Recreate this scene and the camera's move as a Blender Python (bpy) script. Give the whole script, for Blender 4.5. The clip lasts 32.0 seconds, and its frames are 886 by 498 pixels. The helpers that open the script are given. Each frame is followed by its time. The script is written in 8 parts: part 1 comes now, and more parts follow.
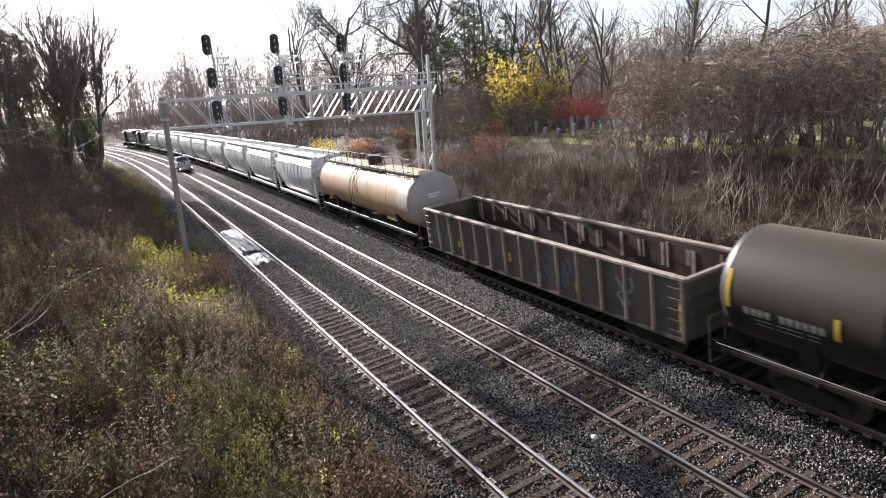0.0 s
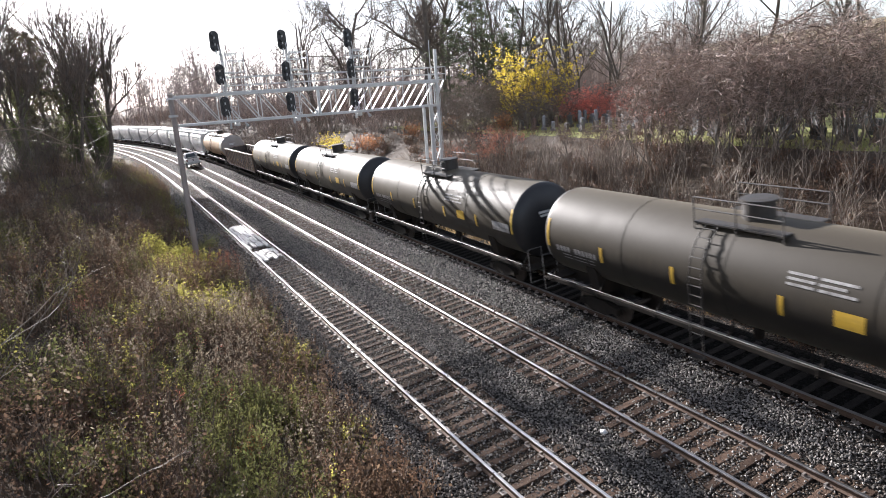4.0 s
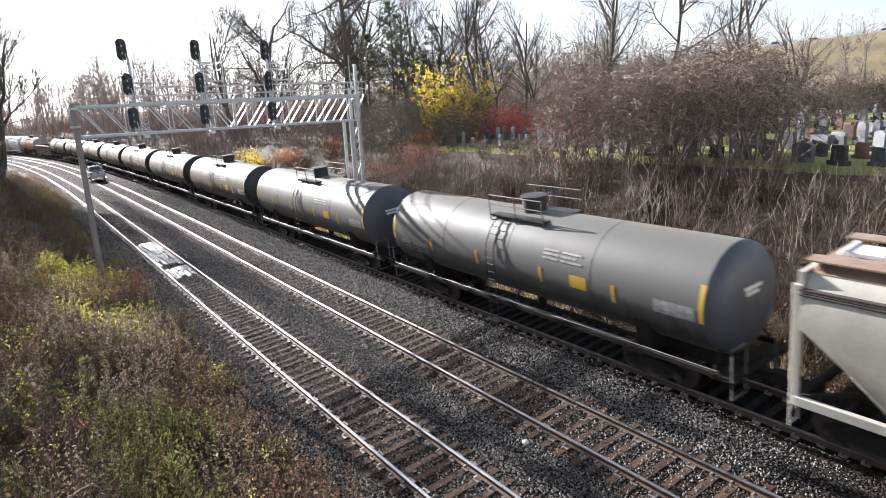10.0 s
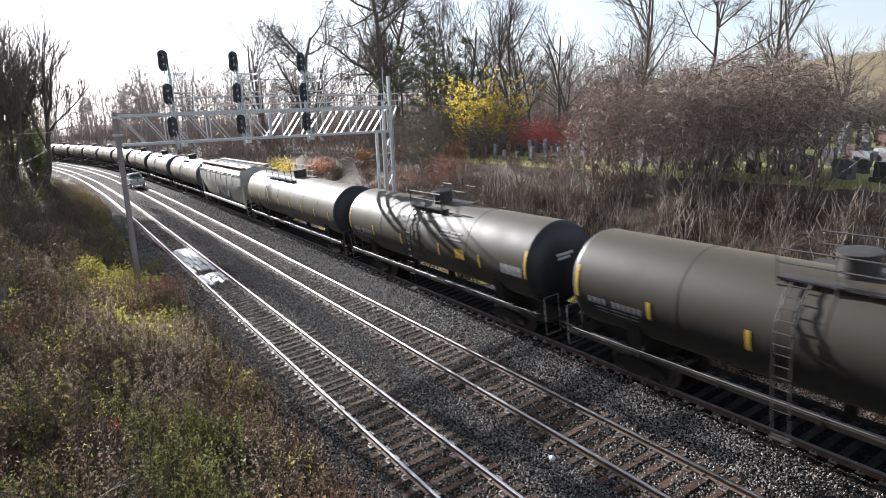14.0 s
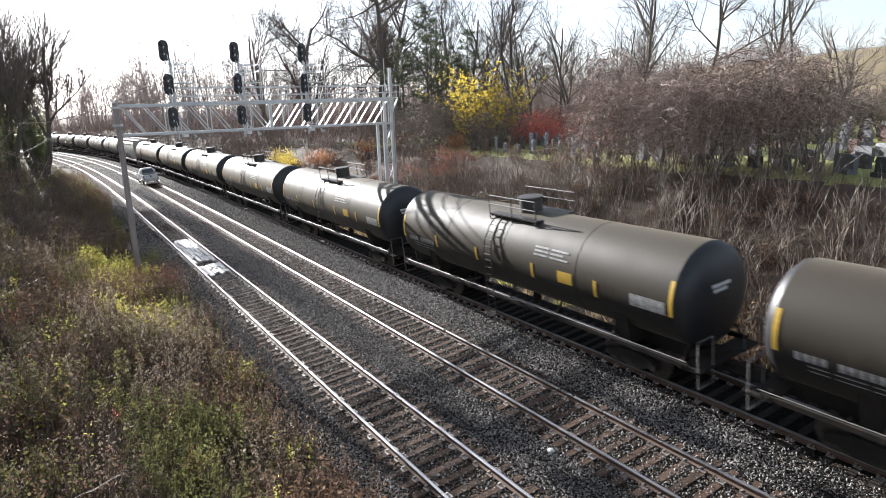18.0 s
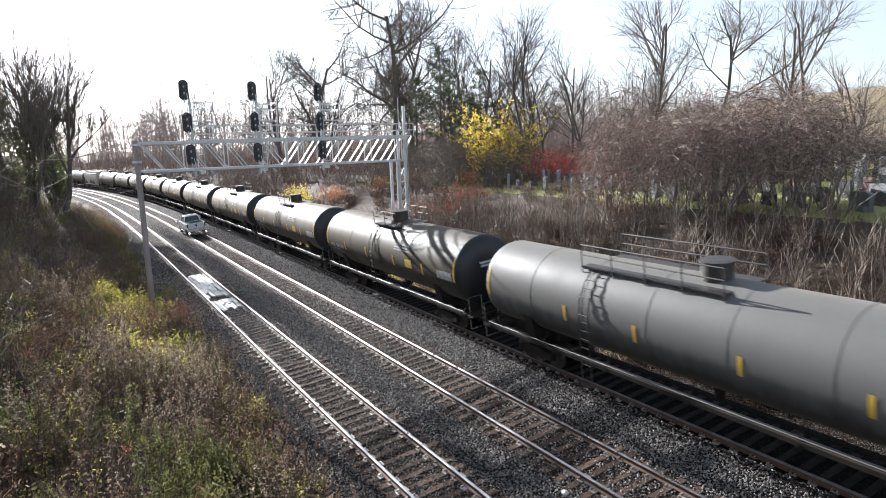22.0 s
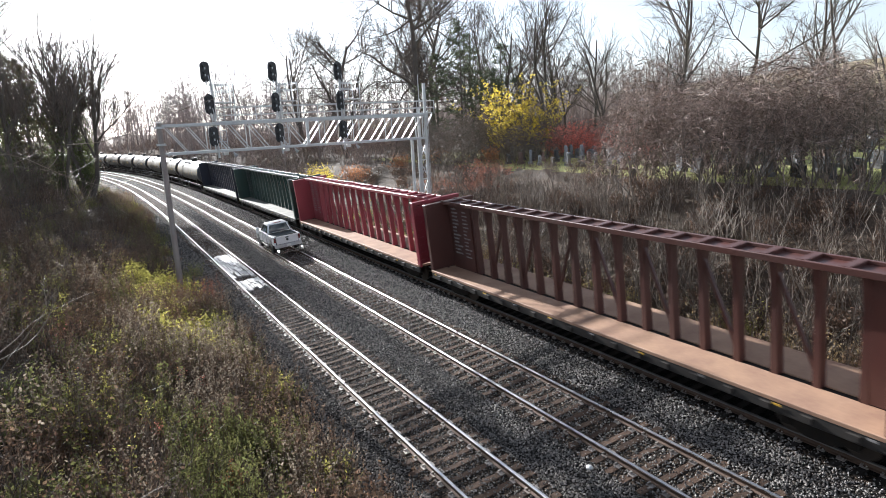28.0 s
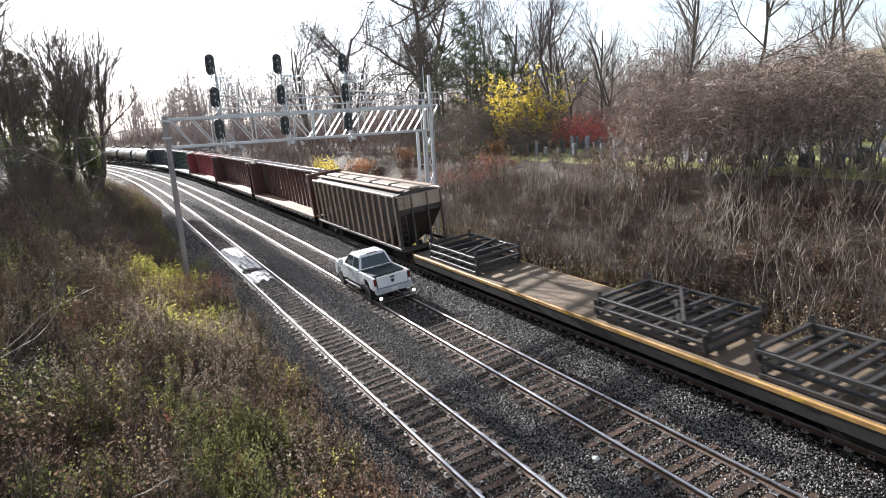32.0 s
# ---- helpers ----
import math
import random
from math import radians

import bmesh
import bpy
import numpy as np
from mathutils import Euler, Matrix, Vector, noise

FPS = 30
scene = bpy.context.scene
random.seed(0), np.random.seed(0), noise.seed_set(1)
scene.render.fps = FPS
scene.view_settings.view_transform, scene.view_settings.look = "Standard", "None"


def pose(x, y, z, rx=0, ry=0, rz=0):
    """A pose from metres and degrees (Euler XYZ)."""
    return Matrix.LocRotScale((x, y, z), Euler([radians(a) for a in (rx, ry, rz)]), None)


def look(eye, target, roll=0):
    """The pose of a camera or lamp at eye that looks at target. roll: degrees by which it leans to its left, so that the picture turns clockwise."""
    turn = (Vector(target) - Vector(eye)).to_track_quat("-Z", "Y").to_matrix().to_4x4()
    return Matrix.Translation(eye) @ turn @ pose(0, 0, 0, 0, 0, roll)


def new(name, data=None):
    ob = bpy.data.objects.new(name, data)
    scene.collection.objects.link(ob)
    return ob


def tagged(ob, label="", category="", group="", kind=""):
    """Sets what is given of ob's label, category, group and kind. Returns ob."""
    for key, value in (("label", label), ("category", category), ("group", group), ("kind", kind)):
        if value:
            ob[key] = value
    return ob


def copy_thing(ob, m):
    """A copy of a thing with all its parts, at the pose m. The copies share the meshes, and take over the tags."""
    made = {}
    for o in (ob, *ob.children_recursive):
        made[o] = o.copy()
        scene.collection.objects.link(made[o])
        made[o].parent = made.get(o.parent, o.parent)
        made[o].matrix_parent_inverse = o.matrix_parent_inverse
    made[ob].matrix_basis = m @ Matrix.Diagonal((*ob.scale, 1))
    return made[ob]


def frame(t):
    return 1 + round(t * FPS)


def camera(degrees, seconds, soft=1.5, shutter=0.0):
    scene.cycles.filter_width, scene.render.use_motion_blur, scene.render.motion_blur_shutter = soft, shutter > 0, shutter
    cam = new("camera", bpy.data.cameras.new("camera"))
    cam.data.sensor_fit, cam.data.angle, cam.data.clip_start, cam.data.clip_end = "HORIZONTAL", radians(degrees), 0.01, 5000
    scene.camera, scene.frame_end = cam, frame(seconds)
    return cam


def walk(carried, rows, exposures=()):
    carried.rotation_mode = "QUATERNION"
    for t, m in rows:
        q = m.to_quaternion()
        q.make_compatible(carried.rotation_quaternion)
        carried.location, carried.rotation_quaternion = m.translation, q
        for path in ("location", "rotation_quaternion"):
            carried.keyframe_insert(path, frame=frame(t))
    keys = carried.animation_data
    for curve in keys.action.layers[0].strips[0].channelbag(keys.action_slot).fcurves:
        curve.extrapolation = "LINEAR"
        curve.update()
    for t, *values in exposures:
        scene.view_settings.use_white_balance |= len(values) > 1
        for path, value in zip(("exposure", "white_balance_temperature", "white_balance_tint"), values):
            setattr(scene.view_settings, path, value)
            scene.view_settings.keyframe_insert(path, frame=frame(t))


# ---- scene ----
# ---- camera and its walk ----
cam = camera(70.3, 32.0, soft=0.9, shutter=0.22)
EYE = (0.0, 0.0, 9.01)
TURNS = [
    (0, 76.31, 3.44, -28.79),
    (0.5, 76.01, 3.46, -28.16),
    (1, 75.78, 3.61, -27.71),
    (1.5, 75.61, 3.64, -27.42),
    (2, 75.57, 3.97, -27.53),
    (2.5, 75.53, 4.12, -27.45),
    (4.5, 76.20, 3.45, -29.08),
    (5, 76.49, 3.02, -30.64),
    (5.5, 76.77, 2.81, -31.32),
    (6, 76.94, 2.83, -31.69),
    (6.5, 77.07, 3.31, -31.67),
    (7, 77.02, 3.60, -31.43),
    (7.5, 77.00, 3.55, -31.33),
    (8, 76.96, 3.60, -31.33),
    (8.5, 76.98, 3.49, -31.55),
    (9, 76.85, 2.97, -33.24),
    (9.5, 76.86, 2.95, -34.21),
    (10, 76.84, 2.76, -35.18),
    (10.5, 76.93, 2.43, -35.75),
    (11, 77.13, 2.73, -36.16),
    (11.5, 78.01, 3.29, -34.15),
    (12, 78.47, 3.00, -33.32),
    (12.5, 78.78, 3.11, -33.02),
    (13, 78.78, 3.11, -32.79),
    (13.5, 78.52, 2.89, -32.56),
    (14, 78.01, 2.26, -32.32),
    (14.5, 77.68, 1.78, -32.62),
    (16.5, 77.03, 2.03, -32.85),
    (17, 77.07, 2.08, -32.57),
    (17.5, 77.25, 1.89, -32.51),
    (18, 77.33, 1.90, -32.21),
    (18.5, 77.25, 2.40, -31.18),
    (19, 77.23, 2.44, -31.77),
    (19.5, 77.80, 1.86, -32.01),
    (20, 79.53, 1.36, -31.34),
    (20.5, 80.11, 1.53, -31.17),
    (21, 80.59, 1.70, -30.93),
    (21.5, 80.74, 1.68, -30.80),
    (22, 80.66, 1.86, -31.05),
    (22.5, 80.60, 2.04, -31.32),
    (23, 80.08, 2.23, -31.13),
    (23.5, 79.91, 2.19, -30.44),
    (24, 79.81, 2.05, -30.00),
    (24.5, 79.82, 2.14, -29.71),
    (25, 79.81, 2.20, -29.51),
    (25.5, 79.75, 2.36, -29.46),
    (27.5, 78.89, 2.94, -29.18),
    (28, 78.72, 2.94, -29.18),
    (28.5, 78.61, 3.14, -29.05),
    (29, 78.58, 3.20, -28.88),
    (29.5, 78.60, 3.19, -28.70),
    (30, 77.14, 3.41, -28.85),
    (30.5, 76.07, 3.12, -30.01),
    (31, 77.61, 3.08, -30.64),
    (31.5, 77.92, 3.28, -29.56),
    (32, 78.02, 3.26, -28.70),
]
walk(cam, [(t, pose(*EYE, rx, ry, rz)) for t, rx, ry, rz in TURNS], exposures=((0.0, 1.36, 6000, 13), (1.0, 1.46, 6050, 13), (2.0, 1.53, 6000, 14), (6.0, 1.56, 6000, 13), (9.0, 1.52, 5950, 12), (10.0, 1.56, 5950, 12), (13.0, 1.31, 5850, 11), (18.0, 1.53, 5900, 10), (19.5, 1.57, 5850, 10), (21.0, 1.6, 5810, 10), (22.0, 1.52, 5810, 10), (23.0, 1.38, 5810, 10), (25.0, 1.40, 5810, 8), (29.0, 1.41, 5810, 9), (30.0, 1.38, 5810, 9), (32.0, 1.54, 5860, 10)))

# ---- world, sun ----
SUN_HEIGHT, SUN_LEFT = 20.4, 6.8
world = bpy.data.worlds.new("late_autumn_sky")
scene.world = world
world.use_nodes = True
wn = world.node_tree
sky = wn.nodes.new("ShaderNodeTexSky")
sky.sky_type = "NISHITA"
sky.sun_disc = False
sky.sun_elevation = radians(SUN_HEIGHT)
sky.sun_rotation = radians(-SUN_LEFT)
sky.air_density, sky.dust_density, sky.ozone_density = 1.0, 0.7, 1.0
haze = wn.nodes.new("ShaderNodeHueSaturation")
haze.inputs["Saturation"].default_value = 0.38
wn.links.new(sky.outputs[0], haze.inputs["Color"])
wn.links.new(haze.outputs[0], wn.nodes["Background"].inputs[0])
wn.nodes["Background"].inputs[1].default_value = 0.072
sun = new("sun", bpy.data.lights.new("sun", "SUN"))
sun.data.energy = 5.0
sun.data.angle = radians(0.55)
sun.data.color = (1.0, 0.93, 0.84)
_el, _az = radians(SUN_HEIGHT), radians(SUN_LEFT)
SUN_WAY = Vector((-math.sin(_az) * math.cos(_el), math.cos(_az) * math.cos(_el), math.sin(_el)))
sun.matrix_world = look(SUN_WAY * 400, (0, 0, 0))

# ---- the line of the tracks ----
# y runs along the near straight; the three tracks swing left beyond it, canted to their right.
CANT = 0.0887
TRACKS = ((0.0, 0.0), (4.145, 0.232), (8.46, 0.55))   # offset from the first track, height of its rail heads
GAUGE = 0.7525


def mid(y):
    """x of the first track's middle at y, and the slope of that line."""
    s = y - 20.0
    if s > 260:
        x0, k0 = mid(280.0)
        return x0 + k0 * (y - 280.0), k0
    return 7.694 + 0.00022 * s * s / 2 - 1.185e-5 * s ** 3 / 6, 0.00022 * s - 1.185e-5 * s * s / 2


def on_track(i, y, side=0.0, up=0.0):
    """A point beside track i at y: side to the right of its middle, up above its rail heads."""
    x, k = mid(y)
    n = Vector((1.0, -k, 0.0)).normalized()
    off, z = TRACKS[i]
    return Vector((x, y, z)) + n * (off + side) + Vector((0, 0, CANT * side + up))


def track_pose(i, y):
    """The pose of a vehicle on track i: y ahead along the rails, z up, canted with them."""
    _, k = mid(y)
    return Matrix.Translation(on_track(i, y)) @ pose(0, 0, 0, 0, 0, math.degrees(-math.atan(k))) @ pose(0, 0, 0, 0, -math.degrees(math.atan(CANT)), 0)


# ---- mesh building ----
class Form:
    """A mesh in the making: points, faces and the slot of each face."""

    def __init__(self):
        self.v, self.f, self.s = [], [], []
        self.slot = 0

    def add(self, pts, faces):
        b = len(self.v)
        self.v.extend(tuple(p) for p in pts)
        self.f.extend(tuple(b + i for i in f) for f in faces)
        self.s.extend([self.slot] * len(faces))
        return self

    def box(self, x0, x1, y0, y1, z0, z1, m=None, cut=0.0):
        """A box, with its edges cut back by cut."""
        c = min(cut, (x1 - x0) * 0.45, (y1 - y0) * 0.45, (z1 - z0) * 0.45)
        if c <= 0:
            p = [(x, y, z) for z in (z0, z1) for y in (y0, y1) for x in (x0, x1)]
            f = [(0, 2, 3, 1), (4, 5, 7, 6), (0, 1, 5, 4), (2, 6, 7, 3), (0, 4, 6, 2), (1, 3, 7, 5)]
        else:
            p, f = [], []
            lo, hi = (x0, y0, z0), (x1, y1, z1)
            idx = {}
            for sx in (0, 1):
                for sy in (0, 1):
                    for sz in (0, 1):
                        s = (sx, sy, sz)
                        for a in range(3):
                            q = []
                            for b in range(3):
                                edge = lo[b] if s[b] == 0 else hi[b]
                                q.append(edge if a == b else edge + (c if s[b] == 0 else -c))
                            idx[(s, a)] = len(p)
                            p.append(tuple(q))
            for s in [(i, j, k) for i in (0, 1) for j in (0, 1) for k in (0, 1)]:
                t = [idx[(s, a)] for a in range(3)]
                f.append(tuple(t) if sum(s) % 2 else tuple(reversed(t)))
            for a in range(3):
                b1, b2 = [b for b in range(3) if b != a]
                for e in (0, 1):
                    q = []
                    for u, w in ((0, 0), (1, 0), (1, 1), (0, 1)):
                        s = [0, 0, 0]
                        s[a], s[b1], s[b2] = e, u, w
                        q.append(idx[(tuple(s), a)])
                    flip = (a == 1) != (e == 0)
                    f.append(tuple(reversed(q)) if flip else tuple(q))
                for u in (0, 1):
                    for w in (0, 1):
                        s0, s1 = [0, 0, 0], [0, 0, 0]
                        s0[b1] = s1[b1] = u
                        s0[b2] = s1[b2] = w
                        s1[a] = 1
                        s0, s1 = tuple(s0), tuple(s1)
                        f.append((idx[(s0, b1)], idx[(s1, b1)], idx[(s1, b2)], idx[(s0, b2)]))
        if m is not None:
            p = [m @ Vector(q) for q in p]
        return self.add(p, f)

    def bar(self, p, q, w, d=None, up=(0, 0, 1)):
        """A square bar from p to q, w wide and d deep."""
        p, q = Vector(p), Vector(q)
        d = w if d is None else d
        a = (q - p).normalized()
        u = a.cross(Vector(up))
        u = a.cross(Vector((1, 0, 0))) if u.length < 1e-3 else u
        u.normalize()
        n = u.cross(a)
        pts = [e + u * (w / 2 * i) + n * (d / 2 * j) for e in (p, q) for i, j in ((-1, -1), (1, -1), (1, 1), (-1, 1))]
        return self.add(pts, [(0, 1, 2, 3), (7, 6, 5, 4), (0, 4, 5, 1), (1, 5, 6, 2), (2, 6, 7, 3), (3, 7, 4, 0)])

    def tube(self, p, q, r0, r1=None, n=8, caps=True):
        p, q = Vector(p), Vector(q)
        r1 = r0 if r1 is None else r1
        a = (q - p)
        if a.length < 1e-6:
            return self
        a.normalize()
        u = a.orthogonal().normalized()
        w = a.cross(u)
        ring = [(math.cos(6.28319 * i / n), math.sin(6.28319 * i / n)) for i in range(n)]
        pts = [p + (u * c + w * s) * r0 for c, s in ring] + [q + (u * c + w * s) * r1 for c, s in ring]
        fs = [(i, (i + 1) % n, n + (i + 1) % n, n + i) for i in range(n)]
        if caps:
            fs += [tuple(range(n - 1, -1, -1)), tuple(range(n, 2 * n))]
        return self.add(pts, fs)

    def ribbon(self, p, q, r0, r1):
        """A twig too thin to show its roundness: one strip, turned any way round its length."""
        p, q = Vector(p), Vector(q)
        a = q - p
        k = len(self.v) * 2.399963
        u = a.orthogonal()
        if u.length < 1e-9:
            return self
        u.normalize()
        w = a.normalized().cross(u)
        u = u * math.cos(k) + w * math.sin(k)
        return self.add([p - u * r0, p + u * r0, q + u * r1, q - u * r1], [(0, 1, 2, 3)])

    def limb(self, pts, radii, n=5):
        """One unbroken bent tube through some points, with a radius at each."""
        pts = [Vector(p) for p in pts]
        u = (pts[1] - pts[0]).orthogonal().normalized()
        ring, fs = [], []
        for i, p in enumerate(pts):
            a = (pts[min(i + 1, len(pts) - 1)] - pts[max(i - 1, 0)])
            a = a.normalized() if a.length > 1e-6 else (pts[1] - pts[0]).normalized()
            u = (u - a * u.dot(a))
            u = u.normalized() if u.length > 1e-4 else a.orthogonal().normalized()
            w = a.cross(u)
            ring += [p + (u * math.cos(6.28319 * k / n) + w * math.sin(6.28319 * k / n)) * radii[i] for k in range(n)]
            if i:
                b = (i - 1) * n
                fs += [(b + k, b + (k + 1) % n, b + n + (k + 1) % n, b + n + k) for k in range(n)]
        m = len(pts) * n
        fs += [tuple(range(n - 1, -1, -1)), tuple(range(m - n, m))]
        return self.add(ring, fs)

    def path(self, pts, r, n=6):
        return self.limb(pts, [r] * len(pts), n)

    def lathe(self, profile, m=None, n=32, caps=True):
        """Turns a list of (y, radius) round the y axis."""
        pts, fs = [], []
        for y, r in profile:
            for i in range(n):
                t = 6.28319 * i / n
                pts.append(Vector((math.sin(t) * r, y, math.cos(t) * r)))
        for k in range(len(profile) - 1):
            for i in range(n):
                j = (i + 1) % n
                fs.append((k * n + i, k * n + j, k * n + n + j, k * n + n + i))
        if caps:
            fs.append(tuple(range(n)))
            fs.append(tuple(range(len(pts) - 1, len(pts) - n - 1, -1)))
        if m is not None:
            pts = [m @ p for p in pts]
        return self.add(pts, fs)

    def prism(self, outline, y0, y1, m=None):
        """An outline of (x, z), pushed from y0 to y1."""
        n = len(outline)
        pts = [Vector((x, y, z)) for y in (y0, y1) for x, z in outline]
        fs = [(i, (i + 1) % n, n + (i + 1) % n, n + i) for i in range(n)]
        fs += [tuple(range(n - 1, -1, -1)), tuple(range(n, 2 * n))]
        if m is not None:
            pts = [m @ p for p in pts]
        return self.add(pts, fs)

    def mesh(self, name, mats, smooth=None):
        me = bpy.data.meshes.new(name)
        me.from_pydata(self.v, [], self.f)
        for m in (mats if isinstance(mats, (list, tuple)) else [mats]):
            me.materials.append(m)
        if any(self.s):
            me.polygons.foreach_set("material_index", self.s)
        if smooth is not None:
            me.polygons.foreach_set("use_smooth", [True] * len(me.polygons))
            me.set_sharp_from_angle(angle=radians(smooth))
        me.update()
        return me


def solid(me):
    """Turns all faces outwards."""
    b = bmesh.new()
    b.from_mesh(me)
    bmesh.ops.recalc_face_normals(b, faces=b.faces)
    b.to_mesh(me)
    b.free()
    return me


def part(name, form, mats, parent=None, label="", smooth=None, at=None, kind=""):
    """Links a form as one mesh object under a thing or under a part."""
    me = form if isinstance(form, bpy.types.Mesh) else solid(form.mesh(name, mats, smooth))
    ob = new(name, me)
    if at is not None:
        ob.matrix_basis = at
    if parent is not None:
        ob.parent = parent
    return tagged(ob, label, "", "", kind)


def thing(name, label, category, group="", kind="", at=None):
    ob = new(name)
    ob.empty_display_size = 0.3
    if at is not None:
        ob.matrix_basis = at
    return tagged(ob, label, category, group, kind)


# ---- materials ----
def material(name, colour, rough=0.6, metal=0.0, other=None, scale=3.0, fine=30.0, amount=0.5, bump=0.2, spread=0.25,
             coords="Object", coat=0.0, through_light=0.0, spec=0.5, vary=0.0, island=0.0, streak=0.0):
    """A surface: colour broken towards another one by coarse and fine noise, with relief and uneven gloss."""
    m = bpy.data.materials.new(name)
    m.use_nodes = True
    t = m.node_tree
    N, L = t.nodes, t.links
    b = N["Principled BSDF"]
    if coords == "World":
        co = N.new("ShaderNodeNewGeometry").outputs["Position"]
    else:
        co = N.new("ShaderNodeTexCoord").outputs["Object"]
    if streak > 0:
        mp = N.new("ShaderNodeMapping")
        mp.inputs["Scale"].default_value = (1.0, 1.0, 1.0 / streak)
        L.new(co, mp.inputs[0])
        co_s = mp.outputs[0]
    else:
        co_s = co
    n1 = N.new("ShaderNodeTexNoise")
    n1.inputs["Scale"].default_value = scale
    n1.inputs["Detail"].default_value = 5
    n2 = N.new("ShaderNodeTexNoise")
    n2.inputs["Scale"].default_value = fine
    n2.inputs["Detail"].default_value = 4
    L.new(co_s, n1.inputs["Vector"])
    L.new(co, n2.inputs["Vector"])
    add = N.new("ShaderNodeMath")
    add.operation = "MULTIPLY_ADD"
    L.new(n2.outputs[0], add.inputs[0])
    add.inputs[1].default_value = 0.45
    L.new(n1.outputs[0], add.inputs[2])
    rmp = N.new("ShaderNodeMapRange")
    rmp.inputs["From Min"].default_value = 0.72 - spread
    rmp.inputs["From Max"].default_value = 0.72 + spread
    rmp.inputs["To Max"].default_value = amount
    L.new(add.outputs[0], rmp.inputs["Value"])
    mix = N.new("ShaderNodeMix")
    mix.data_type = "RGBA"
    mix.inputs["A"].default_value = (*colour, 1)
    o = other if other else tuple(c * 0.55 for c in colour)
    mix.inputs["B"].default_value = (*o, 1)
    L.new(rmp.outputs[0], mix.inputs["Factor"])
    out = mix.outputs["Result"]
    if vary > 0 or island > 0:
        if island > 0:
            r = N.new("ShaderNodeNewGeometry").outputs["Random Per Island"]
        else:
            r = N.new("ShaderNodeObjectInfo").outputs["Random"]
        vr = N.new("ShaderNodeMapRange")
        k = max(vary, island)
        vr.inputs["To Min"].default_value = 1 - k
        vr.inputs["To Max"].default_value = 1 + k
        L.new(r, vr.inputs["Value"])
        hs = N.new("ShaderNodeHueSaturation")
        L.new(vr.outputs[0], hs.inputs["Value"])
        L.new(out, hs.inputs["Color"])
        out = hs.outputs[0]
    L.new(out, b.inputs["Base Color"])
    rr = N.new("ShaderNodeMapRange")
    rr.inputs["To Min"].default_value = max(rough - 0.14, 0.02)
    rr.inputs["To Max"].default_value = min(rough + 0.18, 1.0)
    L.new(n1.outputs[0], rr.inputs["Value"])
    L.new(rr.outputs[0], b.inputs["Roughness"])
    b.inputs["Metallic"].default_value = metal
    b.inputs["Specular IOR Level"].default_value = spec
    b.inputs["Coat Weight"].default_value = coat
    if bump > 0:
        bp = N.new("ShaderNodeBump")
        bp.inputs["Strength"].default_value = bump
        bp.inputs["Distance"].default_value = 0.03
        L.new(n2.outputs[0], bp.inputs["Height"])
        L.new(bp.outputs[0], b.inputs["Normal"])
    if through_light > 0:
        tr = N.new("ShaderNodeBsdfTranslucent")
        L.new(out, tr.inputs["Color"])
        ms = N.new("ShaderNodeMixShader")
        ms.inputs[0].default_value = through_light
        L.new(b.outputs[0], ms.inputs[1])
        L.new(tr.outputs[0], ms.inputs[2])
        L.new(ms.outputs[0], N["Material Output"].inputs[0])
    return m


def glass(name, tint=(0.03, 0.04, 0.045)):
    m = bpy.data.materials.new(name)
    m.use_nodes = True
    b = m.node_tree.nodes["Principled BSDF"]
    b.inputs["Base Color"].default_value = (*tint, 1)
    b.inputs["Roughness"].default_value = 0.05
    b.inputs["Coat Weight"].default_value = 0.5
    return m


def glow(name, colour, power):
    m = bpy.data.materials.new(name)
    m.use_nodes = True
    b = m.node_tree.nodes["Principled BSDF"]
    b.inputs["Base Color"].default_value = (*colour, 1)
    b.inputs["Emission Color"].default_value = (*colour, 1)
    b.inputs["Emission Strength"].default_value = power
    return m


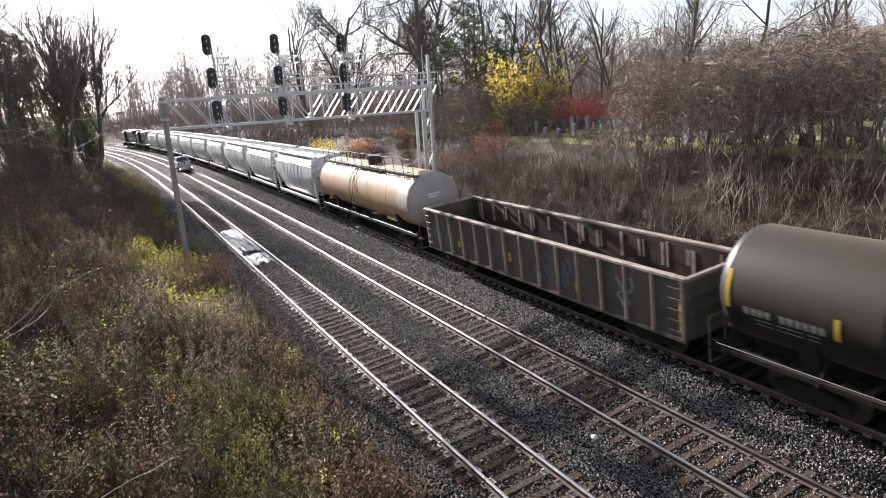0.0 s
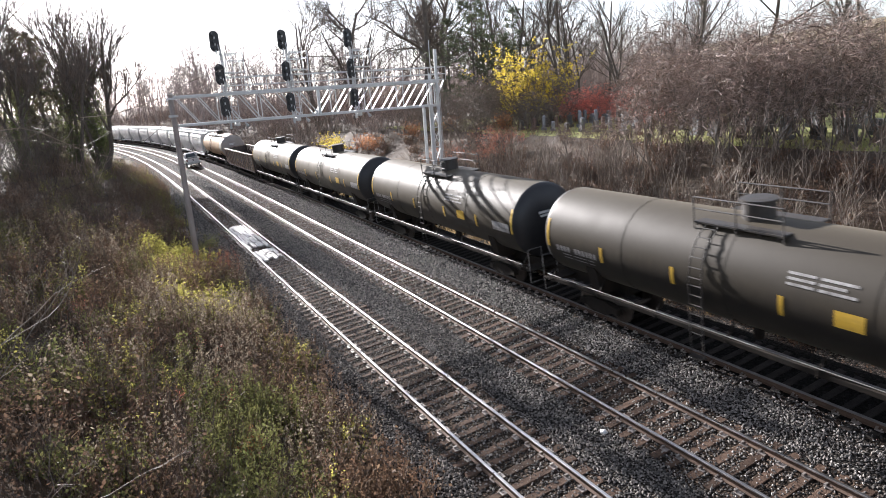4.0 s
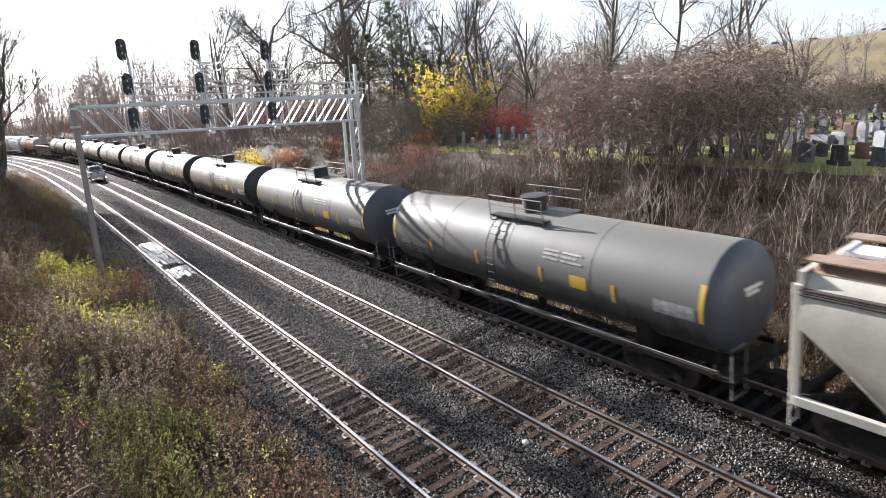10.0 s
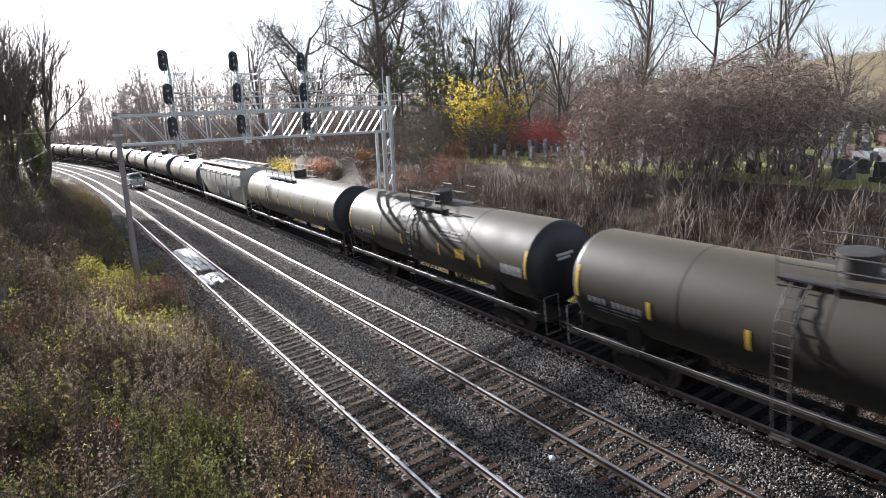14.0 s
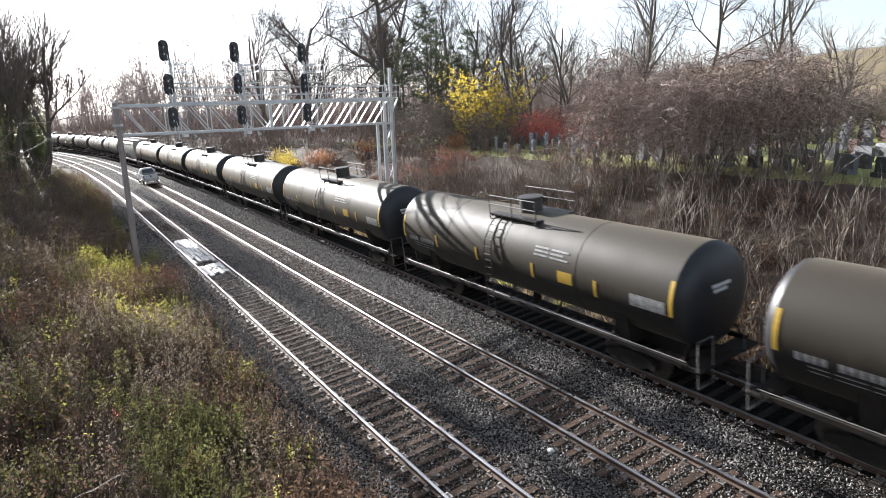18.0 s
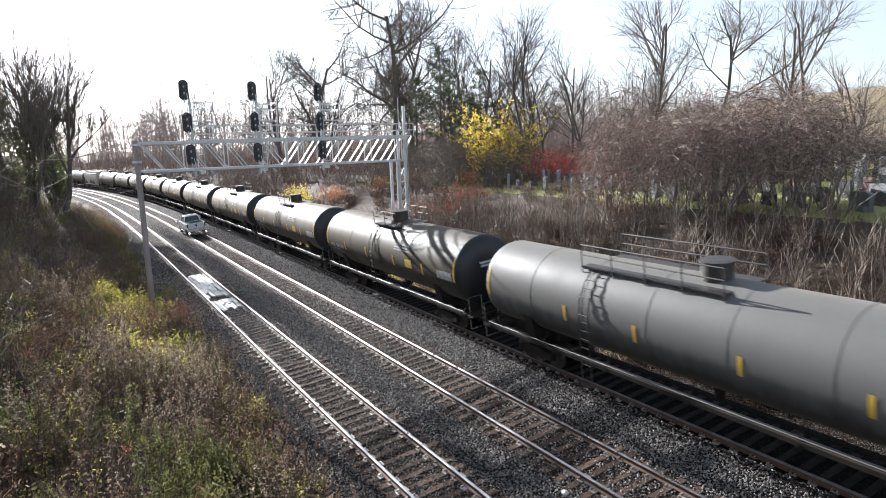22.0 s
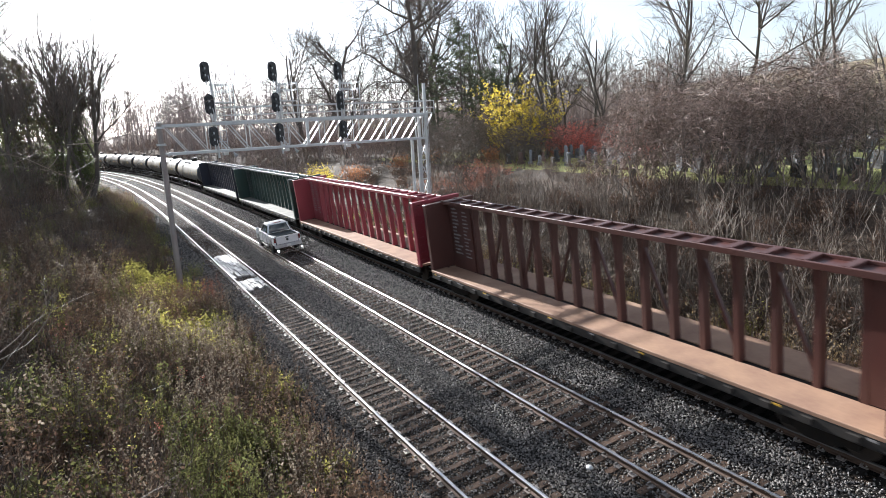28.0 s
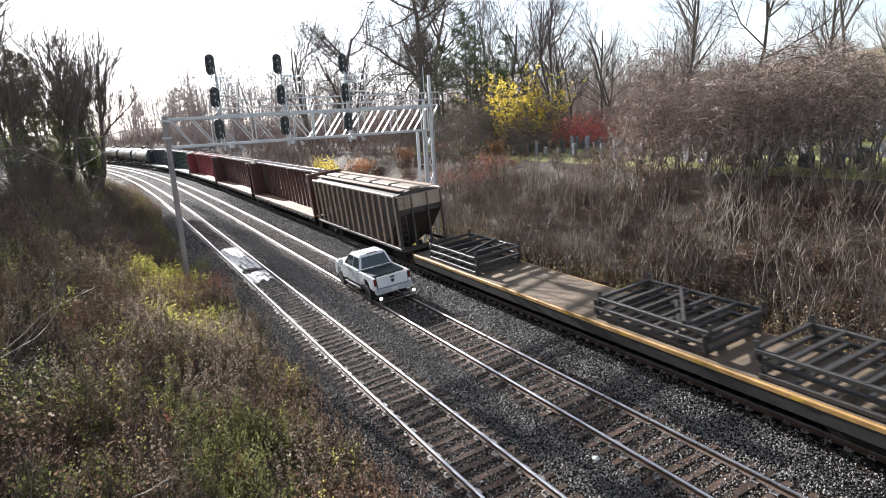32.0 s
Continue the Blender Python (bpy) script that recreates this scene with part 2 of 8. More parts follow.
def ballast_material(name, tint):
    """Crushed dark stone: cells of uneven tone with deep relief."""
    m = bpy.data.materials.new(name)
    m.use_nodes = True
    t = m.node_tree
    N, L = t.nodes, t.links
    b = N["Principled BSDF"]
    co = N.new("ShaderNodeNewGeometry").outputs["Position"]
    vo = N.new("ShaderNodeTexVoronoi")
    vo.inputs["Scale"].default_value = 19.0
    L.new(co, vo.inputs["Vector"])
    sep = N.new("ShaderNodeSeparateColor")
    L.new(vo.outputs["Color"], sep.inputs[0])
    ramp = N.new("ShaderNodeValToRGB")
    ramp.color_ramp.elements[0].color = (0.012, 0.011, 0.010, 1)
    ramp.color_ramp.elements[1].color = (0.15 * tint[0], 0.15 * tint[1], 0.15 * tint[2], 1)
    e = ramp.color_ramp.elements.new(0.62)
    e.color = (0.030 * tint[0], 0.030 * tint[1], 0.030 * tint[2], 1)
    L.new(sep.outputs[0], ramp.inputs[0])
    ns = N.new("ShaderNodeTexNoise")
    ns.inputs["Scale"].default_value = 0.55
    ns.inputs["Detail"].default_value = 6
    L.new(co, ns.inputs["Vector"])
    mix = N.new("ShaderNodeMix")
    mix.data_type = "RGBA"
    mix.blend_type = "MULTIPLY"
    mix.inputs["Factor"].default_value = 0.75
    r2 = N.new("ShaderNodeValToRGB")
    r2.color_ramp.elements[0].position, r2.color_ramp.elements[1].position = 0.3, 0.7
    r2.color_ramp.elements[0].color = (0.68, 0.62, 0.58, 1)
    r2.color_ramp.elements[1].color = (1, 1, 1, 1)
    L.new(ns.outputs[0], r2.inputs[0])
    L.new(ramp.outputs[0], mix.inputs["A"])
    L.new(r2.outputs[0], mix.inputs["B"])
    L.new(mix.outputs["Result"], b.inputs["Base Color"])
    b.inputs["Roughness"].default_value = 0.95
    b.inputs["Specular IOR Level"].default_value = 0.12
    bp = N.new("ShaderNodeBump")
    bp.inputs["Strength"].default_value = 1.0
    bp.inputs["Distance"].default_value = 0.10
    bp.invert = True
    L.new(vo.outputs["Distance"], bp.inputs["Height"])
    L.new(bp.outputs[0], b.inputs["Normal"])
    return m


BALLAST = ballast_material("ballast_stone", (1.12, 1.0, 0.88))
# The train's shadow on the third track's bed is put into this colour.
SHADE_BALLAST = ballast_material("ballast_with_painted_shade", (0.20, 0.18, 0.168))
STAINED_BALLAST = ballast_material("rust_stained_ballast", (1.05, 0.78, 0.58))
STONE = material("loose_ballast_stone", (0.185, 0.165, 0.147), 0.55, other=(0.036, 0.032, 0.028), scale=6, island=0.95, bump=0.1)
SOIL = material("leaf_littered_soil", (0.056, 0.039, 0.027), 0.95, other=(0.105, 0.072, 0.044), scale=0.8, fine=18, amount=0.9, bump=0.9, coords="World")
LAWN = material("mown_grass", (0.24, 0.27, 0.065), 0.9, other=(0.38, 0.34, 0.11), scale=0.35, fine=20, amount=0.8, bump=0.7, coords="World")
FIELD = material("far_autumn_woodland_ground", (0.17, 0.125, 0.095), 0.95, other=(0.27, 0.20, 0.12), scale=0.05, fine=0.8, amount=0.9, bump=0.4, coords="World")
SLOPE = material("rough_olive_hillside_grass", (0.25, 0.20, 0.095), 0.9, other=(0.13, 0.095, 0.06), scale=0.12, fine=1.5, amount=0.9, bump=0.6, coords="World")
RAIL_TOP = material("polished_rail_head", (0.66, 0.65, 0.64), 0.3, 1.0, other=(0.36, 0.33, 0.31), scale=2, bump=0.0)
# Third track's rail heads: the train's shade is put into the colour.
SHADE_RAIL = material("rail_head_with_painted_shade", (0.26, 0.25, 0.24), 0.6, 0.7, other=(0.12, 0.10, 0.09), scale=3, bump=0.05)
RAIL_SIDE = material("rusty_rail_web", (0.10, 0.058, 0.036), 0.8, other=(0.05, 0.035, 0.028), scale=4, bump=0.3)
TIE = material("weathered_tie_timber", (0.098, 0.064, 0.046), 0.9, spec=0.15, other=(0.045, 0.029, 0.021), scale=5, fine=60, amount=0.8, bump=0.6, vary=0.35)
# Third track's ties, darkened to paint in the train's shade.
SHADE_TIE = material("tie_timber_with_painted_shade", (0.034, 0.028, 0.024), 0.8, spec=0.2, other=(0.018, 0.015, 0.013), scale=5, fine=60, amount=0.8, bump=0.6, vary=0.3)
PLATE = material("worn_tie_plate", (0.46, 0.42, 0.39), 0.42, 0.7, other=(0.14, 0.09, 0.06), scale=9, bump=0.2, island=0.4)
POLE_STEEL = material("weathered_brown_grey_pole", (0.36, 0.32, 0.30), 0.6, other=(0.19, 0.15, 0.135), scale=3, fine=30, amount=0.9, bump=0.2, streak=5.0)
GALV = material("galvanised_steel", (0.55, 0.56, 0.57), 0.42, 0.45, other=(0.38, 0.385, 0.39), scale=3, fine=40, bump=0.08)

# ---- the ground ----
BANK = ((-900, 30), (-300, 16), (-80, 10), (-40, 8.6), (-24, 6.6), (-14, 4.0), (-9, 1.7), (-6, 0.35), (-4.2, -0.42), (-3.1, -0.55), (-2.1, -0.40), (-1.5, -0.335),
        (1.5, -0.072), (2.645, -0.105), (5.645, 0.160), (6.96, 0.212), (9.96, 0.478), (10.4, 0.40), (11.4, -0.2), (12.4, -0.3), (13.6, 0.2), (17.5, 2.6),
        (21.0, 4.55), (24.0, 5.0), (40, 5.1), (75, 5.4), (110, 5.8), (160, 6.6), (260, 9), (420, 13), (900, 24))
_br = [b[0] for b in BANK]
_bz = [b[1] for b in BANK]


HILL_ROAD_X = 166.0


def hill_road_height(y):
    return 17.2 + 0.025 * max(-60.0, min(110.0, 115.0 - y))


def soft_step(v):
    v = max(0.0, min(1.0, v))
    return v * v * (3 - 2 * v)


def ground_height(x, y):
    r = x - mid(y)[0]
    z = float(np.interp(r, _br, _bz))
    rough = 0.0 if -2.6 < r < 10.6 else min(1.0, min(abs(r + 2.6), abs(r - 10.6)) / 2.0)
    n = noise.noise(Vector((x * 0.31, y * 0.31, 0))) * 0.28 + noise.noise(Vector((x * 1.3, y * 1.3, 7))) * 0.09
    far = noise.noise(Vector((x * 0.012, y * 0.012, 3))) * min(1.0, max(0.0, (abs(r) - 60) / 120)) * 7.0
    far += min(1.0, max(0.0, (r - 85) / 60)) * 19.0 * math.exp(-0.5 * (((x - 235) / 88) ** 2 + ((y - 25) / 72) ** 2))
    lawn = 0.25 if 22.5 < r < 80 else 1.0
    z = z + n * rough * lawn + far
    if x > 112 and -520 < y < 640:
        w = soft_step((x - 112) / 46) * soft_step((y + 520) / 120) * soft_step((640 - y) / 120)
        z += (hill_road_height(y) + min(70.0, max(0.0, x - 178)) * 0.045 - z) * w
    return z


def ground():
    ys = np.concatenate([[-2500, -800, -250, -90, -40], np.arange(-20, 60, 0.5), np.arange(60, 130, 1.0), np.arange(130, 300, 3.0),
                         [310, 330, 360, 400, 460, 540, 660, 850, 1200, 1800, 3000]])
    rs = np.concatenate([[-2600, -1500, -800, -450, -250, -150, -100, -70], np.arange(-50, -16, 1.5), np.arange(-16, -4.6, 0.5), np.arange(-4.6, 12.0, 0.22),
                         np.arange(12.0, 30.0, 0.5), np.arange(30.5, 80, 1.5), [85, 95, 103, 110, 118, 126, 134, 142, 149, 156, 163, 170, 180, 200, 240, 290, 350, 420, 550, 750, 1100, 1700, 2600]])
    form = Form()
    form.v = [(mid(y)[0] + r, float(y), ground_height(mid(y)[0] + r, y)) for y in ys for r in rs]
    w = len(rs)
    for j in range(len(ys) - 1):
        for i in range(w - 1):
            a = j * w + i
            form.f.append((a, a + 1, a + w + 1, a + w))
            r, y = (rs[i] + rs[i + 1]) / 2, (ys[j] + ys[j + 1]) / 2
            e = 0.35 * noise.noise(Vector((r, y * 0.7, 2)))
            # Slot 5: ballast with the train's shade painted in, round the third track.
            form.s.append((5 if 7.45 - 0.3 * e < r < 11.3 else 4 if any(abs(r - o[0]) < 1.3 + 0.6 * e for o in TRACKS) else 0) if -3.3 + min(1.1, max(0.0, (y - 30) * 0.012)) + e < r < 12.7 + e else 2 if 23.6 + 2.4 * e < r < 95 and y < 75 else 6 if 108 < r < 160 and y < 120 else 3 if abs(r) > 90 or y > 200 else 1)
    me = form.mesh("ground", [BALLAST, SOIL, LAWN, FIELD, STAINED_BALLAST, SHADE_BALLAST, SLOPE], 180)
    return tagged(new("ground", me), "ballasted railway cutting with leaf-littered banks and a lawn above", "ground", kind="structure")


ground()


# ---- tracks ----
def track(i, label):
    t = thing("railway_track", label, "railway track", "parallel railway tracks", "structure")
    ys = list(np.arange(-40, 120, 2.0)) + list(np.arange(120, 330, 4.0))
    for side in (-1, 1):
        f = Form()
        prof = ((-0.036, -0.004), (-0.030, 0.0), (0.030, 0.0), (0.036, -0.004), (0.036, -0.04), (0.010, -0.055), (0.010, -0.14), (0.07, -0.158), (0.07, -0.172),
                (-0.07, -0.172), (-0.07, -0.158), (-0.010, -0.14), (-0.010, -0.055), (-0.036, -0.04))
        n = len(prof)
        for y in ys:
            for px, pz in prof:
                f.v.append(tuple(on_track(i, y, side * GAUGE + px, pz)))
        for k in range(len(ys) - 1):
            for j in range(n):
                q = (j + 1) % n
                f.f.append((k * n + j, k * n + q, k * n + n + q, k * n + n + j))
                f.s.append(0 if j in (0, 1, 2, 3, 13) else 1)
        part("rail", f, [SHADE_RAIL if i == 2 else RAIL_TOP, RAIL_SIDE], t, "steel rail with shade painted on its head" if i == 2 else "steel rail with a polished head")
    # ties, near ones singly, far ones joined
    spots = []
    y = -6.0
    rnd = random.Random(40 + i)
    while y < 230:
        spots.append(y + rnd.uniform(-0.05, 0.05))
        y += 0.535
    shapes = []
    for k in range(4):
        f = Form()
        f.box(-1.30, 1.30, -0.115, 0.115, -0.14, 0.0, cut=0.014)
        f.v = [(x + rnd.uniform(-0.02, 0.02) * (abs(x) > 1), yy + rnd.uniform(-0.008, 0.008), z + rnd.uniform(-0.006, 0.004)) for x, yy, z in f.v]
        shapes.append(solid(f.mesh("tie", SHADE_TIE if i == 2 else TIE)))
    plates, far = Form(), Form()
    for y in spots:
        m = track_pose(i, y) @ pose(rnd.uniform(-0.05, 0.05), 0, -0.178 + rnd.uniform(-0.012, 0.004), 0, 0, rnd.uniform(-1.2, 1.2))
        if 4 < y < 84:
            part("tie", rnd.choice(shapes), None, t, at=m)
        else:
            far.box(-1.3, 1.3, -0.115, 0.115, -0.14, 0.0, m)
        if y < 120:
            for side in (-1, 1):
                plates.box(side * GAUGE - 0.18, side * GAUGE + 0.18, -0.10, 0.10, 0.0, 0.018, m)
                for dx in (-0.10, 0.10):
                    plates.box(side * GAUGE + dx - 0.014, side * GAUGE + dx + 0.014, -0.05, -0.02, 0.018, 0.05, m)
                    plates.box(side * GAUGE + dx - 0.05, side * GAUGE + dx + 0.05, 0.05, 0.10, 0.018, 0.06, m)
    part("far_ties", far, SHADE_TIE if i == 2 else TIE, t, kind="stuff")
    part("tie_plates", plates, PLATE, t, "worn steel tie plates and spikes", kind="stuff")
    return t


track(0, "straight then left-curving track with timber ties in dark ballast")
track(1, "middle railway track with timber ties and shiny rail heads")
track(2, "far railway track under the passing freight train")

# ---- the freight train ----


def dusty_shaded_paint(name, dust, worn, paint, z0, z1, rough=0.42):
    """Road dust caked on top, underside shade painted below; edge ragged and streaked."""
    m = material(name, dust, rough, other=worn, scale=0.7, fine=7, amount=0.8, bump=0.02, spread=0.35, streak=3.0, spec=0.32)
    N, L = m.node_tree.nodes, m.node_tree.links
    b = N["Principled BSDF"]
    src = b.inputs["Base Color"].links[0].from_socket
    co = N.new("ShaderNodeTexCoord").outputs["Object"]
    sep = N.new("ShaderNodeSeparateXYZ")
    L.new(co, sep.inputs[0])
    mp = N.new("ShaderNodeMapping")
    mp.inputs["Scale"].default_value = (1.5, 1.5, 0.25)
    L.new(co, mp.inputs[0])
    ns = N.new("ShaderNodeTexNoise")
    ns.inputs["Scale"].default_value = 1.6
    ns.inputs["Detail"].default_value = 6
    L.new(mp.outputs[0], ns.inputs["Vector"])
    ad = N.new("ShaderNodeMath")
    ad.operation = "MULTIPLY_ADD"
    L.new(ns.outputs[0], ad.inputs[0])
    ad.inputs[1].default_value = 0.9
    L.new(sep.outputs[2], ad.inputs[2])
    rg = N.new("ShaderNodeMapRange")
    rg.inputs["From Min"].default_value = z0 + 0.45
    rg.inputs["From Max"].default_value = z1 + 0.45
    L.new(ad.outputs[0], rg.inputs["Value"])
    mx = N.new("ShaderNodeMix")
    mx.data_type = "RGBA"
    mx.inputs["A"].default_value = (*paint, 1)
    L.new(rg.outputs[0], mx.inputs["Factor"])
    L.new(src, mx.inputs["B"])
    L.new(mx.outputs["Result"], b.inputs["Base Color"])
    b.inputs["Sheen Weight"].default_value = 0.1
    b.inputs["Sheen Roughness"].default_value = 0.45
    b.inputs["Sheen Tint"].default_value = (1.0, 0.86, 0.62, 1)
    return m


TAN_TANK = material("tan_tank_paint", (0.55, 0.37, 0.225), 0.62, spec=0.25, other=(0.40, 0.26, 0.155), scale=0.8, fine=9, amount=0.7, bump=0.02, streak=3.0)
# On these three shells the lower half's shade is put into the colour.
BLACK_TANK = dusty_shaded_paint("dusty_black_tank_paint_shaded_below", (0.045, 0.037, 0.026), (0.031, 0.025, 0.018), (0.010, 0.009, 0.009), 2.4, 3.1, 0.54)
BROWN_TANK = dusty_shaded_paint("brown_dusty_tank_paint_shaded_below", (0.072, 0.060, 0.045), (0.048, 0.040, 0.031), (0.014, 0.013, 0.012), 2.3, 3.0, 0.52)
GREY_TANK = dusty_shaded_paint("pale_grey_tank_paint_shaded_below", (0.142, 0.139, 0.132), (0.108, 0.105, 0.099), (0.022, 0.022, 0.024), 2.0, 2.75, 0.52)
BLACK_HEAD = material("black_tank_head_paint", (0.016, 0.017, 0.020), 0.45, other=(0.035, 0.034, 0.034), scale=1.2, fine=9, amount=0.6, bump=0.02)
# Darker than the shell: shade on the car ends is put into this colour.
GREY_HEAD = material("grey_tank_head_paint_with_shade", (0.085, 0.09, 0.105), 0.5, other=(0.06, 0.062, 0.07), scale=1.0, fine=9, amount=0.6, bump=0.02)
TAN_HEAD = material("faded_tank_head_paint", (0.40, 0.36, 0.33), 0.5, other=(0.27, 0.24, 0.22), scale=1.0, fine=9, amount=0.6, bump=0.02)
# Clean glossy patches; the sky's reflection in them is put into the pale colour.
CLEAN = material("clean_tank_paint_with_sky_reflection", (0.36, 0.355, 0.34), 0.35, other=(0.25, 0.245, 0.235), scale=1.5, bump=0.0)
GRIME = material("black_running_gear_grime", (0.018, 0.0165, 0.015), 0.85, spec=0.15, other=(0.05, 0.038, 0.028), scale=3, bump=0.3)
IRON = material("black_painted_ironwork", (0.03, 0.03, 0.03), 0.5, other=(0.08, 0.06, 0.045), scale=6, bump=0.1)
BRIGHT_BAR = material("worn_bare_handrail", (0.24, 0.23, 0.22), 0.5, 0.4, other=(0.13, 0.12, 0.11), scale=5, bump=0.1)
WHEEL = material("worn_wheel_steel", (0.12, 0.10, 0.085), 0.5, 0.7, other=(0.05, 0.04, 0.035), scale=4, bump=0.2)
YELLOW = material("yellow_reflective_strip", (0.62, 0.39, 0.04), 0.5, other=(0.40, 0.26, 0.05), scale=6, bump=0.0)
WHITE_MARK = material("white_stencil_paint", (0.72, 0.72, 0.70), 0.55, other=(0.5, 0.5, 0.48), scale=8, bump=0.0)
HOPPER_WHITE = material("stained_pale_hopper_paint", (0.60, 0.575, 0.50), 0.5, other=(0.34, 0.315, 0.26), scale=0.9, fine=8, amount=0.75, bump=0.05, streak=5.0)
HOPPER_SILVER = material("silver_hopper_paint", (0.74, 0.74, 0.73), 0.35, other=(0.40, 0.39, 0.37), scale=0.9, fine=8, amount=0.6, bump=0.03, streak=5.0)
HOPPER_ROOF = material("rust_stained_hopper_roof", (0.38, 0.28, 0.21), 0.65, other=(0.17, 0.10, 0.065), scale=1.2, fine=14, amount=0.8, bump=0.1)
HOPPER_DARK = material("dark_grimy_hopper_paint", (0.085, 0.066, 0.052), 0.6, other=(0.04, 0.031, 0.025), scale=1.2, fine=14, amount=0.8, bump=0.08, streak=4.0)
SILL_YELLOW = material("worn_orange_yellow_sill_paint", (0.62, 0.36, 0.10), 0.55, other=(0.28, 0.15, 0.06), scale=2.0, fine=16, amount=0.8, bump=0.1)
RIB_PALE = material("rust_rubbed_hopper_rib", (0.44, 0.36, 0.28), 0.5, other=(0.26, 0.18, 0.12), scale=2.5, fine=20, amount=0.9, bump=0.1, streak=6.0)
STRAP = material("scraped_pale_steel", (0.50, 0.43, 0.37), 0.55, other=(0.24, 0.16, 0.11), scale=4, fine=18, amount=0.9, bump=0.1)
RUST = material("rusty_gondola_steel", (0.075, 0.040, 0.028), 0.85, other=(0.028, 0.02, 0.017), scale=1.4, fine=16, amount=0.85, bump=0.25, streak=3.0)
GONDOLA = material("faded_grey_gondola_paint", (0.048, 0.040, 0.036), 0.7, other=(0.15, 0.12, 0.10), scale=1.6, fine=16, amount=0.95, bump=0.15, streak=4.0)
GONDOLA_RIB = material("rust_streaked_gondola_rib", (0.42, 0.34, 0.28), 0.6, other=(0.19, 0.12, 0.085), scale=2.4, fine=16, amount=0.9, bump=0.15, streak=5.0)
DECK_WOOD = material("worn_timber_deck", (0.23, 0.165, 0.105), 0.8, other=(0.09, 0.065, 0.045), scale=1.2, fine=14, amount=0.8, bump=0.3, vary=0.2)
SPRAY_BLUE = material("blue_spray_paint", (0.10, 0.14, 0.20), 0.6, other=(0.06, 0.075, 0.10), scale=4, bump=0.0)
SPRAY_RED = material("red_spray_paint", (0.24, 0.085, 0.10), 0.6, other=(0.16, 0.075, 0.085), scale=4, bump=0.0)
SPRAY_TEAL = material("teal_spray_paint", (0.10, 0.17, 0.19), 0.6, other=(0.08, 0.12, 0.14), scale=4, bump=0.0)
SPRAY_PALE = material("pale_spray_paint", (0.22, 0.25, 0.28), 0.5, other=(0.10, 0.13, 0.16), scale=4, bump=0.0)


LOCO_DARK = material("dark_locomotive_paint", (0.035, 0.03, 0.032), 0.4, other=(0.07, 0.055, 0.05), scale=1.2, fine=10, amount=0.7, bump=0.04, streak=4.0)
# The sun's brightness on the engine roofs is put into this pale colour.
LOCO_ROOF = material("roof_paint_with_painted_sunlight", (0.42, 0.41, 0.40), 0.35, other=(0.25, 0.24, 0.23), scale=1.5, fine=10, amount=0.7, bump=0.04)
LOCO_GLASS = glass("cab_window_glass")


def beam_paint(name, c, d):
    return material(name, c, 0.38, other=d, scale=1.0, fine=12, amount=0.7, bump=0.06, streak=4.0)


BEAM_BLUE = beam_paint("dark_blue_beam_paint", (0.016, 0.022, 0.048), (0.035, 0.036, 0.045))
BEAM_GREEN = beam_paint("dark_green_beam_paint", (0.018, 0.052, 0.045), (0.04, 0.055, 0.045))
BEAM_RED = beam_paint("bright_red_beam_paint", (0.30, 0.045, 0.062), (0.19, 0.045, 0.05))
BEAM_BROWN = beam_paint("brown_red_beam_paint", (0.10, 0.038, 0.031), (0.062, 0.033, 0.028))
DECK_GREY = material("pale_scuffed_deck", (0.22, 0.215, 0.175), 0.7, other=(0.10, 0.10, 0.09), scale=1.0, fine=9, amount=0.7, bump=0.1)
DECK_RED = material("scuffed_tan_red_deck", (0.42, 0.26, 0.165), 0.68, other=(0.22, 0.12, 0.085), scale=1.0, fine=9, amount=0.7, bump=0.1)


WHEELSET = None


def wheelset_mesh():
    f = Form()
    for side in (-1, 1):
        f.lathe([(-0.07, 0.08), (-0.07, 0.40), (-0.05, 0.455), (0.03, 0.46), (0.045, 0.49), (0.07, 0.49), (0.07, 0.08)], pose(side * -0.71, 0, 0.46) @ pose(0, 0, 0, 0, 0, 90 * side), 18)
    f.tube((-0.95, 0, 0.46), (0.95, 0, 0.46), 0.08, n=8)
    return solid(f.mesh("wheelset", WHEEL, 40))


def bogie(parent, y):
    """A three-piece truck: side frames, bolster and two wheelsets."""
    global WHEELSET
    WHEELSET = WHEELSET or wheelset_mesh()
    f = Form()
    for side in (-1, 1):
        x = side * 1.0
        f.prism([(-0.95, 0.38), (-0.95, 0.60), (-0.55, 0.66), (-0.35, 0.74), (0.35, 0.74), (0.55, 0.66), (0.95, 0.60), (0.95, 0.38), (0.70, 0.36), (0.35, 0.20), (-0.35, 0.20), (-0.70, 0.36)],
                -0.09, 0.09, pose(x, 0, 0, 0, 0, 90))
        for dy in (-0.14, 0.0, 0.14):
            f.tube((x, dy, 0.26), (x, dy, 0.55), 0.055, n=6)
        for dy in (-0.87, 0.87):
            f.box(x - 0.12, x + 0.12, dy - 0.13, dy + 0.13, 0.36, 0.58)
    f.box(-1.0, 1.0, -0.2, 0.2, 0.5, 0.82)
    b = part("bogie", f, GRIME, parent, at=pose(0, y, 0))
    for dy in (-0.87, 0.87):
        part("wheelset", WHEELSET, None, b, at=pose(0, dy, 0))


def coupler(parent, y, way):
    f = Form()
    f.box(-0.09, 0.09, min(y, y + way * 0.75), max(y, y + way * 0.75), 0.80, 0.98)
    f.box(-0.16, 0.13, min(y + way * 0.55, y + way * 0.9), max(y + way * 0.55, y + way * 0.9), 0.74, 1.04)
    f.path([(0.45, y, 0.85), (0.42, y + way * 0.4, 0.5), (0.15, y + way * 0.8, 0.45)], 0.025, 5)
    part("coupler", f, GRIME, parent)


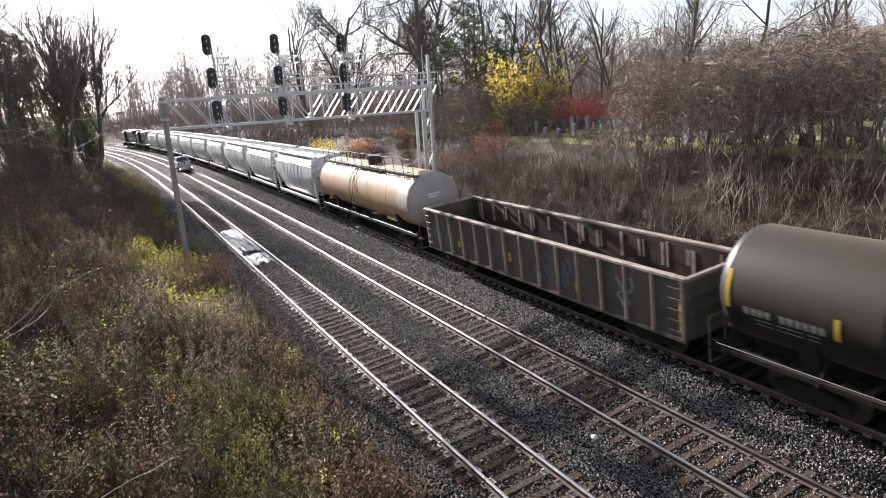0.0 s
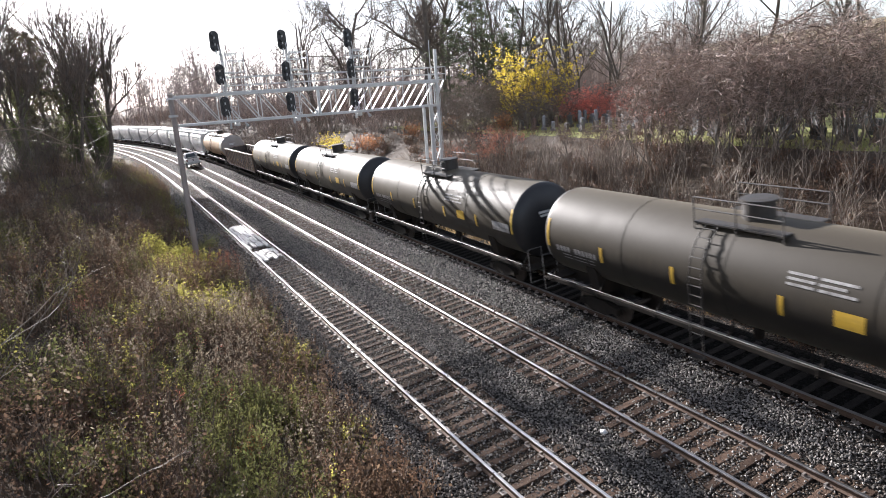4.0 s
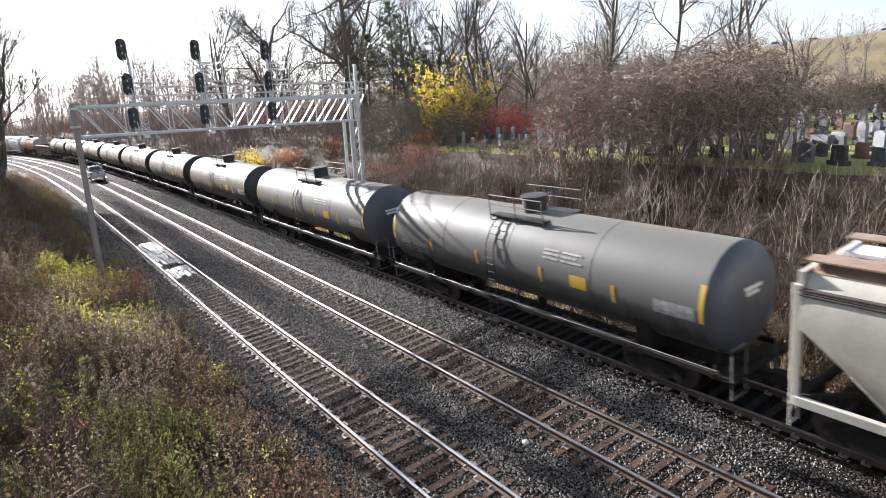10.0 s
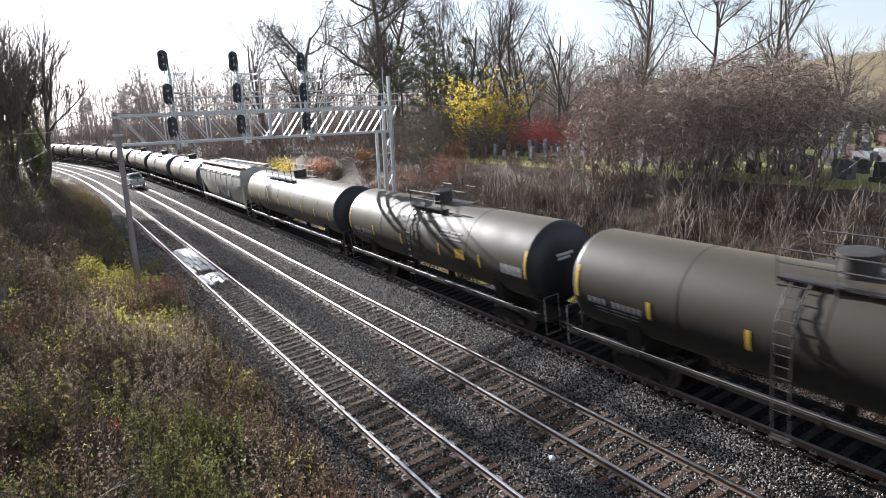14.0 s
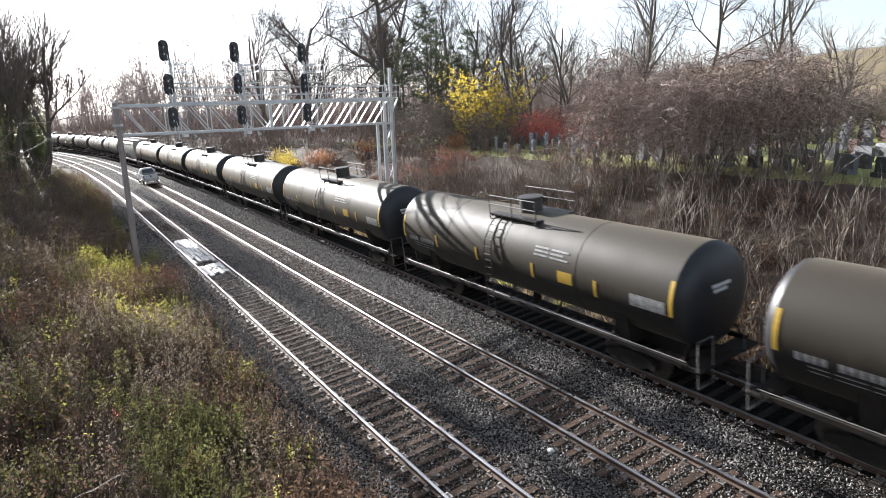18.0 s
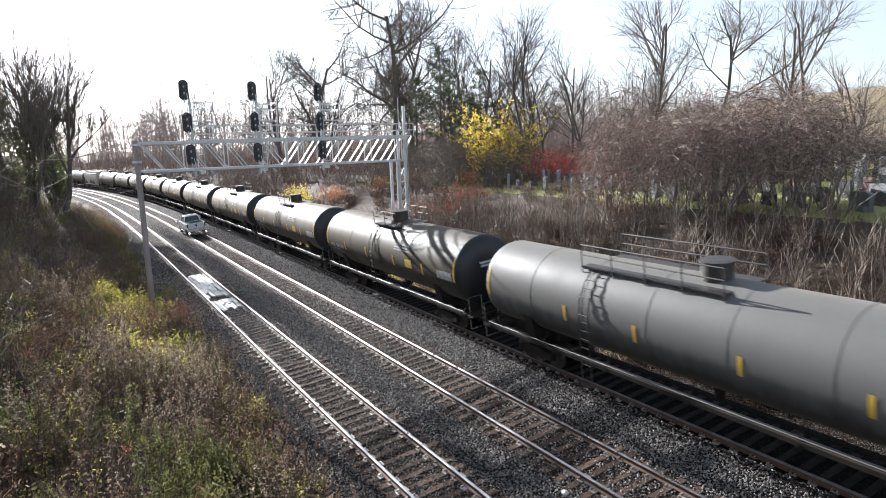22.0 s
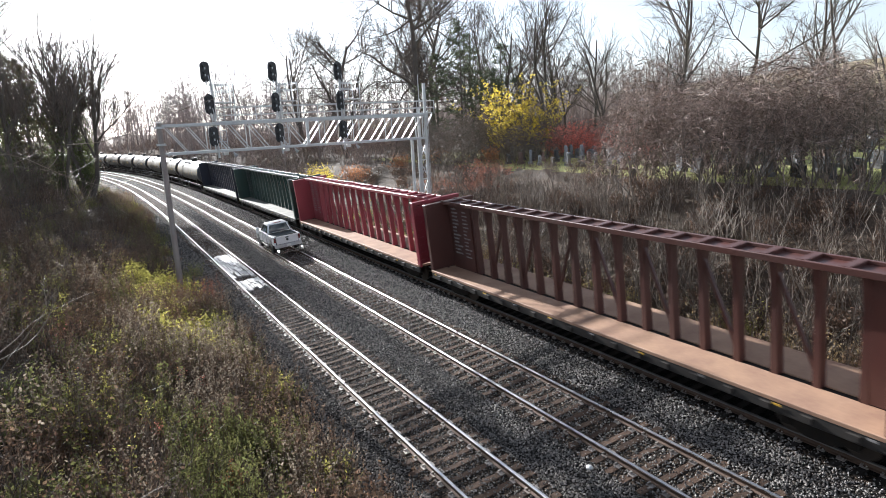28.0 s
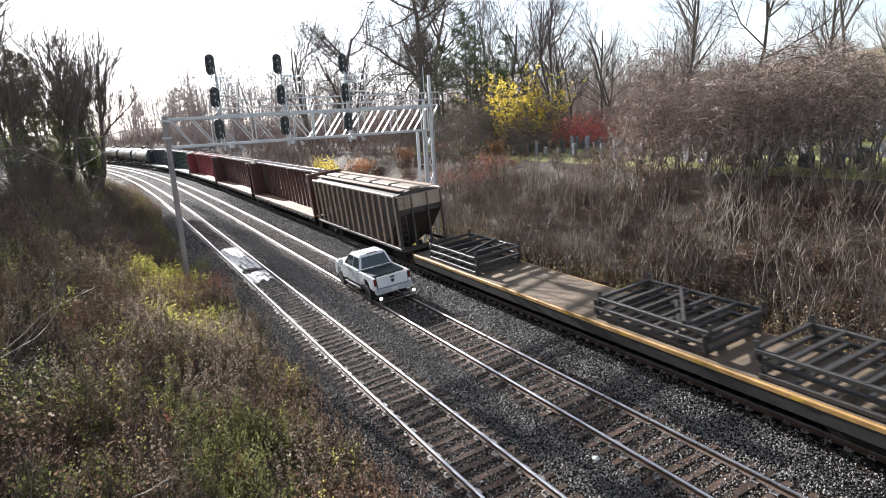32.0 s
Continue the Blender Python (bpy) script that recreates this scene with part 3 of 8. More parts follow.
def marks(parent, spots, mat=None):
    """Rows of short bars in place of stencilled writing, on a flat side: (x, y, z, width, height)."""
    for x, y, z, w, h in spots:
        f = Form().box(x - 0.004, x + 0.004, y - w / 2, y + w / 2, z - h / 2, z + h / 2)
        part("stencilled_bar", f, mat or WHITE_MARK, parent)


def on_shell(f, y0, y1, a0, a1, r, zc, lift=0.006, n=5, side=-1):
    """A patch on a round tank, between two angles from the top, down the given side."""
    pts = []
    for k in range(n + 1):
        a = radians(a0 + (a1 - a0) * k / n)
        for y in (y0, y1):
            pts.append((side * math.sin(a) * (r + lift), y, zc + math.cos(a) * (r + lift)))
    f.add(pts, [(2 * k, 2 * k + 1, 2 * k + 3, 2 * k + 2) for k in range(n)])
    return f


def bar_row(f, y0, a, r, zc, words, high, side=-1):
    """Writing that cannot be read: a broken row of bars, y0 its start, words the lengths."""
    y = y0
    da = math.degrees(high / r)
    for w in words:
        on_shell(f, y, y - w, a, a + da, r, zc, 0.012, 2, side)
        y -= w + 0.10


def tank_car(label, paint, length, long_walk=False, rings=3, patches=(), text=True):
    """A tank car: shell with dished heads, manway, top platform, ladders, side rails, end platforms, bogies."""
    c = thing("tank_car", label, "tank car", "cars of the freight train")
    half = length / 2
    s = half - 0.74
    zc, r = 2.88, 1.61
    prof = [(-s + 0.55 * (1 - math.cos(radians(15 * k))), max(0.03, r * math.sin(radians(15 * k)) ** 0.75)) for k in range(7)]
    body = prof + [(-s + 0.55 + (2 * s - 1.1) * k / (rings + 1), r) for k in range(1, rings + 1)] + [(-y, q) for y, q in reversed(prof)]
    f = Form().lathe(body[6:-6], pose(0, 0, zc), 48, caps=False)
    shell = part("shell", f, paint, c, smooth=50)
    head = TAN_HEAD if paint is TAN_TANK else GREY_HEAD if paint is GREY_TANK else BLACK_HEAD
    for pr in (prof, [(-y, q) for y, q in reversed(prof)]):
        part("dished_head", Form().lathe(pr, pose(0, 0, zc), 48, caps=False), head, shell, smooth=60)
    for k in range(1, rings + 1):
        f = Form()
        y = -s + 0.55 + (2 * s - 1.1) * k / (rings + 1)
        f.lathe([(y - 0.03, r - 0.01), (y - 0.03, r + 0.008), (y + 0.03, r + 0.008), (y + 0.03, r - 0.01)], pose(0, 0, zc), 48, caps=False)
        part("weld_band", f, paint, shell, smooth=40)
    # manway and platform
    f = Form()
    f.lathe([(0, 0.36), (0, 0.44), (0.50, 0.44), (0.52, 0.50), (0.58, 0.50), (0.60, 0.30)], pose(0, 0, zc + r - 0.05, 90, 0, 0), 20)
    part("manway", f, IRON, c, smooth=40)
    p0, p1 = (-3.2 if long_walk else -1.4), (1.4 if not long_walk else 1.0)
    if paint is BROWN_TANK:
        p0, p1 = -0.9, 5.0
    if long_walk and paint is GREY_TANK:
        p0, p1 = -0.9, 4.5
    f = Form()
    f.box(-0.98, -0.48, p0, p1, zc + r - 0.16, zc + r - 0.11)
    f.box(0.48, 0.98, p0, p1, zc + r - 0.16, zc + r - 0.11)
    if paint is TAN_TANK:
        p0, p1 = -s + 0.5, s - 0.5
        f.box(-0.85, -0.55, p0, p1, zc + r - 0.16, zc + r - 0.11)
    plat = part("top_platform", f, IRON, c)
    for y in (p0 + 0.15, -0.7, 0.7, p1 - 0.1):
        part("platform_beam", Form().box(-0.97, 0.97, y - 0.03, y + 0.03, zc + r - 0.22, zc + r - 0.16), IRON, plat)
    rail = 0.82 if paint is TAN_TANK else 0.62
    for side in ((-1,) if paint is TAN_TANK else (-1, 1)):
        for y in np.linspace(p0, p1, 13 if paint is TAN_TANK else 5 if long_walk else 3):
            part("railing_post", Form().tube((side * 0.98, y, zc + r - 0.32), (side * 0.98, y, zc + r + rail), 0.022, n=5), IRON, plat)
        for z in (rail, 0.10 if paint is TAN_TANK else 0.28):
            part("railing_bar", Form().tube((side * 0.98, p0, zc + r + z), (side * 0.98, p1, zc + r + z), 0.024, n=5), IRON, plat)
    # ladders down both sides
    ly = 3.8 if long_walk and paint is not TAN_TANK else 0.8
    for side in (-1, 1):
        f = Form()
        for y in (-0.22, 0.22):
            f.path([(side * (math.sin(radians(a)) * (r + 0.12)), y + ly, zc + math.cos(radians(a)) * (r + 0.12)) for a in (32, 50, 70, 90)] + [(side * (r + 0.12), y + ly, 1.0)], 0.022, 5)
        for a in (38, 48, 58, 68, 78, 88):
            q = (side * math.sin(radians(a)) * (r + 0.12), zc + math.cos(radians(a)) * (r + 0.12))
            f.tube((q[0], ly - 0.22, q[1]), (q[0], ly + 0.22, q[1]), 0.017, n=5)
        for z in (2.7, 2.4, 2.1, 1.8, 1.5, 1.2):
            f.tube((side * (r + 0.12), ly - 0.22, z), (side * (r + 0.12), ly + 0.22, z), 0.017, n=5)
        part("side_ladder", f, IRON, c)
        f = Form()
        f.box(side * (r + 0.1) - 0.12, side * (r + 0.1) + 0.12, ly - 0.24, ly + 0.24, 0.42, 0.46)
        for y in (ly - 0.22, ly + 0.22):
            f.tube((side * (r + 0.1), y, 0.44), (side * (r + 0.1), y, 1.0), 0.02, n=5)
        part("stirrup_step", f, IRON, c)
        f = Form()
        f.tube((side * 1.52, -s + 0.2, 1.33), (side * 1.52, s - 0.2, 1.33), 0.015, n=6)
        part("side_handrail", f, BRIGHT_BAR, c, "scuffed bare-metal handrail")
        f = Form()
        f.box(side * 1.40 - 0.05, side * 1.40 + 0.05, -s + 0.2, s - 0.2, 1.06, 1.20)
        for y in np.linspace(-s + 0.4, s - 0.4, 7):
            f.bar((side * 1.48, y, 1.1), (side * 1.0, y, 1.75), 0.05)
            f.tube((side * 1.52, y, 1.06), (side * 1.52, y, 1.33), 0.02, n=5)
        part("side_sill", f, GRIME, c)
    # saddles, stub sills, end platforms
    for way in (-1, 1):
        f = Form().box(-0.32, 0.32, min(way * (s - 3.2), way * (half - 0.75)), max(way * (s - 3.2), way * (half - 0.75)), 0.78, 1.2)
        part("stub_sill", f, GRIME, c)
        f = Form().prism([(-1.2, 1.05), (-1.45, 2.3), (-1.0, 1.7), (1.0, 1.7), (1.45, 2.3), (1.2, 1.05)], way * (half - 3.45) - 0.25, way * (half - 3.45) + 0.25)
        part("saddle", f, GRIME, c)
    part("outlet_valve", Form().tube((0, 0, 0.75), (0, 0, 1.5), 0.16, n=10), GRIME, c)
    for way in (-1, 1):
        f = Form()
        y0, y1 = sorted((way * (half - 1.25), way * (half - 0.55)))
        f.box(-1.45, 1.45, y0, y1, 1.02, 1.08)
        ob = part("end_platform", f, GRIME, c)
        for x in (-1.42, 0.75):
            f = Form()
            q = way * (half - 0.6)
            f.path([(x, q, 0.56), (x, q, 1.99), (x + 0.67, q, 1.99), (x + 0.67, q, 0.56), (x, q, 0.56)], 0.022, 5)
            part("grab_rail", f, BRIGHT_BAR, ob, "scuffed bare-metal grab rail")
        bogie(c, way * (half - 3.35))
        coupler(c, way * (half - 0.8), way)
    # markings
    spots = [(s - 0.62, 62), (-s + 0.62, 62), (4.85, 84), (-4.85, 84), (1.75, 84), (-1.75, 84)]
    if paint is BROWN_TANK:
        spots = [(2.45 * k - 1.2, 84) for k in range(-3, 5)]
    for side in (-1, 1):
        for y, a in spots:
            f = on_shell(Form(), y - 0.07, y + 0.07, a, a + (38 if a == 62 else 20), r, zc, 0.01, 6, side)
            part("reflective_strip", f, YELLOW, c, "yellow reflective strip")
        if text:
            on_shell(pl := Form(), -3.1, -3.8, 84, 99, r, zc, 0.012, 4, side)
            part("placard", pl, YELLOW, c, "yellow placard")
            f = Form()
            for k, w in enumerate((0.15, 0.15, 0.15, 0.15, 0.0, 0.15, 0.15, 0.15, 0.15, 0.15, 0.15)):
                if w:
                    bar_row(f, s - 1.1 - 0.2 * k, 95, r, zc, (w,), 0.22, side)
            for k in range(2):
                bar_row(f, s - 1.4, 106 + k * 5, r, zc, (0.5, 0.7, 0.3), 0.04, side)
            for k in range(3):
                bar_row(f, -1.85, 60 + k * 5, r, zc, (0.7, 0.9 - 0.25 * (k % 2)), 0.07, side)
            part("stencil_marking", f, material_once("faded_stencil_panel"), c, "faded white stencilled lines", kind="stuff")
            f = Form()
            on_shell(f, -s + 0.8, -s + 2.1, 86, 100, r, zc, 0.012, 4, side)
            part("lettered_panel", f, material_once("faded_stencil_panel"), c, "faded white data panel")
    if paint is TAN_TANK:
        for k, (y, w, a0, a1) in enumerate(((-s + 1.0, 0.75, 48, 84), (-s + 1.6, 0.7, 58, 92), (-s + 1.2, 1.1, 84, 104))):
            part("pale_panel", on_shell(Form(), y - w / 2, y + w / 2, a0, a1, r, zc, 0.008 + 0.003 * k, 8), HOPPER_WHITE, c, "pale repainted panel")
    for y, w, a0, a1 in patches:
        part("washed_patch", on_shell(Form(), y - w / 2, y + w / 2, a0, a1, r, zc, 0.008, 8), CLEAN, c, "clean patch of paint, bright with painted sky reflection")
    f = Form()
    for x, z, w in ((-0.15, 3.35, 0.8), (-0.2, 3.2, 0.6)):
        f.box(x - w / 2, x + w / 2, -s - 0.012 + 0.02, -s + 0.05, z - 0.05, z + 0.05)
    part("end_stencil", f, WHITE_MARK, c)
    return c


ONCE = {}


def material_once(name):
    if name not in ONCE:
        ONCE[name] = material(name, (0.42, 0.41, 0.40), 0.6, other=(0.10, 0.09, 0.085), scale=5, fine=22, amount=0.9, bump=0.0)
    return ONCE[name]


def end_ironwork(c, half, mat, w=1.45, top=4.2):
    """Ladders and steps on the ends of a box-like car."""
    for way in (-1, 1):
        f = Form()
        for x in (-w, -w + 0.42):
            f.tube((x, way * (half - 0.72), 0.5), (x, way * (half - 0.72), top), 0.02, n=5)
        z = 0.55
        while z < top:
            f.tube((-w, way * (half - 0.72), z), (-w + 0.42, way * (half - 0.72), z), 0.017, n=5)
            z += 0.36
        part("end_ladder", f, mat, c)
        bogie(c, way * (half - 2.3))
        coupler(c, way * (half - 0.85), way)


def curved_hopper(label, paint, roof, length, graffiti=False):
    """A covered hopper with bowed sides, a running board and hatches on its roof."""
    c = thing("covered_hopper_car", label, "hopper car", "cars of the freight train")
    half = length / 2
    e = half - 0.85
    outline = [(-1.15, 1.15), (-1.42, 1.5), (-1.56, 2.2), (-1.6, 2.9), (-1.55, 3.5), (-1.42, 3.95), (-1.2, 4.22), (-0.7, 4.42), (0.7, 4.42), (1.2, 4.22), (1.42, 3.95), (1.55, 3.5), (1.6, 2.9), (1.56, 2.2), (1.42, 1.5), (1.15, 1.15)]
    f = Form()
    n = len(outline)
    cuts = ((-e + 0.1, 0.0, 2.95), (-e + 1.85, 0.0, 1.15), (e - 1.85, 0.0, 1.15), (e - 0.1, 0.0, 2.95))
    for y, _, floor in cuts:
        for x, z in outline:
            f.v.append((x, y, max(z, floor)))
    for k in range(3):
        for i in range(n):
            j = (i + 1) % n
            f.f.append((k * n + i, k * n + j, k * n + n + j, k * n + n + i))
    f.f += [tuple(range(n)), tuple(range(4 * n - 1, 3 * n - 1, -1))]
    f.s = [0] * len(f.f)
    part("body", f, paint, c, smooth=35)
    for side in (-1, 1):
        for y in np.linspace(-e + 2.9, e - 2.9, 6):
            f = Form().path([(side * 1.58, y, 2.2), (side * 1.61, y, 2.9), (side * 1.56, y, 3.5), (side * 1.44, y, 3.93)], 0.022, 4)
            part("side_seam", f, paint, c, smooth=50)
    f = Form()
    for side in (-1, 1):
        f.box(side * 1.5 - 0.07, side * 1.5 + 0.07, -e, e, 0.95, 1.2, cut=0.02)
        for z in (3.74, 3.86):
            part("side_rail", Form().box(side * 1.48 - 0.06, side * 1.48 + 0.06, -e, e, z, z + 0.06, cut=0.012), HOPPER_DARK if graffiti else paint, c, "grimy side rail")
        for way in (-1, 1):
            f.box(side * 1.48 - 0.06, side * 1.48 + 0.06, way * e - 0.08, way * e + 0.08, 0.95, 4.0)
            part("end_brace", Form().bar((side * 1.40, way * (e - 0.1), 1.15), (side * 0.6, way * (e - 2.0), 1.6), 0.10), GRIME, c)
    f.box(-1.45, 1.45, -e - 0.05, -e + 0.08, 3.5, 4.3)
    f.box(-1.45, 1.45, e - 0.08, e + 0.05, 3.5, 4.3)
    part("side_frame", f, paint, c)
    for way in (-1, 1):
        part("end_sill", Form().box(-1.42, 1.42, way * e - 0.10, way * e + 0.10, 0.93, 1.12), GRIME, c)
        part("slope_sheet", Form().add([(-1.38, way * (e - 0.25), 2.93), (1.38, way * (e - 0.25), 2.93), (1.2, way * (e - 2.4), 1.2), (-1.2, way * (e - 2.4), 1.2)], [(0, 1, 2, 3)]), GRIME, c)
    part("roof", Form().prism([(-1.22, 4.235), (-0.7, 4.44), (0.7, 4.44), (1.22, 4.235), (0.7, 4.40), (-0.7, 4.40)], -e + 0.12, e - 0.12), roof, c, "stained roof sheet")
    f = Form()
    for side in (-1, 1):
        f.box(side * 1.02 - 0.24, side * 1.02 + 0.24, -e, e, 4.50, 4.54)
        for y in np.linspace(-e + 0.3, e - 0.3, 10):
            f.box(side * 1.0 - 0.2, side * 1.0 + 0.2, y - 0.03, y + 0.03, 4.3, 4.5)
    part("running_board", f, roof, c, "rust-stained roof running boards")
    for k in range(4):
        y = -e + (2 * e) * (k + 0.5) / 4
        f = Form().box(-0.34, 0.34, y - 1.75, y + 1.75, 4.42, 4.56, cut=0.03)
        for q in np.linspace(y - 1.6, y + 1.6, 5):
            f.box(-0.40, 0.40, q - 0.03, q + 0.03, 4.56, 4.60)
        part("hatch", f, HOPPER_SILVER, c, "pale roof hatch")
    for y in ((-3.2, 0.0, 3.2) if half > 8 else (-1.7, 1.7)):
        f = Form()
        f.add([(-1.1, y - 1.3, 1.3), (1.1, y - 1.3, 1.3), (1.1, y + 1.3, 1.3), (-1.1, y + 1.3, 1.3), (-0.5, y - 0.4, 0.5), (0.5, y - 0.4, 0.5), (0.5, y + 0.4, 0.5), (-0.5, y + 0.4, 0.5)],
              [(0, 1, 5, 4), (1, 2, 6, 5), (2, 3, 7, 6), (3, 0, 4, 7), (4, 5, 6, 7), (0, 1, 2, 3)])
        part("discharge_chute", f, GRIME, c)
    if graffiti:
        for o in c.children:
            o.matrix_basis = pose(0, 0, 0.2) @ o.matrix_basis
    end_ironwork(c, half, paint)
    if graffiti:
        rnd = random.Random(8)
        cols = (SPRAY_BLUE, SPRAY_RED, SPRAY_TEAL, SPRAY_PALE)
        y = 1.9
        for k in range(9):
            w = rnd.uniform(0.55, 1.0)
            for m, lift, sc in ((cols[3], 0.0, 1.12), (cols[k % 3], 0.01, 1.0), (cols[(k + 1) % 3], 0.02, 0.55)):
                f = Form()
                pts = []
                for a in range(14):
                    t = 6.283 * a / 14
                    q = 1 + 0.22 * math.sin(3 * t + k)
                    pts.append((0, y - w / 2 + math.cos(t) * w * 0.55 * q * sc, 1.75 + 0.2 * math.sin(k * 1.7) + math.sin(t) * 0.62 * q * sc))
                pts = [(-np.interp(z, (1.15, 1.5, 2.2, 2.9), (1.15, 1.42, 1.56, 1.6)) - 0.012 - lift, yy, max(z, 1.22)) for _, yy, z in pts]
                cx = Vector((min(p[0] for p in pts) , y - w / 2, 1.75))
                f.add(pts + [tuple(cx)], [(i, (i + 1) % 14, 14) for i in range(14)])
                part("graffiti_letter", f, m, c, "rounded spray-painted letter")
            y -= w * 0.82
    return c


def ribbed_hopper(label, length):
    """A covered hopper with flat ribbed sides, sloping end sheets and a flat roof with hatches."""
    c = thing("covered_hopper_car", label, "hopper car", "cars of the freight train")
    half = length / 2
    e = half - 0.9
    f = Form()
    side = [(-e + 0.1, 3.1), (-e + 0.1, 4.25), (e - 0.1, 4.25), (e - 0.1, 3.1), (e - 2.2, 1.2), (-e + 2.2, 1.2)]
    for x in (-1.44, 1.44):
        f.v += [(x, y, z) for y, z in side]
    f.f = [(0, 1, 2, 3, 4, 5), (11, 10, 9, 8, 7, 6)] + [(i, (i + 1) % 6, 6 + (i + 1) % 6, 6 + i) for i in range(6)]
    f.s = [0] * len(f.f)
    part("body", f, HOPPER_DARK, c)
    for sx in (-1, 1):
        for y in np.linspace(-e + 0.15, e - 0.15, 15):
            low = 1.2 if abs(y) < e - 2.3 else 1.25
            f = Form().box(sx * 1.50 - 0.06, sx * 1.50 + 0.06, y - 0.034, y + 0.034, low, 4.2, cut=0.01)
            part("side_rib", f, RIB_PALE, c, "rust-rubbed side rib")
        f = Form()
        f.box(sx * 1.48 - 0.08, sx * 1.48 + 0.08, -e, e, 4.2, 4.34, cut=0.02)
        part("top_chord", f, RIB_PALE, c)
        f = Form().box(sx * 1.48 - 0.08, sx * 1.48 + 0.08, -e - 0.1, e + 0.1, 1.06, 1.24, cut=0.02)
        part("side_sill", f, HOPPER_DARK, c)
    f = Form()
    f.prism([(-1.44, 4.25), (-0.5, 4.44), (0.5, 4.44), (1.44, 4.25)], -e + 0.1, e - 0.1)
    part("roof", f, HOPPER_DARK, c)
    f = Form()
    for sx in (-1, 1):
        f.box(sx * 0.9 - 0.2, sx * 0.9 + 0.2, -e, e, 4.50, 4.54)
    part("running_board", f, HOPPER_ROOF, c, "rust-stained roof running boards")
    for k in range(5):
        y = -e + 2 * e * (k + 0.5) / 5
        f = Form().box(-0.36, 0.36, y - 1.25, y + 1.25, 4.44, 4.58, cut=0.03)
        part("hatch", f, RIB_PALE, c, "rust-rubbed roof hatch")
    for way in (-1, 1):
        for x in (-1.4, -0.5, 0.5, 1.4):
            part("end_post", Form().box(x - 0.05, x + 0.05, way * e - 0.06, way * e + 0.06, 1.1, 4.2), HOPPER_DARK, c)
        part("end_step", Form().box(-1.45, 1.45, way * e - 0.35, way * e + 0.35, 1.05, 1.15), HOPPER_DARK, c)
        f = Form()
        f.box(-1.43, 1.43, way * e - 0.05, way * e + 0.05, 3.45, 4.22)
        part("end_beam", f, RIB_PALE, c)
    for y in (-4.2, -1.4, 1.4, 4.2):
        f = Form()
        f.add([(-1.2, y - 1.3, 1.25), (1.2, y - 1.3, 1.25), (1.2, y + 1.3, 1.25), (-1.2, y + 1.3, 1.25), (-0.5, y - 0.4, 0.5), (0.5, y - 0.4, 0.5), (0.5, y + 0.4, 0.5), (-0.5, y + 0.4, 0.5)],
              [(0, 1, 5, 4), (1, 2, 6, 5), (2, 3, 7, 6), (3, 0, 4, 7), (4, 5, 6, 7), (0, 1, 2, 3)])
        part("discharge_chute", f, HOPPER_DARK, c)
    end_ironwork(c, half, HOPPER_DARK)
    marks(c, [(-1.446, y, 1.75, 0.5, 0.16) for y in (-5.2, 2.3, 5.6)], YELLOW)
    marks(c, [(-1.446, 4.7, 2.2, 0.7, 0.5)], SPRAY_PALE)
    return c


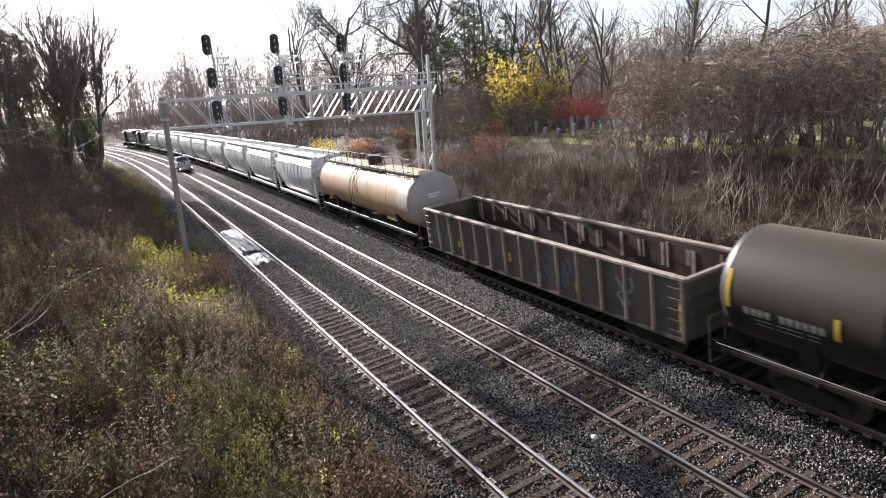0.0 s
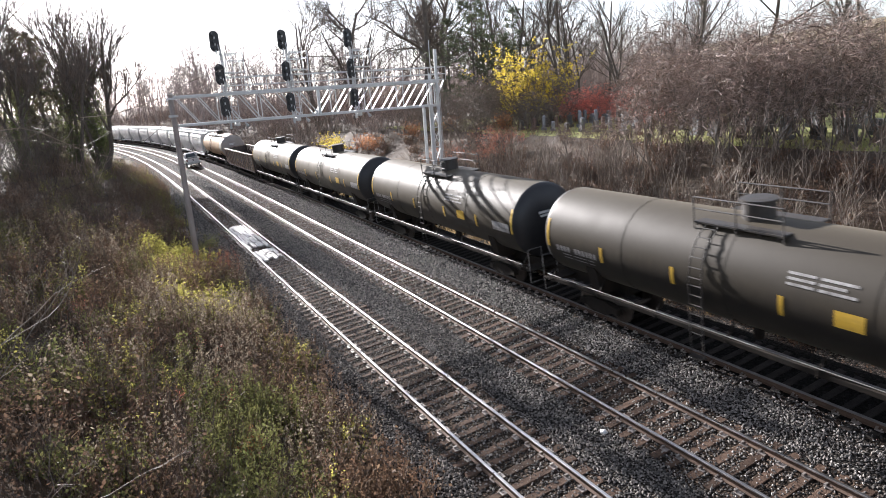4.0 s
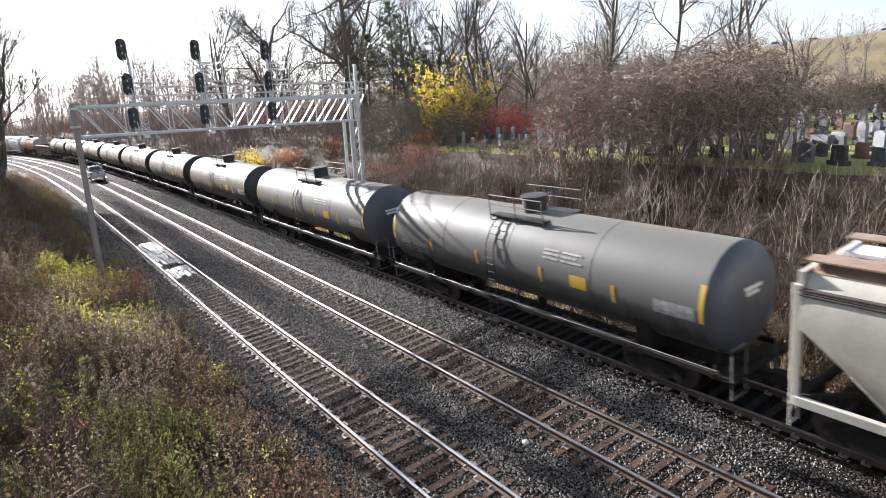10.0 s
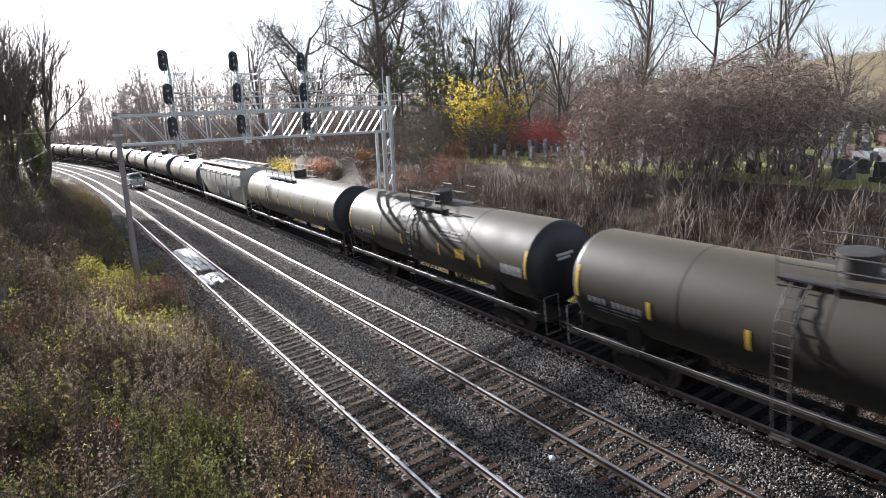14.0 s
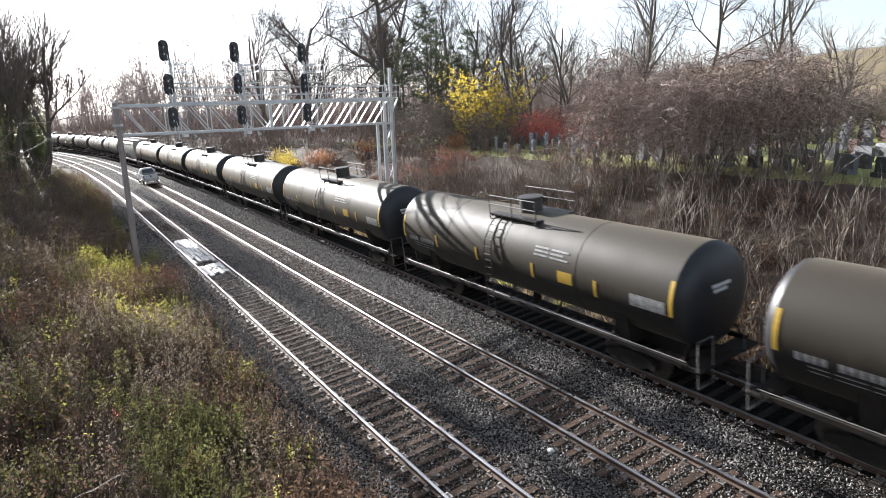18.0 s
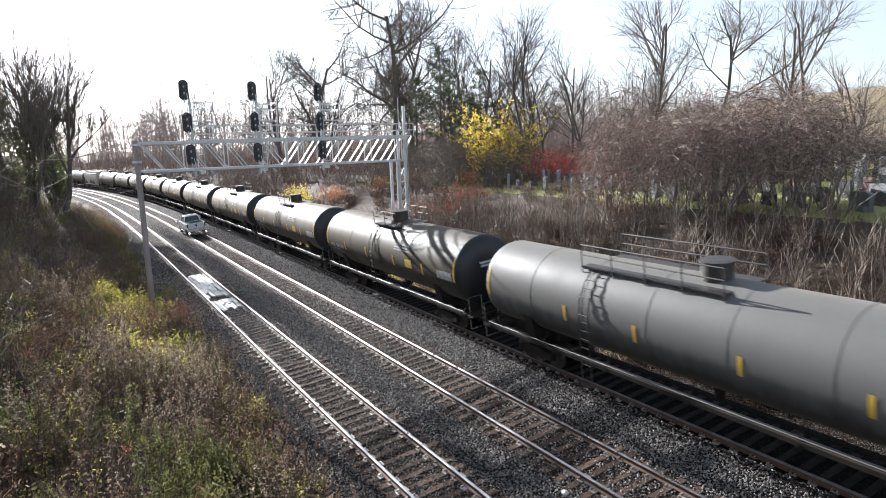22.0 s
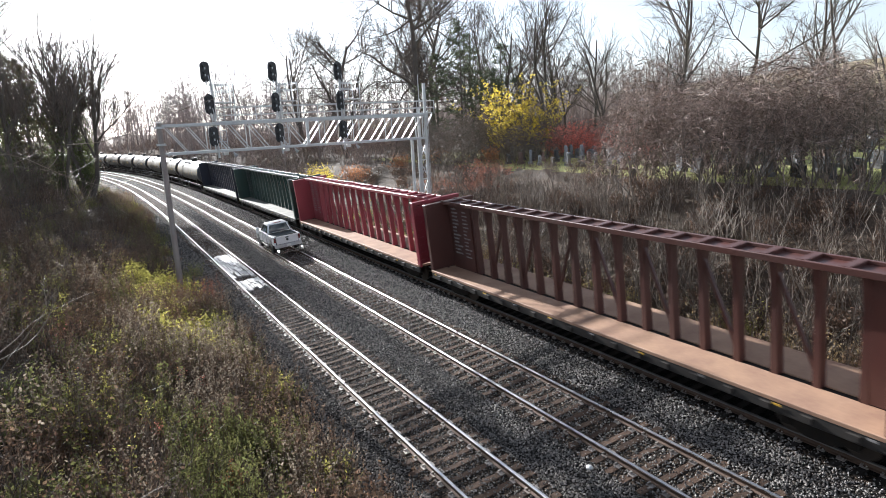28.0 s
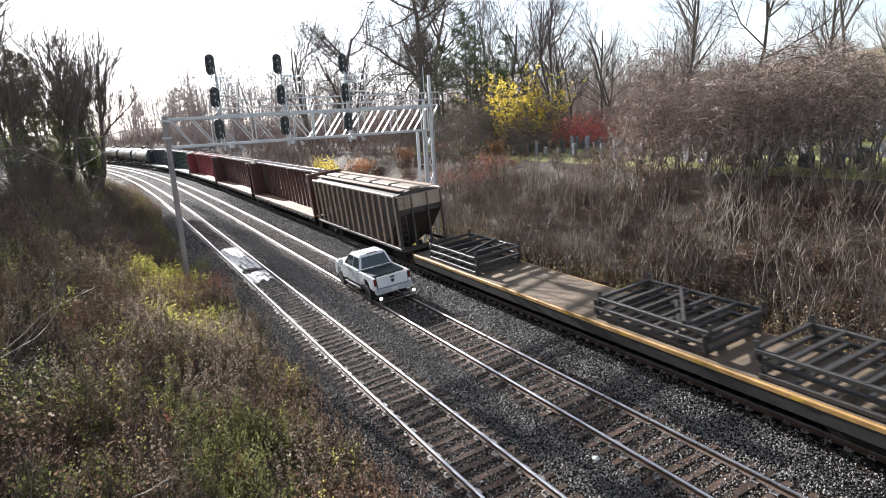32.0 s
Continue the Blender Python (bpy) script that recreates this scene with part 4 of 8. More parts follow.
def locomotive(label, length):
    """A hood unit: frame with walkways and railings, long hood, cab, short nose, fans, tanks and three-axle bogies."""
    global WHEELSET
    WHEELSET = WHEELSET or wheelset_mesh()
    c = thing("locomotive", label, "locomotive", "engines of the freight train")
    e = length / 2 - 0.7
    part("frame", Form().box(-1.5, 1.5, -e, e, 1.25, 1.55, cut=0.03), LOCO_DARK, c)
    part("long_hood", Form().prism([(-0.9, 1.55), (-0.9, 4.1), (-0.7, 4.3), (0.7, 4.3), (0.9, 4.1), (0.9, 1.55)], -e + 0.9, e - 5.2), LOCO_DARK, c)
    part("radiator_housing", Form().box(-1.3, 1.3, -e + 1.2, -e + 4.6, 3.7, 4.55, cut=0.12), LOCO_DARK, c)
    for y in (-e + 2.0, -e + 3.6, -1.0, 0.8):
        part("roof_fan", Form().tube((0, y, 4.28), (0, y, 4.66 if y < -2 else 4.44), 0.62, n=18), LOCO_ROOF, c, "round roof fan")
    part("roof_plate", Form().box(-0.66, 0.66, -e + 4.8, e - 5.4, 4.305, 4.34), LOCO_ROOF, c, "pale sunlit roof plate")
    cab = part("cab", Form().prism([(-1.5, 1.55), (-1.5, 4.0), (-1.1, 4.45), (1.1, 4.45), (1.5, 4.0), (1.5, 1.55)], e - 5.2, e - 2.7), LOCO_DARK, c)
    part("cab_roof", Form().box(-1.05, 1.05, e - 5.15, e - 2.75, 4.455, 4.49), LOCO_ROOF, cab)
    for x in (-1.51, 1.51):
        for y in (e - 4.6, e - 3.6):
            part("side_window", Form().box(x - 0.012, x + 0.012, y - 0.38, y + 0.38, 3.0, 3.75), LOCO_GLASS, cab, "dark cab window")
    part("short_nose", Form().box(-1.0, 1.0, e - 2.7, e - 0.8, 1.55, 2.9, cut=0.1), LOCO_DARK, c)
    part("fuel_tank", Form().prism([(-1.3, 0.5), (-1.45, 0.8), (-1.45, 1.25), (1.45, 1.25), (1.45, 0.8), (1.3, 0.5)], -2.2, 2.2), GRIME, c)
    for side in (-1, 1):
        part("handrail", Form().tube((side * 1.47, -e + 0.2, 2.55), (side * 1.47, e - 5.3, 2.55), 0.02, n=5), BRIGHT_BAR, c)
        for y in np.linspace(-e + 0.3, e - 5.4, 8):
            part("railing_post", Form().tube((side * 1.47, y, 1.55), (side * 1.47, y, 2.55), 0.018, n=5), BRIGHT_BAR, c)
        for k in range(5):
            y = -e + 1.6 + k * 2.0
            part("hood_door", Form().box(side * 0.91 - 0.02, side * 0.91 + 0.02, y, y + 1.7, 1.8, 3.5, cut=0.01), LOCO_DARK, c)
    for way in (-1, 1):
        y = way * (e - 3.0)
        f = Form().box(-1.1, -0.92, y - 2.1, y + 2.1, 0.45, 0.85, cut=0.06).box(0.92, 1.1, y - 2.1, y + 2.1, 0.45, 0.85, cut=0.06).box(-1.0, 1.0, y - 0.3, y + 0.3, 0.6, 1.25)
        b = part("bogie", f, GRIME, c)
        for dy in (-1.6, 0.0, 1.6):
            part("wheelset", WHEELSET, None, b, at=pose(0, y + dy, 0))
        part("pilot", Form().prism([(-1.45, 0.3), (-1.45, 1.25), (1.45, 1.25), (1.45, 0.3)], way * e - 0.06, way * e + 0.06), LOCO_DARK, c)
        coupler(c, way * (e - 0.1), way)
    return c


def gondola(label, length):
    """An open gondola: floor, ribbed sides with a top cap, ends, rusty inside."""
    c = thing("gondola_car", label, "gondola car", "cars of the freight train")
    half = length / 2
    e = half - 0.6
    top = 2.95
    rnd = random.Random(8)
    part("floor", Form().box(-1.4, 1.4, -e + 0.06, e - 0.06, 1.12, 1.22), RUST, c)
    for sx in (-1, 1):
        f = Form()
        f.box(sx * 1.42 - 0.03, sx * 1.42 + 0.03, -e, e, 1.0, top - 0.06)
        part("side_wall", f, GONDOLA, c)
        f = Form().box(sx * 1.36 - 0.01, sx * 1.36 + 0.02, -e + 0.06, e - 0.06, 1.22, top - 0.08)
        part("inner_lining", f, RUST, c, "rusty inner side sheet")
        f = Form().box(sx * 1.46 - 0.11, sx * 1.46 + 0.11, -e - 0.02, e + 0.02, top - 0.06, top + 0.06, cut=0.02)
        part("top_cap", f, GONDOLA_RIB, c, "rust-rubbed top cap")
        for y in np.linspace(-e + 0.12, e - 0.12, 15):
            f = Form().box(sx * 1.50 - 0.07, sx * 1.50 + 0.07, y - 0.042, y + 0.042, 1.0, top - 0.07, cut=0.015)
            part("side_stake", f, GONDOLA_RIB, c, "rust-streaked side stake")
        for y in np.linspace(-e + 1.0, e - 1.0, 14):
            for k in range(1 + (rnd.random() < 0.5)):
                w = rnd.uniform(0.03, 0.09)
                q = y + 0.22 * k
                f = Form().box(sx * 1.335 - 0.008, sx * 1.335 + 0.016, q - w, q + w, rnd.uniform(1.6, 2.2), top - rnd.uniform(0.1, 0.3))
                part("inside_strap", f, rnd.choice((STRAP, STRAP, GONDOLA_RIB)), c, "pale scraped inside strap")
        f = Form().box(sx * 1.48 - 0.05, sx * 1.48 + 0.05, -e, e, 0.9, 1.02)
        part("side_sill", f, GONDOLA, c)
    for way in (-1, 1):
        f = Form().box(-1.42, 1.42, way * e - 0.04, way * e + 0.04, 1.0, top - 0.06)
        for z in (1.4, 1.9, 2.4):
            f.box(-1.4, 1.4, way * e - 0.10, way * e + 0.10, z - 0.06, z + 0.06)
        part("end_wall", f, GONDOLA, c)
        f = Form().box(-1.5, 1.5, way * e - 0.08, way * e + 0.08, top - 0.06, top + 0.06, cut=0.02)
        part("end_cap", f, GONDOLA_RIB, c)
        bogie(c, way * (half - 2.6))
        coupler(c, way * (half - 0.75), way)
        for z in (1.25, 1.6, 1.95, 2.3, 2.65):
            part("grab_iron", Form().tube((-1.58, way * (e - 0.15), z), (-1.58, way * (e - 0.6), z), 0.017, n=5), IRON, c)
    part("centre_sill", Form().box(-0.3, 0.3, -e, e, 0.75, 1.1), GRIME, c)
    marks(c, [(-1.56, -e + 0.15, 1.75, 0.14, 1.0), (-1.452, 0.9, 1.8, 0.2, 0.4), (-1.452, -3.4, 1.5, 0.25, 0.35), (-1.452, 5.2, 1.6, 0.2, 0.3)], YELLOW)
    rnd = random.Random(4)
    for y0, n, col in ((-0.9, 6, SPRAY_BLUE), (e - 0.8, 4, SPRAY_TEAL), (-5.6, 2, SPRAY_PALE)):
        for k in range(n):
            f = Form()
            y, z = y0 - 0.42 * k, 1.9 + rnd.uniform(-0.12, 0.12)
            f.path([(-1.458, y + rnd.uniform(-0.2, 0.2), z - 0.5), (-1.458, y + 0.15, z - 0.1), (-1.458, y - 0.15, z + 0.1), (-1.458, y + rnd.uniform(-0.2, 0.2), z + 0.5)], 0.07, 5)
            f.v = [(-1.458 + (v[0] + 1.458) * 0.1, v[1], v[2]) for v in f.v]
            part("graffiti_stroke", f, col, c, "spray-painted stroke")
    return c


def centerbeam(label, paint, deck_paint, length):
    """A centerbeam flat car: deck, end bulkheads, a row of posts and braces under a ladder-like top chord."""
    c = thing("centerbeam_car", label, "centerbeam car", "cars of the freight train")
    half = length / 2
    e = half - 0.75
    top = 4.55
    for sx in (-1, 1):
        f = Form().add([(sx * 0.12, -e, 1.12), (sx * 1.42, -e, 1.2), (sx * 1.42, e, 1.2), (sx * 0.12, e, 1.12), (sx * 0.12, -e, 1.02), (sx * 1.42, -e, 1.1), (sx * 1.42, e, 1.1), (sx * 0.12, e, 1.02)],
                       [(0, 1, 2, 3), (4, 5, 6, 7), (0, 1, 5, 4), (1, 2, 6, 5), (2, 3, 7, 6), (3, 0, 4, 7)])
        part("deck", f, deck_paint, c, "scuffed sloping deck")
        f = Form().box(sx * 1.42 - 0.04, sx * 1.42 + 0.05, -e, e, 1.08, 1.205, cut=0.015)
        part("deck_edge", f, deck_paint, c)
        # Black here puts the shade of the sill's side face into its colour.
        f = Form().box(sx * 1.41 - 0.04, sx * 1.41 + 0.04, -e, e, 0.78, 1.08, cut=0.015)
        part("side_sill", f, IRON, c, "side sill with painted dark shade")
        winch = solid(Form().box(sx * 1.48 - 0.05, sx * 1.48 + 0.05, -0.14, 0.14, 0.86, 1.02).mesh("winch", IRON))
        for y in np.linspace(-e + 0.8, e - 0.8, 19):
            part("winch", winch, None, c, at=pose(0, y, 0))
        for k, y in enumerate(np.linspace(-e + 0.4, e - 0.4, 10)):
            f = Form().box(sx * 1.475 - 0.006, sx * 1.475 + 0.006, y - 0.11, y + 0.11, 1.0, 1.06)
            part("reflective_strip", f, YELLOW if k % 2 else material_once("faded_stencil_panel"), c)
    for way in (-1, 1):
        f = Form()
        f.box(-1.42, 1.42, way * (e - 0.12) - 0.05, way * (e - 0.12) + 0.05, 1.2, top + 0.05, cut=0.015)
        bulk = part("end_bulkhead", f, paint, c)
        for x in (-1.36, -0.5, 0.5, 1.36):
            part("bulkhead_post", Form().box(x - 0.06, x + 0.06, way * e - 0.16, way * e + 0.10, 1.1, top + 0.04, cut=0.015), paint, bulk)
        part("bulkhead_cap", Form().box(-1.43, 1.43, way * e - 0.2, way * e + 0.12, top - 0.1, top + 0.06, cut=0.015), paint, bulk)
        f = Form()
        y0, y1 = sorted((way * (e - 0.2), way * (e - (2.3 if way > 0 else 1.2))))
        f.box(-0.14, -0.08, y0, y1, 1.15, top)
        f.box(0.08, 0.14, y0, y1, 1.15, top)
        part("solid_end_panel", f, paint, c)
        if way > 0:
            f = Form()
            rnd = random.Random(3)
            for k in range(13):
                w = rnd.uniform(0.35, 0.75)
                f.box(-0.150, -0.144, e - 0.5 - w, e - 0.5, 4.2 - 0.19 * k, 4.28 - 0.19 * k)
                f.box(-0.150, -0.144, e - 1.5 - w * 0.8, e - 1.5, 4.1 - 0.19 * k, 4.17 - 0.19 * k)
            part("stencil_marking", f, material_once("faded_stencil_panel"), c, "faded white loading notes", kind="stuff")
        bogie(c, way * (half - 2.6))
        coupler(c, way * (half - 0.8), way)
        for z in (1.5, 1.9, 2.3, 2.7, 3.1, 3.5, 3.9, 4.3):
            part("ladder_rung", Form().tube((-1.40, way * (e + 0.12), z), (-0.95, way * (e + 0.12), z), 0.017, n=5), paint, bulk)
    ys = np.linspace(-e + 1.3, e - 2.5, 16)
    for k, y in enumerate(ys):
        f = Form()
        f.add([(sx * w, y + d, z) for z, w, q in ((1.1, 0.15, 0.10), (top - 0.9, 0.12, 0.085), (top, 0.20, 0.12)) for sx, d in ((-1, -q), (1, -q), (1, q), (-1, q))],
              [(0, 1, 5, 4), (1, 2, 6, 5), (2, 3, 7, 6), (3, 0, 4, 7), (4, 5, 9, 8), (5, 6, 10, 9), (6, 7, 11, 10), (7, 4, 8, 11), (0, 1, 2, 3), (8, 9, 10, 11)])
        part("post", f, paint, c)
    for k in range(1, 15, 2):
        f = Form()
        a, b = ys[k], ys[k + 1]
        if k > 7:
            a, b = b, a
        f.bar((0, a, 1.3), (0, b, top - 0.35), 0.09, 0.10)
        part("diagonal_brace", f, paint, c)
    f = Form()
    for sx in (-1, 1):
        f.box(sx * 0.40 - 0.05, sx * 0.40 + 0.05, -e, e, top - 0.06, top + 0.12, cut=0.012)
    part("top_plate", Form().box(-0.345, 0.345, -e, e, top - 0.02, top + 0.02), paint, c)
    for y in np.linspace(-e + 0.6, e - 0.6, 20):
        f.box(-0.38, 0.38, y - 0.12, y + 0.12, top + 0.024, top + 0.13)
    part("top_chord", f, paint, c, "ladder-like top chord")
    part("centre_sill", Form().box(-0.35, 0.35, -e, e, 0.72, 1.08), GRIME, c)
    return c


def flat_car(label, length):
    """A long flat car with a timber deck."""
    c = thing("flat_car", label, "flat car", "cars of the freight train")
    half = length / 2
    e = half - 0.55
    for sx in (-1, 1):
        f = Form().box(sx * 1.40 - 0.05, sx * 1.40 + 0.06, -e, e, 0.98, 1.14, cut=0.02)
        part("side_sill", f, SILL_YELLOW, c, "worn orange-yellow side sill")
        part("side_girder", Form().box(sx * 1.38 - 0.05, sx * 1.38 + 0.03, -e, e, 0.60, 0.98, cut=0.02), IRON, c)
    n = 34
    for k in range(n):
        y0 = -e + 2 * e * k / n
        f = Form().box(-1.36, 1.36, y0 + 0.008, y0 + 2 * e / n - 0.008, 1.06, 1.15)
        part("deck_plank", f, DECK_WOOD, c)
    for way in (-1, 1):
        part("end_sill", Form().box(-1.42, 1.42, way * e - 0.08, way * e + 0.08, 0.75, 1.15), IRON, c)
        bogie(c, way * (half - 3.0))
        coupler(c, way * (half - 0.75), way)
    part("centre_sill", Form().box(-0.35, 0.35, -e, e, 0.6, 1.04), GRIME, c)
    marks(c, [(-1.466, y, 1.06, 0.3, 0.09) for y in np.linspace(-e + 1, e - 1, 9)], YELLOW)
    return c


def pile_of_frames(seed):
    """Two or three black steel frames laid on one another."""
    rnd = random.Random(seed)
    c = thing("stack_of_steel_frames", "stack of black steel frames lying on the flat car's deck", "steel frames", "frames carried by the flat car")
    for k in range(3):
        z = 0.06 + 0.34 * k
        dx, dy = rnd.uniform(-0.06, 0.06), rnd.uniform(-0.15, 0.15)
        L, W = 2.3, 1.22
        for sx in (-1, 1):
            part("long_bar", Form().box(sx * W + dx - 0.06, sx * W + dx + 0.06, -L + dy, L + dy, z, z + 0.12, cut=0.01), IRON, c)
        for y in np.linspace(-L, L, 6):
            part("cross_bar", Form().box(-W + dx, W + dx, y + dy - 0.055, y + dy + 0.055, z + 0.02, z + 0.13), IRON, c)
        for sx in (-1, 1):
            for y in (-L, L):
                part("corner_post", Form().box(sx * W + dx - 0.05, sx * W + dx + 0.05, y + dy - 0.05, y + dy + 0.05, z - 0.06 if k == 0 else z - 0.2, z + 0.34), IRON, c)
        part("skew_bar", Form().bar((-W, -L * 0.6 + dy, z + 0.17), (W, L * rnd.uniform(-0.2, 0.7), z + 0.17), 0.1), IRON, c)
    return c


# couplings along the train, from the head: metres from the point that passes y = 0 at the start
TRAIN = []      # (thing, middle of the car along the train)


def consist():
    black = "glossy black tank car with road dust and yellow strips"
    proto = {}

    def put(maker, key, front, back):
        if key in proto:
            c = copy_thing(proto[key], Matrix())
        else:
            c = maker(18.25 if key in ("black", "patched", "grey") else front - back)
            proto[key] = c
        TRAIN.append((c, (front + back) / 2))
        return c

    white = lambda n: curved_hopper("silver-white covered hopper car with a bowed side", HOPPER_SILVER, HOPPER_SILVER, n)
    front = 47.2 + 12.9 * 9 + 2 * 18.4
    for k in range(2):
        put(lambda n: locomotive("dark diesel locomotive with a pale sunlit roof", n), "locomotive", front, front - 18.4)
        front -= 18.4
    for k in range(9):
        put(white, "white", front, front - 12.9)
        front -= 12.9
    put(lambda n: tank_car("tan painted tank car with a long top walkway", TAN_TANK, n, True, 4, text=False), "tan", 47.2, 29.5)
    put(lambda n: gondola("empty open gondola car with rusty inside and graffiti", n), "gondola", 29.5, 11.6)
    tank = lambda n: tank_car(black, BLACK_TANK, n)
    patched = lambda n: tank_car("black tank car with clean patches and painted sky glare along its top", BLACK_TANK, n, patches=((4.6, 2.6, 18, 48), (-3.4, 3.6, 20, 46)))
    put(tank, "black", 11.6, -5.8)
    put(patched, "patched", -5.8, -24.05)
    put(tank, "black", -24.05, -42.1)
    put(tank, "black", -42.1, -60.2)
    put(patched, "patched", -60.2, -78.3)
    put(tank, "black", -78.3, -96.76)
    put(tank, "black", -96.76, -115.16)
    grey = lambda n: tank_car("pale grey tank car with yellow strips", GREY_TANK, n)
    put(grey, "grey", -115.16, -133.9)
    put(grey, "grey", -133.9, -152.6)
    put(lambda n: curved_hopper("stained pale covered hopper car with red and blue graffiti", HOPPER_WHITE, HOPPER_ROOF, n, True), "graffiti", -152.6, -170.75)
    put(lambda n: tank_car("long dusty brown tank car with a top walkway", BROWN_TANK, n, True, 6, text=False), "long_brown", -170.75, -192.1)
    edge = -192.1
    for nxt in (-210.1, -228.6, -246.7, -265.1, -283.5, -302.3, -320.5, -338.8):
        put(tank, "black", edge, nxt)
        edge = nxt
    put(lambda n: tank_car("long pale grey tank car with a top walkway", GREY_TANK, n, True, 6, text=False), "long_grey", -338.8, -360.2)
    for name, paint, deck, a, b in (("dark blue", BEAM_BLUE, DECK_GREY, -360.2, -384.85), ("dark green", BEAM_GREEN, DECK_GREY, -384.85, -409.3), ("bright red", BEAM_RED, DECK_RED, -409.3, -432.9),
                                    ("brown-red", BEAM_BROWN, DECK_RED, -432.9, -456.0), ("brown-red", BEAM_BROWN, DECK_RED, -456.0, -479.3)):
        put(lambda n: centerbeam("empty " + name + " centerbeam lumber car", paint, deck, n), name, a, b)
    put(lambda n: ribbed_hopper("grimy dark covered hopper car with rusty ribs", n), "ribbed", -479.3, -496.4)
    put(lambda n: flat_car("long flat car with a worn timber deck", n), "flat", -496.4, -523.6)


consist()
LOADS = [(pile_of_frames(1), 8.85), (pile_of_frames(2), -3.9), (pile_of_frames(3), -10.2)]

# ---- motion ----
SPEEDS = ((0, 15.4), (2.5, 15.6), (5, 16.05), (9, 16.55), (13, 16.55), (19, 16.85), (23, 17.0), (26, 16.8), (30, 16.5), (32, 16.5))


def run(t):
    """How far the train has gone by t seconds."""
    n = 200
    ts = np.linspace(0, t, n + 1)
    v = np.interp((ts[1:] + ts[:-1]) / 2, [s[0] for s in SPEEDS], [s[1] for s in SPEEDS])
    return float(v.sum() * t / n)


RUN = {t: run(t) for t in range(33)}


def motions():
    for c, q in TRAIN:
        walk(c, [(t, track_pose(2, q + RUN[t])) for t in range(33)])
    deck = (-496.4 - 523.6) / 2
    for c, y in LOADS:
        walk(c, [(t, track_pose(2, deck + RUN[t]) @ pose(0, y, 1.15)) for t in range(33)])
    pickup_motion()
    for c, at in TRAFFIC:
        walk(c, [(t, pose(HILL_ROAD_X - 2.0, q, hill_road_height(q) + 0.13, 0, 0, 180)) for t in range(0, 33, 2) for q in [88.0 + 18.0 * (at - t)]])

# ---- the signal bridge ----
SIGNAL_BLACK = material("black_signal_paint", (0.025, 0.026, 0.028), 0.45, other=(0.05, 0.05, 0.055), scale=5, bump=0.05)
CABLE = material("black_cable_sheath", (0.02, 0.02, 0.02), 0.6, scale=5, bump=0.05)


